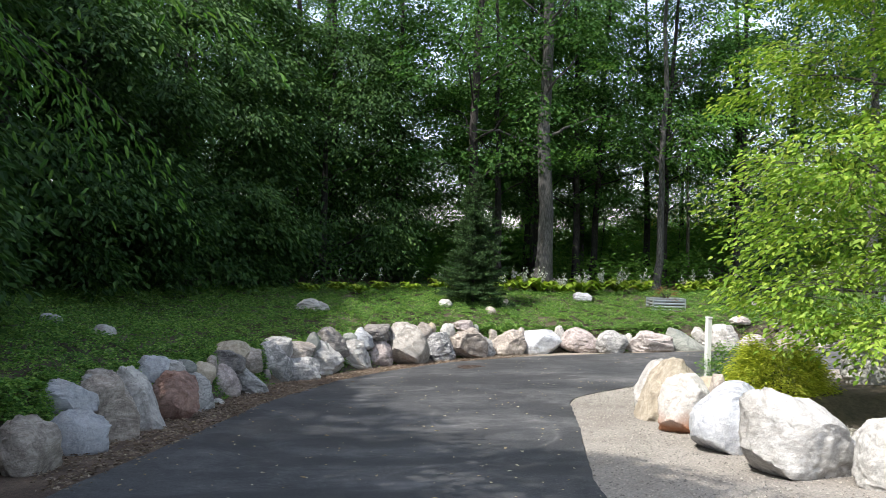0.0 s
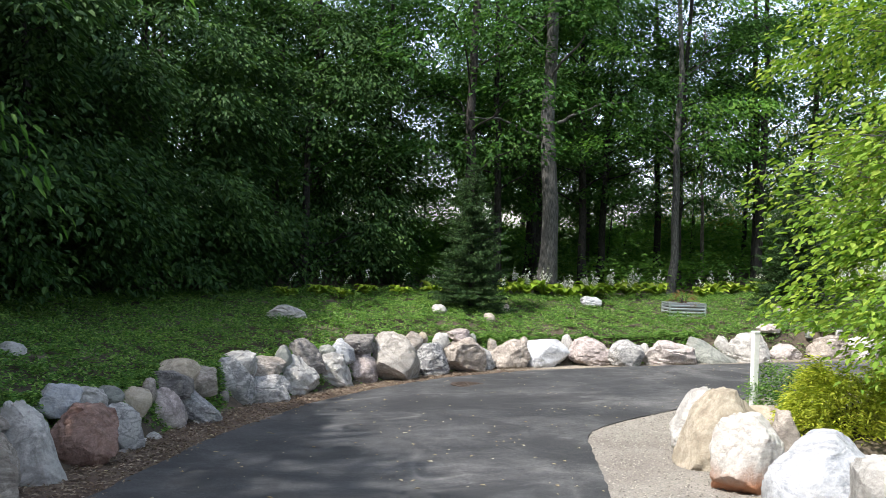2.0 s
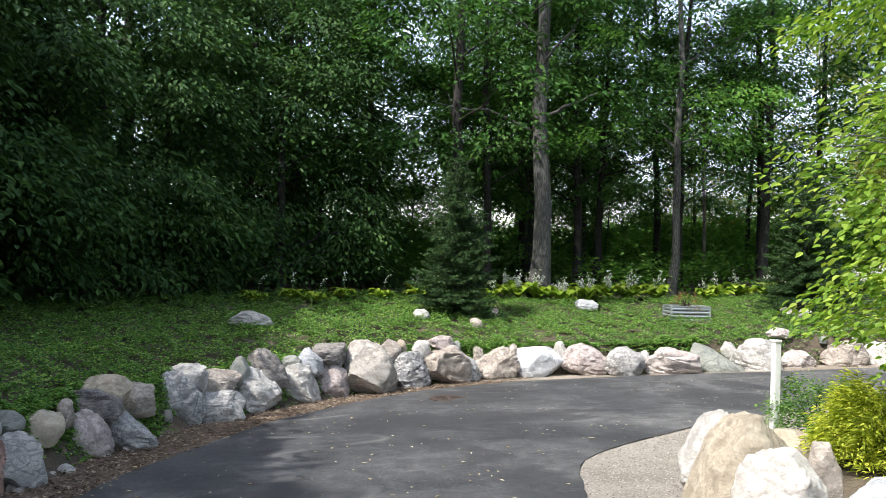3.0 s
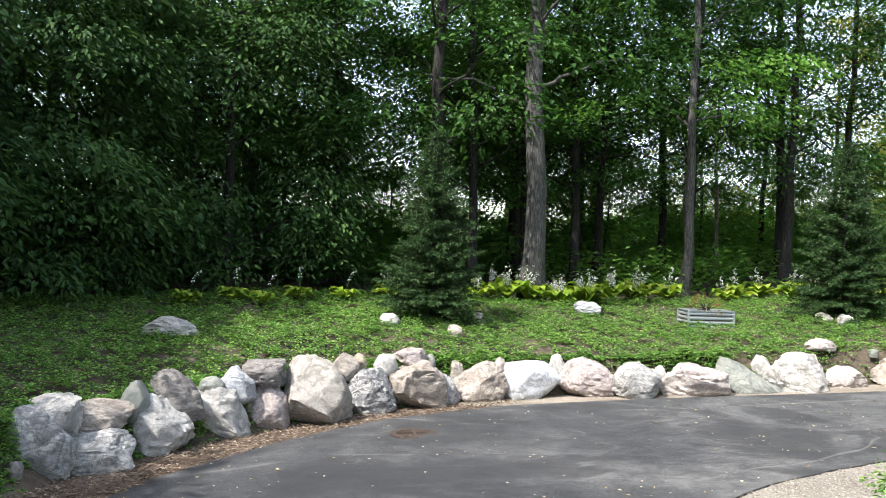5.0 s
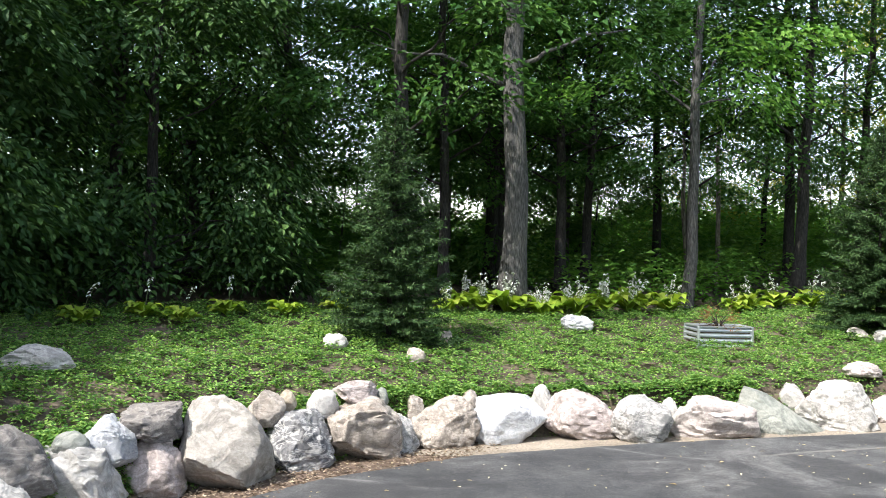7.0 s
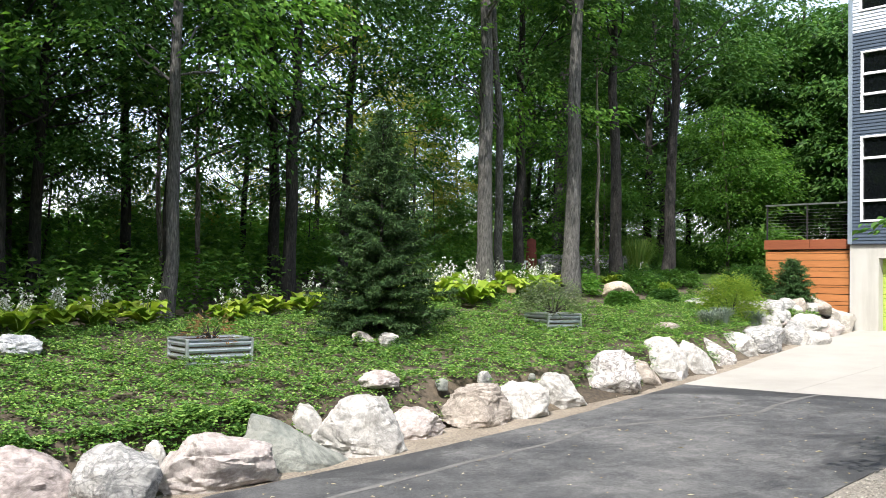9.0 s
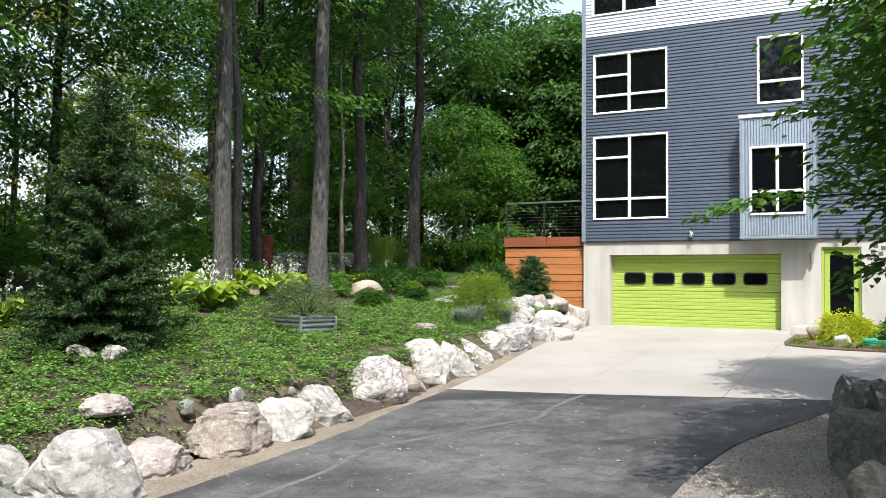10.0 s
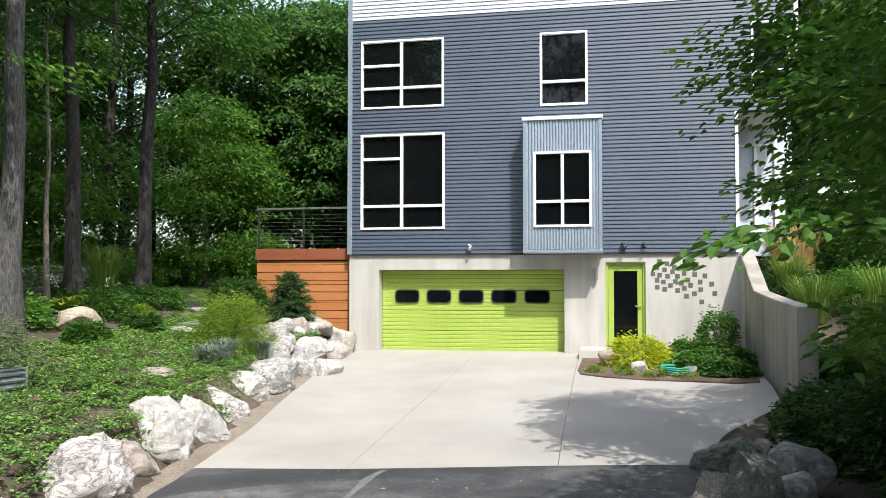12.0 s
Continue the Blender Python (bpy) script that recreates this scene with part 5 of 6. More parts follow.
for i in range(20):
    place(under, -18 + i * 3.9 + rng.uniform(-1.5, 1.5), rng.uniform(47, 57), rng.uniform(0, 360), rng.uniform(0.20, 0.32))
# behind the house and the deck
for x, y, a, s in ((41.8, 30.6, 0, 0.78), (39.5, 38.0, 80, 0.85), (42, 33.5, 140, 0.8), (36.5, 41.5, 260, 0.7), (45, 34, 20, 0.85), (44, 41, 90, 1.2), (40, 46, 170, 0.8), (48, 33, 210, 0.9), (52, 28, 240, 1.3), (50, 20, 30, 1.2), (34, 50, 300, 0.6), (36, 9, 60, 1.1), (41, 13, 190, 1.2), (33, 3, 20, 1.0), (46, 8, 120, 1.3), (43, 29.9, 310, 0.8), (47.5, 31.6, 45, 0.9), (41.2, 28.9, 160, 0.6), (37.5, 13.2, 250, 0.55), (40, 10.5, 80, 0.6), (36.5, 10.2, 10, 0.45), (43.0, 33.0, 200, 0.9), (44.0, 31.2, 250, 0.75), (47, 30.0, 75, 0.8), (51, 35, 35, 0.9)):
    place(far, x, y, a, s)

birch = broadleaf("birch_tree", at(36.6, 33.0), "young birch with light green leaves behind the deck", "", 9, 6.6, 0.07, 0.6, 1.8, 1150, 14, 0.15, M_LEAFG, M_BARKL, (0, 0), 0.3, 0.7, 12, -0.05, 0.9)
place(birch, 33.2, 36.5, 100, 0.8)
# bright tree on the island beside the gravel, and its neighbour nearer the house
lime = broadleaf("katsura_tree", at(9.35, 11.9), "spreading tree with bright yellow-green leaves", "trees on the island", 12, 8.8, 0.14, 0.95, 2.75, 3100, 16, 0.098, M_LEAFY, M_BARK, (-0.01, 0), 0.3, 0.62, 26, -0.08, 0.95, 0.62, 10, 0.45, clump=0.7, twigs=1200, oval=True)
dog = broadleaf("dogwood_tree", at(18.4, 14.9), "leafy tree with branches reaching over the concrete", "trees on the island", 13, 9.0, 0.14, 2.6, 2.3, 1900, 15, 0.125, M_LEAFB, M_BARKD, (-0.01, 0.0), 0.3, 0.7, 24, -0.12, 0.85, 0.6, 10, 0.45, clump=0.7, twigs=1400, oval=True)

place(dog, 20.8, 12.6, 250, 0.95)
# this copy is added for its shade on the gravel strip
place(dog, 13.6, 15.1, 140, 0.85, "small leafy tree added to shade the gravel")


def reaching_sapling(x, y, tips, label, name="young_dogwood_tree", tall=3.6, fork=2.6, leaf=0.095, slim=0.6, droop=0.3, mat=None, group="trees on the island"):
    """A slender young tree with a few long leafy boughs that end at the tips."""
    rng = np.random.default_rng(14)
    g = ground_at(x, y)
    e = thing(name, Matrix.Translation((x, y, g - 0.05)), label, "tree", group)
    v, q = tubes([[(np.array([0, 0, h]), 0.05 * (1 - h / tall * 0.85) + 0.006) for h in np.linspace(0, tall, 7)]], 8)
    mesh_np("trunk", v, q, M_BARKD, e, True)
    br, C, D = [], [], []
    for tx, ty, tz in tips:
        end = np.array([tx - x, ty - y, tz - g])
        a = np.array([0, 0, min(fork, end[2] * 0.75) if droop < 0.5 else fork])
        t = np.linspace(0, 1, 9)
        path = a + np.outer(t, end - a) + np.stack([0 * t, 0 * t, 0.35 * np.sin(t * math.pi)], 1)
        br.append(list(zip(path, 0.020 * (1 - 0.9 * t) + 0.002)))
        for f in np.linspace(0.3, 1.0, 13):
            p = np.array([np.interp(f, t, path[:, i]) for i in range(3)])
            for _ in range(2):
                C.append(p)
                D.append(unit(end - a) + rng.normal(0, 0.55, 3) * np.array([1, 1, 0.3]))
    C, D = np.array(C), np.array(D)
    P, W, up, L = sprays(rng, C, D, 4.8 * leaf, 13, leaf, droop, 0.06)
    v, q = tubes(br, 5)
    mesh_np("branching", v, q, M_BARKD, e, True)
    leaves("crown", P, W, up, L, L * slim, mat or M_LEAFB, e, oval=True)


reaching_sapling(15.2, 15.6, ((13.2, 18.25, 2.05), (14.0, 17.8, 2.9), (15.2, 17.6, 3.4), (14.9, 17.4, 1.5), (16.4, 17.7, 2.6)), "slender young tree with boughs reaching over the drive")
# a linden's sunlit boughs, the sun put into the paler leaf colour
reaching_sapling(-5.6, 8.6, ((-1.30, 9.60, 2.75), (-1.90, 8.98, 3.05), (-0.60, 9.53, 4.05)), "linden with hanging boughs, coloured paler as if sunlit, over the boulders", "linden_tree", 5.6, 4.7, 0.13, 0.32, 0.9, M_LEAFB, WOODS)


# ---- spruces ----
def spruce_tree(m, tall, wide, seed, label, mat, group="young spruces"):
    rng = np.random.default_rng(seed)
    e = thing("spruce_tree", m, label, "tree", group)
    v, q = tubes([[(np.array([0, 0, z * tall]), 0.05 * (1 - 0.9 * z) + 0.004) for z in np.linspace(0, 1, 8)]], 7)
    mesh_np("trunk", v, q, M_BARKD, e, True)
    br, P, D = [], [], []
    layers = int(max(24, tall * 10))
    for i in range(layers):
        u = (i + 0.5) / layers
        z = tall * (0.03 + 0.95 * u)
        R = wide / 2 * (1 - u) ** 0.8 * (0.93 + 0.14 * math.sin(i * 2.1)) + 0.04
        for j in range(int(6 + 10 * (1 - u))):
            az = rng.uniform(0, 2 * math.pi)
            L = R * rng.uniform(0.65, 1.15)
            slope = -0.25 + 0.85 * u
            t = np.linspace(0, 1, 5)
            d = np.array([math.cos(az), math.sin(az), 0])
            path = np.array([0, 0, z]) + np.outer(t, d) * L + np.outer(slope * t * L + 0.15 * L * t ** 2, [0, 0, 1])
            br.append(list(zip(path, 0.010 * (1 - t) + 0.0025)))
            k = max(5, int(L * 30))
            f = rng.uniform(0.1, 1, k)
            q0 = np.stack([np.interp(f, t, path[:, c]) for c in range(3)], 1)
            side = np.array([-d[1], d[0], 0])
            sg = rng.choice([-1, 1], (k, 1))
            tw = unit(d[None] * rng.uniform(0.5, 1.0, (k, 1)) + sg * side[None] * rng.uniform(0.2, 0.9, (k, 1)) + np.array([0, 0, 1.0])[None] * rng.uniform(-0.35, 0.25, (k, 1)))
            tl = rng.uniform(0.07, 0.17, (k, 1))
            for s in (0.0, 0.35, 0.7):
                P.append(q0 + tw * tl * s)
                D.append(tw + rng.normal(0, 0.25, tw.shape))
                P.append(q0 + tw * tl * s)
                D.append(tw * 0.5 + np.cross(tw, rng.normal(0, 1, tw.shape)) * 0.7)
    P, D = np.concatenate(P), np.concatenate(D)
    v, q = tubes(br, 3)
    mesh_np("branching", v, q, M_BARKD, e, True)
    up = unit(rng.normal(0, 0.6, P.shape) + np.array([0, 0, 1.0]))
    leaves("needles", P, D, up, rng.uniform(0.06, 0.11, len(P)), rng.uniform(0.018, 0.032, len(P)), mat, e, 0.1)
    return e


spruce_tree(at(5.05, 27.5), 4.2, 2.5, 31, "young dark green spruce on the bank", M_NEEDLE)
spruce_tree(at(15.05, 28.1), 4.3, 2.75, 32, "young green spruce above the boulders", M_NEEDLE)
spruce_tree(at(30.3, 27.45), 1.45, 1.5, 33, "dwarf conical spruce beside the cedar deck", M_NEEDLEG)


# ---- shrubs and plants ----
def shrub(name, x, y, wide, tall, mat, leaf, n, k, label, seed, slim=0.5, size=0.3, rise=0.5, group="", dz=0.0, category="shrub"):
    rng = np.random.default_rng(seed)
    e = thing(name, at(x, y, 0, dz), label, category, group)
    a, u = rng.uniform(0, 2 * math.pi, n), rng.uniform(0, 1, n) ** 0.6
    th = rng.uniform(0.05, 1, n)
    r = wide / 2 * np.sqrt(1 - (th * 0.92) ** 2) * (0.45 + 0.55 * u)
    lump = np.array([1 + 0.25 * noise.noise(Vector((math.cos(q) * 1.5, math.sin(q) * 1.5, t * 2 + seed))) for q, t in zip(a, th)])
    r = r * lump
    C = np.stack([r * np.cos(a), r * np.sin(a), th * tall * 0.85 * lump], 1)
    d = np.stack([np.cos(a), np.sin(a), rng.uniform(-0.2, 1.0, n) * rise * 2 * th + 0.1], 1)
    P, W, up, L = sprays(rng, C, d, size * rng.uniform(0.7, 1.2, n), k, leaf, 0.2, 0.2)
    leaves("foliage", P, W, up, L, L * slim, mat, e)
    stems = [[(np.array([0.04 * math.cos(q), 0.04 * math.sin(q), 0.0]), 0.012), (c * np.array([0.5, 0.5, 0.55]), 0.008), (c, 0.003)] for c, q in zip(C[:: max(1, n // 24)], a[:: max(1, n // 24)])]
    v, q = tubes(stems, 4)
    mesh_np("stem", v, q, M_BARKD, e, True)
    return e


shrub("gold_shrub", 7.62, 13.4, 1.12, 0.74, M_GOLD, 0.08, 900, 16, "mounded golden thread-leaf cypress shrub", 51, 0.28, 0.32, 0.4)
shrub("boxwood_shrub", 7.75, 15.0, 1.1, 0.95, M_COVER, 0.05, 380, 14, "small dense green shrub beside the white post", 52, 0.5, 0.22)
shrub("lime_shrub", 25.7, 26.9, 1.0, 0.95, M_LIME, 0.075, 520, 18, "loose lime-green shrub above the rock edging", 53, 0.28, 0.48, 1.5)
shrub("yellow_shrub", 29.0, 18.7, 1.2, 0.66, M_GOLDL, 0.085, 480, 14, "yellow-green leafy shrub in the door bed", 54, 0.45, 0.3, 0.7)
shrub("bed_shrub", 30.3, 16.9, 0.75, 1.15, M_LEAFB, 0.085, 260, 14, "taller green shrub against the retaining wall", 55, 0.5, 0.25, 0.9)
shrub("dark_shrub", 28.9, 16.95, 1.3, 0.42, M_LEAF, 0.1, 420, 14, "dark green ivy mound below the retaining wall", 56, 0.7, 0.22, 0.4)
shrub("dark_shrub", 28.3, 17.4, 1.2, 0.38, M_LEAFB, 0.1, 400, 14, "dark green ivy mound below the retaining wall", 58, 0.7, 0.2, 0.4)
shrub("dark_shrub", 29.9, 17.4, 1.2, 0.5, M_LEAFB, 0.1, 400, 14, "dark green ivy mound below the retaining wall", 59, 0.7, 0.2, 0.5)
shrub("dark_shrub", 27.5, 17.0, 1.0, 0.32, M_LEAF, 0.09, 320, 14, "dark green ivy mound below the retaining wall", 57, 0.7, 0.2, 0.4)
for i, (x, y) in enumerate(((27.75, 19.6), (27.4, 19.0), (27.2, 18.4), (27.0, 17.8), (28.0, 19.0))):
    shrub("sedum_plant", x, y, 0.42, 0.2, M_LIME, 0.05, 60, 10, "small yellow-green edging plant in the bed", 60 + i, 0.6, 0.12, 0.6, "edging plants of the door bed", category="plant")
for i, (x, y, w, h) in enumerate(((18.9, 15.5, 2.0, 1.3), (20.9, 15.0, 1.8, 0.8), (16.6, 15.9, 1.6, 0.9), (22.4, 15.0, 1.6, 0.55), (20.3, 16.3, 1.3, 0.55), (21.6, 16.0, 1.4, 0.55), (22.9, 15.9, 1.1, 0.4))):
    shrub("island_shrub", x, y, w, h, M_LEAFD, 0.105, 460, 14, "dark green shrub under the island tree", 70 + i, 0.5, 0.35, 0.6, "shrubs on the island")
for i, (x, y, w, h) in enumerate(((23.2, 28.5, 0.6, 0.3), (25.4, 28.7, 0.6, 0.3), (26.6, 29.6, 0.6, 0.3), (28.9, 30.9, 0.8, 0.4), (31.0, 29.2, 1.2, 0.8), (20.2, 33.2, 1.3, 0.7), (33.6, 34.2, 1.6, 0.9), (36.0, 34.4, 1.8, 1.0))):
    shrub("garden_shrub", x, y, w, h, (M_LEAFB, M_LEAF, M_LIME)[i % 3], 0.09, 460, 14, ("light green garden shrub", "dark green garden shrub", "lime-green garden shrub")[i % 3] + " below the trees", 80 + i, 0.5, 0.22 * h / 0.45, 0.7, "garden shrubs")


rng = np.random.default_rng(88)
for i in range(30):
    x, y = (rng.uniform(21.5, 30.0), rng.uniform(29.6, 35.5)) if i < 16 else (rng.uniform(25.2, 31.0), rng.uniform(12.8, 15.4))
    if i < 16 and y < 28.0 + 0.18 * (x - 20) + 0.6:
        continue
    shrub("garden_plant", x, y, rng.uniform(0.6, 1.3), rng.uniform(0.25, 0.6), (M_LEAFB, M_LEAF, M_LEAFG)[i % 3], 0.10, 150, 12, ("leafy green plant", "dark green leafy plant", "light green leafy plant")[i % 3] + (" in the garden below the trees" if i < 16 else " on the slope behind the retaining wall"), 300 + i, 0.5, 0.3, 0.8, "garden plants", category="plant")
for i, (x, y, w, h) in enumerate(((33.8, 14.7, 2.0, 1.9), (35.6, 13.4, 2.2, 2.2), (33.2, 13.0, 2.0, 1.4), (37.5, 14.6, 2.2, 2.4))):
    shrub("side_shrub", x, y, w, h, M_LEAF, 0.12, 420, 13, "large green shrub beside the house", 340 + i, 0.5, 0.4, 0.8, "shrubs beside the house")


# hostas with flower stalks
def hosta_plant(seed, wide, stalks):
    rng = np.random.default_rng(seed)
    e = thing("hosta_plant", Matrix.Identity(4), "yellow-green hosta with broad arching leaves" + (" and white flower stalks" if stalks else ""), "hosta", "hostas along the bank")
    verts, faces = [], []
    n = 26
    for i in range(n):
        az = i * 2.399 + rng.uniform(-0.3, 0.3)
        L, lift = wide / 2 * rng.uniform(0.7, 1.15), rng.uniform(0.35, 1.0)
        W = L * rng.uniform(0.44, 0.58)
        d, s = np.array([math.cos(az), math.sin(az), 0]), np.array([-math.sin(az), math.cos(az), 0])
        b = len(verts)
        for t in (0.0, 0.3, 0.55, 0.8, 1.0):
            w = W * (0.05, 0.35, 1.0, 0.75, 0.02)[(0.0, 0.3, 0.55, 0.8, 1.0).index(t)] / 2
            zc = lift * L * (1.3 * t - 0.95 * t * t) * 1.7 + 0.04
            c = d * (L * t * (1 - 0.12 * lift * t)) + np.array([0, 0, zc])
            verts += [c + s * w + np.array([0, 0, w * 0.35]), c, c - s * w + np.array([0, 0, w * 0.35])]
        for j in range(4):
            for k in range(2):
                faces.append((b + j * 3 + k, b + j * 3 + k + 1, b + j * 3 + k + 4, b + j * 3 + k + 3))
    mesh_np("foliage", verts, faces, M_HOSTA, e, True)
    for i in range(stalks):
        az = rng.uniform(0, 6.28)
        h, ln = rng.uniform(0.6, 0.9), rng.uniform(0.05, 0.3)
        top = np.array([math.cos(az) * ln, math.sin(az) * ln, h])
        v, q = tubes([[(np.array([0, 0, 0.05]), 0.006), (top * np.array([0.4, 0.4, 0.6]), 0.005), (top, 0.003)]], 4)
        stalk = mesh_np("flower_stalk", v, q, M_STEM, e, True)
        m = 12
        f = rng.uniform(0.62, 1.0, m)
        P = np.stack([top[0] * f ** 2, top[1] * f ** 2, h * f], 1)
        a2 = rng.uniform(0, 6.28, m)
        D = np.stack([np.cos(a2), np.sin(a2), np.full(m, -0.35)], 1)
        leaves("blossom", P, D, np.tile([0, 0, 1.0], (m, 1)), 0.066, 0.034, M_WHITEFL, stalk, 0.5)
    return e


h_a, h_b, h_c = hosta_plant(91, 1.15, 8), hosta_plant(92, 1.0, 4), hosta_plant(93, 0.8, 1)
rng = np.random.default_rng(95)
spots = [(0.0, 26.8, 2), (0.85, 27.6, 2), (1.5, 27.5, 2), (2.2, 28.3, 2), (3.2, 28.8, 2), (4.3, 29.8, 1)]
spots += [(6.6 + 0.72 * i + rng.uniform(-0.15, 0.15), 30.5 + 0.25 * math.sin(i * 1.3) + 0.02 * i, 0 if i < 7 else 1) for i in range(16) if i not in (8,)]
spots += [(7.2 + 0.8 * i, 31.4 + rng.uniform(-0.2, 0.3), 0) for i in range(6)]
spots += [(17.6 + 0.65 * i, 30.0 + 0.5 * math.sin(i * 2.2), 0 if i % 3 else 1) for i in range(8)]
spots += [(18.2 + 0.8 * i, 31.0 + rng.uniform(-0.3, 0.3), 0) for i in range(5)] + [(25.5, 30.6, 2), (26.4, 30.1, 2), (27.4, 30.9, 2)]
first = set()
for x, y, kind in spots:
    src = (h_a, h_b, h_c)[kind]
    m = at(x, y, rng.uniform(0, 360), 0.0)
    s = rng.uniform(0.8, 1.2)
    if kind in first:
        ob = copy_thing(src, m)
    else:
        first.add(kind)
        ob = src
        ob.matrix_world = m
    ob.scale = (s, s, s)


# galvanised planters
M_GALV = plain_mat("galvanised_steel", (0.50, 0.54, 0.58), (0.62, 0.66, 0.70), 0.35, 5.0, 0.75, 0.05)
M_POTSOIL = M_MULCH


def planter_box(x, y, turn, w, d, h, label):
    e = thing("planter_box", at(x, y, turn, -0.08), label, "planter", "metal planters")
    ribs, n = 4, 40
    zs = np.linspace(0, h, n)
    off = 0.026 * np.sin(zs / h * ribs * 2 * math.pi - 1.2)
    for nm, ang, half, dist in (("side_panel", 0, w / 2, d / 2), ("side_panel", 90, d / 2, w / 2), ("side_panel", 180, w / 2, d / 2), ("side_panel", 270, d / 2, w / 2)):
        bm = bmesh.new()
        R = Matrix.Rotation(radians(ang), 3, "Z")
        cols = []
        for sx in (-half, half):
            for t in (0.0, 0.012):
                cols.append([bm.verts.new(R @ Vector((sx, -(dist + o - t), z))) for z, o in zip(zs, off)])
        a, b, c, f = cols
        for i in range(n - 1):
            bm.faces.new((a[i], c[i], c[i + 1], a[i + 1]))
            bm.faces.new((b[i + 1], f[i + 1], f[i], b[i]))
        bm.faces.new((a[-1], c[-1], f[-1], b[-1]))
        bmesh.ops.recalc_face_normals(bm, faces=bm.faces[:])
        ob = part(nm, bm, M_GALV, e)
        smooth(ob)
    for sx, sy in ((-1, -1), (1, -1), (1, 1), (-1, 1)):
        cx, cy = sx * w / 2, sy * d / 2
        part("corner_post", boxes((cx - 0.022, cx + 0.022, cy - 0.022, cy + 0.022, 0, h + 0.01), bevel=0.004), M_GALV, e)
    part("rim", boxes((-w / 2, w / 2, -d / 2 - 0.025, -d / 2 + 0.015, h, h + 0.02), (-w / 2, w / 2, d / 2 - 0.015, d / 2 + 0.025, h, h + 0.02), (-w / 2 - 0.025, -w / 2 + 0.015, -d / 2, d / 2, h + 0.001, h + 0.021), (w / 2 - 0.015, w / 2 + 0.025, -d / 2, d / 2, h + 0.001, h + 0.021)), M_GALV, e)
    part("soil", boxes((-w / 2 + 0.02, w / 2 - 0.02, -d / 2 + 0.02, d / 2 - 0.02, 0.02, h - 0.05)), M_POTSOIL, e)
    return e


planter_box(11.46, 27.82, -3, 1.06, 0.66, 0.40, "corrugated galvanised planter with sparse dry plants")
planter_box(19.05, 27.30, -14, 0.82, 0.82, 0.36, "corrugated galvanised planter full of herbs")
M_DRY = leaf_mat("dry_stem", (0.20, 0.09, 0.05), (0.28, 0.16, 0.08), (0.20, 0.22, 0.08), 0.2)
M_SAGE = leaf_mat("sage_leaf", (0.10, 0.15, 0.08), (0.15, 0.20, 0.11), (0.20, 0.24, 0.14), 0.2)
shrub("dry_plant", 11.46, 27.82, 0.55, 0.3, M_DRY, 0.10, 26, 8, "thin dry reddish plant in the planter", 101, 0.2, 0.2, 1.5, "", 0.3, "plant")
shrub("herb_plant", 19.05, 27.3, 1.15, 0.6, M_SAGE, 0.07, 260, 14, "bushy grey-green herb growing in the planter", 102, 0.3, 0.3, 0.9, "", 0.3, "plant")

# ---- groundcover ----
rng = np.random.default_rng(41)
N = 165000
x, y = rng.uniform(-7, 30, N), rng.uniform(8, 33, N)
s, px, py = offset_to(WALL, x, y)
keep = (s > np.where(x > 12, 0.12, 0.06)) & (s < 6.2) & ((s < 3.2) | (x < 22))
x, y, s = x[keep], y[keep], s[keep]
# more of it spilling between the boulders
edge = resample(WALL[2:14], 400)
m = 20000
ei = rng.integers(0, 399, m)
ew = unit(edge[ei + 1] - edge[ei])
eo = rng.uniform(0.02, 0.55, m)
x = np.concatenate([x, edge[ei, 0] - ew[:, 1] * eo])
y = np.concatenate([y, edge[ei, 1] + ew[:, 0] * eo])
s = np.concatenate([s, eo])
dens = np.array([0.12 + 0.25 * (a < 4) + 0.1 * (a > 14) + noise.noise(Vector((a * 0.5, b * 0.5, 3.0))) + 0.45 * noise.noise(Vector((a * 2.1, b * 2.1, 7.0))) for a, b in zip(x, y)])
tuft = np.array([noise.noise(Vector((a * 3.4, b * 3.4, 1.0))) + 0.4 * noise.noise(Vector((a * 8.0, b * 8.0, 5.0))) for a, b in zip(x, y)])
keep = rng.uniform(0, 1, len(x)) < np.clip(1.02 + 1.6 * dens, 0.30, 1.0) * np.clip(0.95 + 1.5 * tuft, 0.45, 1.0)
x, y, s, dens, tuft = x[keep], y[keep], s[keep], dens[keep], tuft[keep]
z = height(x, y)
k = 8
pos = np.repeat(np.stack([x, y, z], 1), k, 0)
tall = np.repeat(rng.uniform(0.01, 0.05, len(x)) + (0.22 * np.clip(tuft + 0.25, 0, 1) + 0.05 * np.clip(dens, 0, 1)) * np.clip(s / 0.7, 0.25, 1), k)
az = rng.uniform(0, 2 * math.pi, len(pos))
out = np.stack([np.cos(az), np.sin(az), np.zeros(len(az))], 1)
pos = pos + out * rng.uniform(0.0, 0.075, (len(pos), 1))
pos[:, 2] += tall * rng.uniform(0.5, 1.0, len(pos))
way = out + np.array([0, 0, 1.0]) * rng.uniform(-0.3, 0.4, (len(pos), 1))
upv = unit(np.array([0, 0, 1.0]) + rng.normal(0, 0.35, pos.shape))
cover = leaves("groundcover", pos, way, upv, rng.uniform(0.038, 0.070, len(pos)), rng.uniform(0.027, 0.047, len(pos)), M_COVER, None, 0.15)
tagged(cover, "low green leafy groundcover over the bank", "groundcover", kind="stuff")

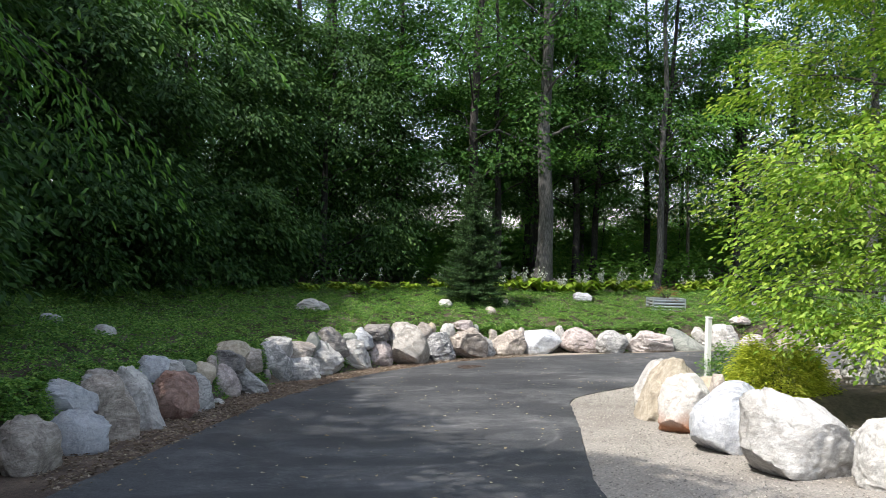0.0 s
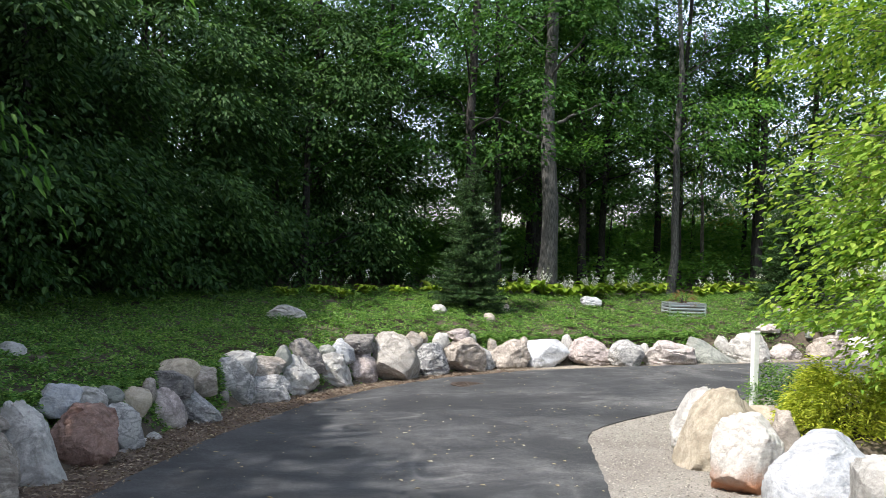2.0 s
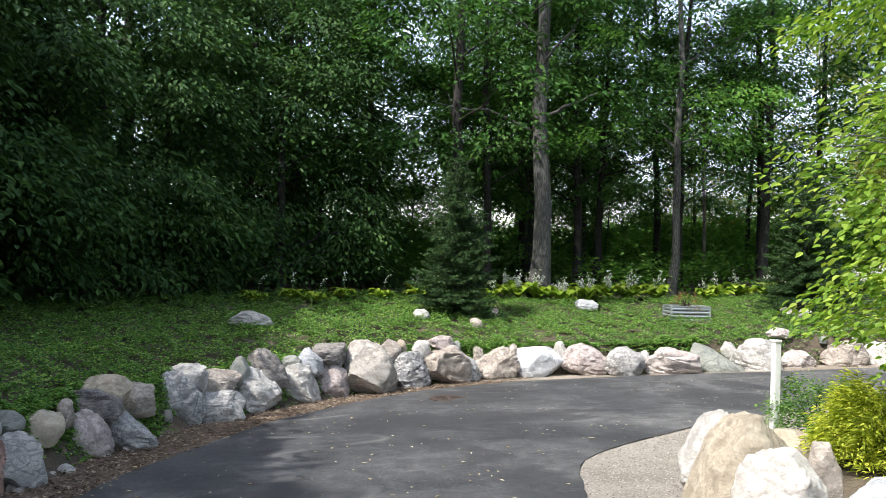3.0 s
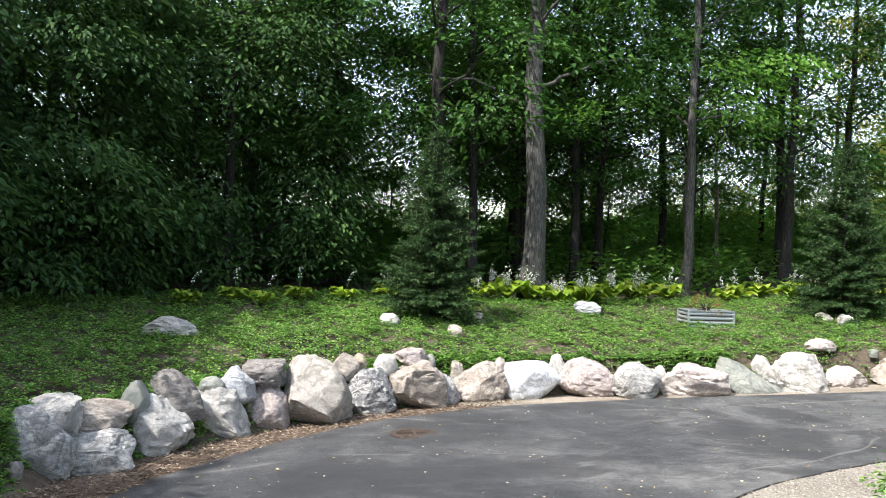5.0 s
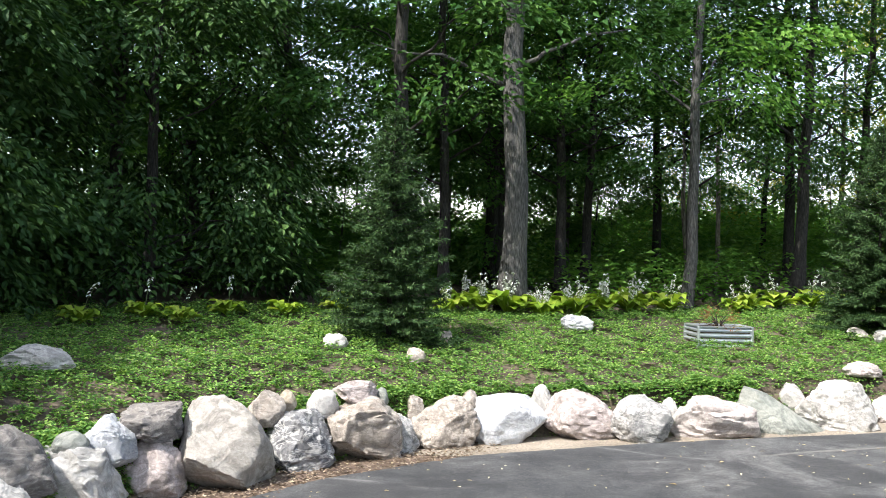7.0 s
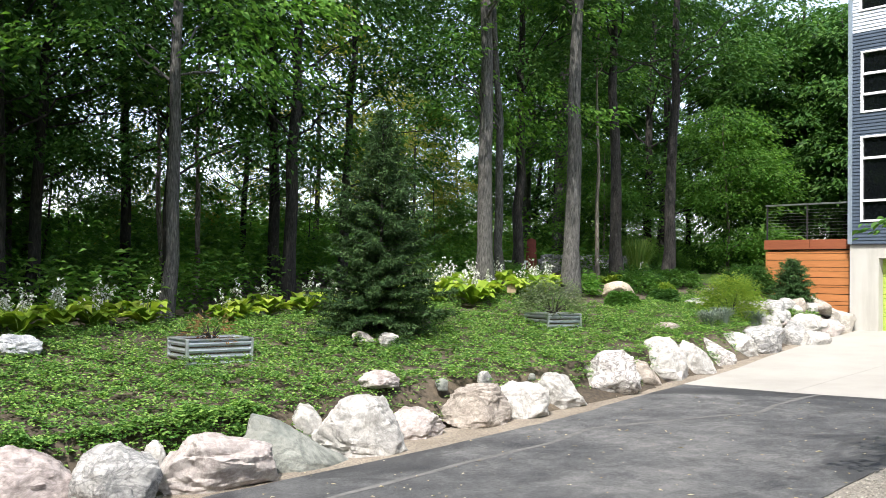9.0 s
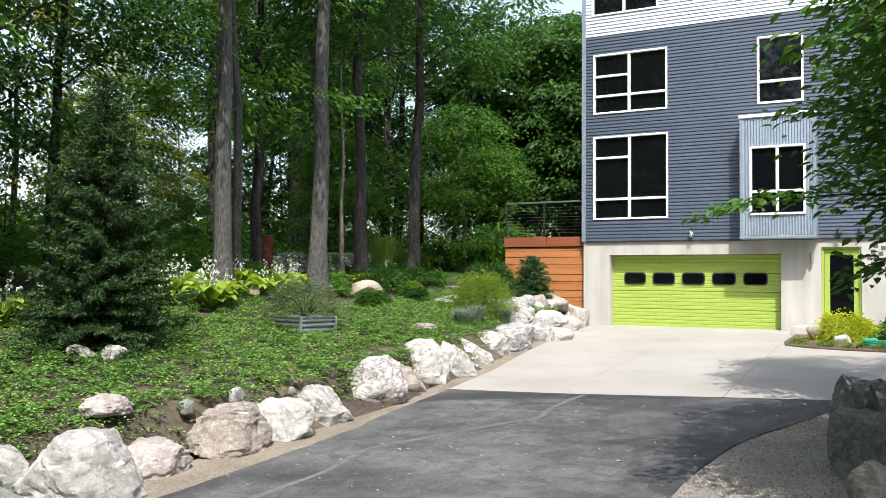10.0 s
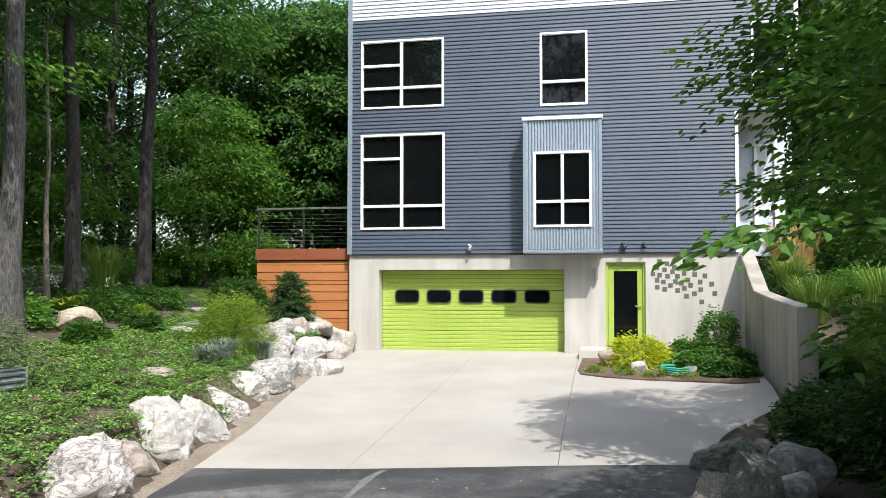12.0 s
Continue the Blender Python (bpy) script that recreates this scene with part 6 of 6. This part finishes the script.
# undergrowth of the wood
rng = np.random.default_rng(43)
n = 8500
x, y = rng.uniform(-14, 46, n), 32.0 + 24 * rng.uniform(0, 1, n) ** 1.1
dd = np.array([noise.noise(Vector((a * 0.2, b * 0.2, 9.0))) for a, b in zip(x, y)])
keep = ((dd > -0.12) | (y > 48)) & ((x < 30.5) | (y > 31)) & ((x < 16) | (y > 35))
x, y = x[keep], y[keep]
C = np.stack([x, y, height(x, y) + rng.uniform(0.05, 1.0, len(x)) * (0.95 + 0.9 * np.clip((y - 37) / 12, 0, 1))], 1)
a = rng.uniform(0, 6.28, len(x))
P, W, up, L = sprays(rng, C, np.stack([np.cos(a), np.sin(a), rng.uniform(0.1, 0.7, len(x))], 1), rng.uniform(0.6, 1.2, len(x)), 16, 0.19, 0.3, 0.25)
# lighter leaf material makes the undergrowth look sunlit by colour
tagged(leaves("undergrowth", P, W, up, L, L * 0.5, M_LEAFG, None), "green leafy undergrowth of the wood floor", "undergrowth", kind="stuff")

# thicket along the far edge of the wood
rng = np.random.default_rng(47)
n = 13000
x, y = rng.uniform(-26, 66, n), rng.uniform(40, 60, n)
zz = 2.3 * rng.uniform(0, 1, n) ** 1.3
dd = np.array([noise.noise(Vector((a * 0.16, b * 0.10, c * 0.45 + 2.0))) for a, b, c in zip(x, y, zz)])
keep = (dd > -0.24 + 0.075 * (zz - 1.5)) & ((y > 46) | (zz < 2.2))
x, y, zz = x[keep], y[keep], zz[keep]
a = rng.uniform(0, 6.28, len(x))
C = np.stack([x, y, height(x, y) + zz + 0.1], 1)
P, W, up, L = sprays(rng, C, np.stack([np.cos(a), np.sin(a), rng.uniform(-0.1, 0.6, len(x))], 1), rng.uniform(0.8, 1.6, len(x)), 9, 0.31, 0.3, 0.25)
# same lighter leaf here, sunlight on the thicket given as colour
tagged(leaves("thicket", P, W, up, L, L * 0.55, M_LEAFG, None), "leafy thicket along the far edge of the wood", "thicket", kind="stuff")


# ---- small things along the drive ----
# white marker post
post = thing("marker_post", Matrix.Translation((7.2, 15.1, -0.83)) @ pose(0, 0, 0, 0, 0, 8), "white square marker post behind the boulders", "post")
part("shaft", boxes((-0.042, 0.042, -0.042, 0.042, 0, 1.49), bevel=0.006), M_FRAME, post)
part("cap", boxes((-0.05, 0.05, -0.05, 0.05, 1.49, 1.52), bevel=0.008), M_FRAME, post)

# drain cover in the dip
M_IRON = plain_mat("rusty_iron", (0.06, 0.05, 0.045), (0.12, 0.085, 0.065), 0.75, 20.0, 0.5, 0.3)
mx, my = 4.05, 21.25
drain = thing("drain_cover", Matrix.Translation((mx, my, float(drive(mx, my)) + 0.02)), "round rusty iron drain cover in the asphalt", "drain cover")
bm = bmesh.new()
for r0, r1, z in ((0.27, 0.36, 0.012),):
    rings = []
    for r, h in ((r1, 0.0), (r1, z), (r0, z), (r0, 0.0)):
        rings.append([bm.verts.new((r * math.cos(k * math.pi / 16), r * math.sin(k * math.pi / 16), h)) for k in range(32)])
    for a, b in zip(rings, rings[1:]):
        for k in range(32):
            bm.faces.new((a[k], a[(k + 1) % 32], b[(k + 1) % 32], b[k]))
part("ring", bm, M_IRON, drain)
for i in range(6):
    u = -0.22 + i * 0.088
    hw = math.sqrt(max(0.01, 0.27 ** 2 - u * u)) - 0.005
    part("bar", boxes((-hw, hw, u - 0.022, u + 0.022, 0, 0.010)), M_IRON, drain)
part("cross_bar", boxes((-0.02, 0.02, -0.26, 0.26, 0.0, 0.014)), M_IRON, drain)

# rock edging piled up beside the deck
rng = np.random.default_rng(111)
SMALL = bmesh.new()
bmesh.ops.create_icosphere(SMALL, subdivisions=3, radius=1.0)
S_V = np.array([v.co[:] for v in SMALL.verts])
S_F = np.array([[v.index for v in f.verts] for f in SMALL.faces])
SMALL.free()


def small_rock(name, x, y, z, w, d, h, tone, seed, label, group, category="stone"):
    r = np.random.default_rng(seed)
    V = np.sign(S_V) * np.abs(S_V) ** 0.8
    for _ in range(12):
        n = unit(r.normal(size=3))
        V -= np.outer(np.maximum(V @ n - r.uniform(0.55, 0.9), 0) * 0.95, n)
    o = r.uniform(-50, 50, 3)
    V *= (1 + 0.07 * np.array([noise.fractal(Vector(v * 1.8 + o), 0.9, 2.1, 4) for v in V]))[:, None]
    V[:, 2] = np.maximum(V[:, 2], -0.6) + 0.55
    ob = mesh_np(name, V * np.array([w / 2, d / 2, h / 1.45]), S_F, ROCK[tone], None, True)
    ob.matrix_world = pose(x, y, z, 0, 0, r.uniform(0, 360))
    return tagged(ob, label, category, group)


tones = ("grey", "pink", "grey", "pale", "tan", "pinkpale")
for i in range(46):
    x = rng.uniform(26.6, 31.2)
    y = 26.25 + rng.uniform(0, 1) * (0.9 + 0.3 * (x - 26.6) / 4.6)
    w = rng.uniform(0.35, 0.8)
    small_rock("edging_rock", x, y, ground_at(x, y) - 0.12 + 0.12 * rng.uniform(0, 1), w, w * 0.8, w * rng.uniform(0.45, 0.7), tones[i % 6], 200 + i, "angular pale rock in the piled edging", "piled edging rocks")
# stones in the gaps of the long wall
for i in range(60):
    u = rng.uniform(0, 1)
    line = resample(WALL[2:17], 200)
    px, py = line[int(u * 199)]
    x, y = px + rng.uniform(-0.15, 0.25), py + rng.uniform(0.05, 0.4)
    w = rng.uniform(0.14, 0.3)
    small_rock("gap_stone", x, y, ground_at(x, y) - 0.06, w, w * 0.8, w * 0.7, ("grey", "tan", "pale", "dark", "slate")[i % 5], 300 + i, "small stone wedged between wall boulders", "stones between the boulders")
# stones on the island and in the door bed
for i, (x, y, w, tone) in enumerate(((28.9, 19.3, 0.7, "sand"), (27.9, 18.7, 0.5, "pale"), (27.4, 17.7, 0.4, "slate"), (17.9, 17.5, 0.8, "grey"), (18.6, 17.2, 0.9, "dark"), (19.4, 17.1, 0.7, "grey"), (20.4, 16.9, 0.6, "tan"))):
    small_rock("bed_stone", x, y, float(drive(x, y)), w, w * 0.8, w * 0.55, tone, 400 + i, "single stone set in the planting bed", "bed stones")

# door bed
bm = bmesh.new()
ring = [(28.15, 20.0), (27.5, 19.9), (27.1, 19.4), (26.75, 18.6), (26.5, 17.6), (26.3, 16.9), (26.5, 16.5), (31.3, 16.5), (31.3, 18.15), (30.15, 18.15), (30.15, 20.0)]
top = [bm.verts.new((x, y, float(drive(x, y)) + 0.055)) for x, y in ring]
low = [bm.verts.new((x, y, float(drive(x, y)) - 0.05)) for x, y in ring]
bm.faces.new(top)
for i in range(len(ring)):
    bm.faces.new((low[i], low[(i + 1) % len(ring)], top[(i + 1) % len(ring)], top[i]))
bmesh.ops.recalc_face_normals(bm, faces=bm.faces[:])
tagged(part("planting_bed", bm, M_MULCH), "brown mulched planting bed beside the green door", "planting bed", kind="structure")

# coiled hose
M_HOSE = plain_mat("teal_hose", (0.03, 0.30, 0.22), (0.05, 0.38, 0.28), 0.4)
pts = []
for k in range(140):
    a = k * 0.3
    r = 0.30 + 0.02 * math.sin(k * 0.7) + 0.03 * (k % 21) / 21
    pts.append((np.array([r * math.cos(a) * 1.5, r * math.sin(a), 0.02 + 0.0007 * k]), 0.014))
v, q = tubes([pts], 6)
hose = mesh_np("garden_hose", v, q, M_HOSE, None, True)
hose.matrix_world = Matrix.Translation((27.6, 18.0, float(drive(27.6, 18.0)) + 0.08))
tagged(hose, "coiled teal garden hose lying in the bed", "hose")


# ornamental grasses
def grass_clump(x, y, wide, tall, mat, n, seed, label, group="ornamental grasses"):
    rng = np.random.default_rng(seed)
    e = thing("grass_clump", at(x, y), label, "grass", group)
    a = rng.uniform(0, 6.28, n)
    r = rng.uniform(0, 1, n) ** 0.7
    base = np.stack([np.cos(a), np.sin(a), 0 * a], 1) * (r * wide * 0.18)[:, None]
    out = np.stack([np.cos(a), np.sin(a), 0 * a], 1) * (rng.uniform(0.3, 1.0, n) * wide / 2)[:, None]
    h = tall * rng.uniform(0.65, 1.05, n)
    side = np.stack([-np.sin(a), np.cos(a), 0 * a], 1) * 0.007
    verts, faces = [], []
    for t, zf, wf in ((0, 0, 1.0), (0.35, 0.62, 0.9), (0.7, 0.95, 0.6), (1.0, 0.9, 0.05)):
        c = base + out * (t ** 1.6) + np.array([0, 0, 1.0]) * (h * zf)[:, None]
        verts += [c + side * wf, c - side * wf]
    V = np.stack(verts, 1).reshape(-1, 3)
    i = np.arange(n)[:, None] * 8
    F = np.concatenate([i + np.array([[0, 1, 3, 2]]), i + np.array([[2, 3, 5, 4]]), i + np.array([[4, 5, 7, 6]])], 1).reshape(-1, 4)
    mesh_np("blade_tuft", V, F, mat, e, False)
    return e


M_STRAW = leaf_mat("straw_blade", (0.42, 0.30, 0.14), (0.52, 0.38, 0.18), (0.60, 0.46, 0.24), 0.3)
M_BLADE = leaf_mat("green_blade", (0.10, 0.19, 0.04), (0.15, 0.25, 0.05), (0.22, 0.31, 0.08), 0.3)
M_FESCUE = leaf_mat("blue_fescue", (0.14, 0.19, 0.17), (0.19, 0.24, 0.21), (0.25, 0.30, 0.25), 0.2)
for i, (x, y, w, h, m, lab) in enumerate(((31.9, 15.1, 1.4, 1.8, M_STRAW, "tall straw-coloured feather grass"), (32.8, 14.6, 1.4, 1.7, M_STRAW, "tall straw-coloured feather grass"), (30.2, 15.3, 1.4, 1.0, M_BLADE, "arching green ornamental grass"),
                                          (24.7, 14.8, 1.8, 1.5, M_BLADE, "arching green ornamental grass"), (26.2, 14.6, 1.8, 1.4, M_BLADE, "arching green ornamental grass"), (23.3, 14.9, 1.7, 1.3, M_BLADE, "arching green ornamental grass"),
                                          (23.5, 26.25, 0.8, 0.45, M_FESCUE, "blue-grey fescue tuft by the boulders"), (24.2, 26.3, 0.8, 0.5, M_FESCUE, "blue-grey fescue tuft by the boulders"), (25.6, 26.2, 0.7, 0.4, M_FESCUE, "blue-grey fescue tuft by the boulders"),
                                          (28.4, 31.6, 1.6, 1.5, M_BLADE, "arching green ornamental grass"), (23.6, 13.6, 1.8, 1.5, M_BLADE, "arching green ornamental grass"), (25.4, 13.4, 1.8, 1.5, M_BLADE, "arching green ornamental grass"), (28.2, 15.2, 1.6, 1.0, M_BLADE, "arching green ornamental grass"), (27.8, 13.9, 1.8, 1.3, M_BLADE, "arching green ornamental grass"))):
    grass_clump(x, y, w, h, m, 420, 120 + i, lab)

# fallen leaves and petals on the asphalt
rng = np.random.default_rng(131)
n = 950
u = rng.uniform(0, 1, n)
A, B = resample(ROAD_L, 300), resample(ROAD_R, 300)
t = rng.uniform(-0.12, 1.0, n) ** 1.0
ii = (u * 299).astype(int)
xy = A[ii] * (1 - t)[:, None] + B[ii] * t[:, None]
P = np.concatenate([xy, (drive(xy[:, 0], xy[:, 1]) + 0.026)[:, None]], 1)
a = rng.uniform(0, 6.28, n)
M_LITTER = leaf_mat("dry_leaf", (0.30, 0.22, 0.12), (0.45, 0.38, 0.25), (0.60, 0.56, 0.45), 0.1, 0.7)
tagged(leaves("leaf_litter", P, np.stack([np.cos(a), np.sin(a), 0 * a + 0.05], 1), np.tile([0, 0, 1.0], (n, 1)), 0.025 + 0.075 * rng.uniform(0, 1, n) ** 2.5, 0.018 + 0.03 * rng.uniform(0, 1, n) ** 2, M_LITTER, None, 0.12), "dry pale leaves scattered on the asphalt", "leaf litter", kind="stuff")
# chips of mulch along the boulders
n = 7000
u = rng.uniform(0, 1, n)
Wl = resample(WALL[2:11], 300)
Rl = resample(ROAD_L[2:9], 300)
ii = (u * 299).astype(int)
t = rng.uniform(0, 1.02, n)
xy = Wl[ii] * (1 - t)[:, None] + Rl[ii] * t[:, None] + rng.normal(0, 0.06, (n, 2))
P = np.concatenate([xy, (drive(xy[:, 0], xy[:, 1]) + 0.012 + rng.uniform(0, 0.012, n))[:, None]], 1)
a = rng.uniform(0, 6.28, n)
M_CHIP = leaf_mat("mulch_chip", (0.10, 0.07, 0.05), (0.20, 0.15, 0.11), (0.36, 0.30, 0.24), 0.0, 0.85)
tagged(leaves("mulch_chips", P, np.stack([np.cos(a), np.sin(a), rng.uniform(-0.2, 0.3, n)], 1), unit(np.array([0, 0, 1.0]) + rng.normal(0, 0.3, (n, 3))), rng.uniform(0.03, 0.09, n), rng.uniform(0.015, 0.035, n), M_CHIP, None, 0.2), "brown mulch chips and grit along the boulders", "mulch", kind="stuff")
# pebbles of the gravel strip
n = 42000
u = rng.uniform(0, 1, n)
A, B = resample(ROAD_R, 300), resample(GRAVEL_R, 300)
ii = (u ** 1.0 * 299).astype(int)
t = rng.uniform(0.0, 1.0, n)
xy = A[ii] * (1 - t)[:, None] + B[ii] * t[:, None] + rng.normal(0, 0.05, (n, 2))
c = np.concatenate([xy, (drive(xy[:, 0], xy[:, 1]) + 0.012)[:, None]], 1)
r = rng.uniform(0.006, 0.015, n)
octa = np.array([[1, 0, 0], [0, 1, 0], [-1, 0, 0], [0, -1, 0], [0, 0, 0.8], [0, 0, -0.6]], float)
V = (c[:, None] + octa[None] * r[:, None, None] * rng.uniform(0.7, 1.3, (n, 6, 1))).reshape(-1, 3)
F = (np.arange(n)[:, None, None] * 6 + np.array([[0, 1, 4], [1, 2, 4], [2, 3, 4], [3, 0, 4]])[None]).reshape(-1, 3)
M_PEB = leaf_mat("pebble", (0.13, 0.12, 0.11), (0.30, 0.275, 0.25), (0.46, 0.43, 0.39), 0.0, 0.8)
tagged(mesh_np("pebbles", V, F, M_PEB), "grey and tan pebbles of the gravel strip", "gravel", kind="stuff")

# ---- garden beyond the trees ----
gx2, gy2 = np.meshgrid(np.linspace(30.5, 42, 40), np.linspace(29.6, 33.5, 24))
ii = np.arange(gx2.size).reshape(gx2.shape)
V = np.stack([gx2 + 0.3 * np.sin(gy2 * 1.7), gy2 + 0.25 * np.sin(gx2 * 0.9), height(gx2, gy2) + 0.03], -1)
M_LAWN = ground_mat("lawn_grass", ((0.10, 0.19, 0.035), (0.14, 0.25, 0.045), (0.18, 0.29, 0.06)), 60, 0.8, 0.03, 1.0)
tagged(mesh_np("lawn", V.reshape(-1, 3), np.stack([ii[:-1, :-1], ii[:-1, 1:], ii[1:, 1:], ii[1:, :-1]], -1).reshape(-1, 4), M_LAWN, None, True), "small mown lawn behind the deck", "lawn", kind="structure")
# low dry-stone wall of grey blocks
swall = thing("stone_wall", at(31.5, 36.2, -50, -0.1), "low grey stone garden wall between the trees", "wall")
r2 = np.random.default_rng(151)
for row in range(4):
    u = -1.7 + 0.1 * (row % 2)
    while u < 1.7:
        w = r2.uniform(0.3, 0.55)
        part("stone", boxes((u, u + w - 0.015, -0.18 + r2.uniform(-0.02, 0.02), 0.18, 0.2 * row, 0.2 * row + 0.19), bevel=0.012), ROCK["grey"], swall)
        u += w
# slabs of the path
for i, (x, y, w) in enumerate(((26.4, 28.4, 1.0), (27.5, 28.7, 1.1), (28.7, 29.1, 1.0), (29.6, 29.7, 1.1))):
    small_rock("path_slab", x, y, ground_at(x, y) - 0.04, w, w * 0.7, 0.16, "grey", 500 + i, "flat grey stone slab of the garden path", "garden path slabs")
# rust-red column and white bench
M_RUST = plain_mat("rust_red_steel", (0.16, 0.035, 0.025), (0.24, 0.055, 0.035), 0.7, 9.0, 0.3, 0.2)
v, q = tubes([[(np.array([0, 0, 0.0]), 0.22), (np.array([0, 0, 0.6]), 0.2), (np.array([0, 0, 1.3]), 0.16), (np.array([0, 0, 1.35]), 0.02)]], 14)
col = mesh_np("garden_column", v, q, M_RUST, None, True)
col.matrix_world = at(28.3, 36.0)
tagged(col, "rust-red round garden column under the trees", "column")
bench = thing("garden_bench", at(27.3, 36.3, -35), "simple white garden bench under the trees", "bench")
part("seat", boxes((-0.75, 0.75, -0.2, 0.2, 0.52, 0.58), bevel=0.008), M_FRAME, bench)
for sx in (-0.65, 0.65):
    part("leg", boxes((sx - 0.04, sx + 0.04, -0.18, 0.18, 0, 0.52), bevel=0.006), M_FRAME, bench)

# small board marking the planting
M_TAN = plain_mat("tan_wood", (0.26, 0.19, 0.12), (0.36, 0.27, 0.18), 0.8)
board = thing("plant_marker", at(20.4, 29.7, -40), "small tan wooden marker board among hostas", "marker")
part("board", boxes((-0.11, 0.11, -0.012, 0.012, 0.24, 0.44), bevel=0.006), M_TAN, board)
part("stake", boxes((-0.02, 0.02, 0.012, 0.035, 0, 0.5)), M_CEDARD, board)

# pale dusty crack wandering across the asphalt
M_DUST = plain_mat("dusty_crack", (0.10, 0.099, 0.097), (0.19, 0.187, 0.182), 0.9, 9.0)
line = resample([(19.3, 21.85), (18.2, 21.9), (17.1, 21.75), (16.5, 22.1), (15.6, 22.55), (14.7, 22.95), (13.7, 22.75), (11.9, 22.8), (9.5, 22.7)], 90)
side = unit(np.stack([-np.gradient(line[:, 1]), np.gradient(line[:, 0])], 1))
half = np.array([0.035 + 0.045 * abs(noise.noise(Vector((a * 1.3, b * 1.3, 2.0)))) for a, b in line])
wander = np.array([0.10 * noise.noise(Vector((a * 1.1, b * 1.1, 8.0))) for a, b in line])
line = line + side * wander[:, None]
A, B = line + side * half[:, None], line - side * half[:, None]
V = np.concatenate([np.concatenate([E, (drive(E[:, 0], E[:, 1]) + 0.0245)[:, None]], 1) for E in (A, B)])
i = np.arange(89)
crack = mesh_np("asphalt_crack", V, np.stack([i + 90, i + 91, i + 1, i], 1), M_DUST)
tagged(crack, "pale dusty crack line in the dark asphalt", "crack", kind="structure")
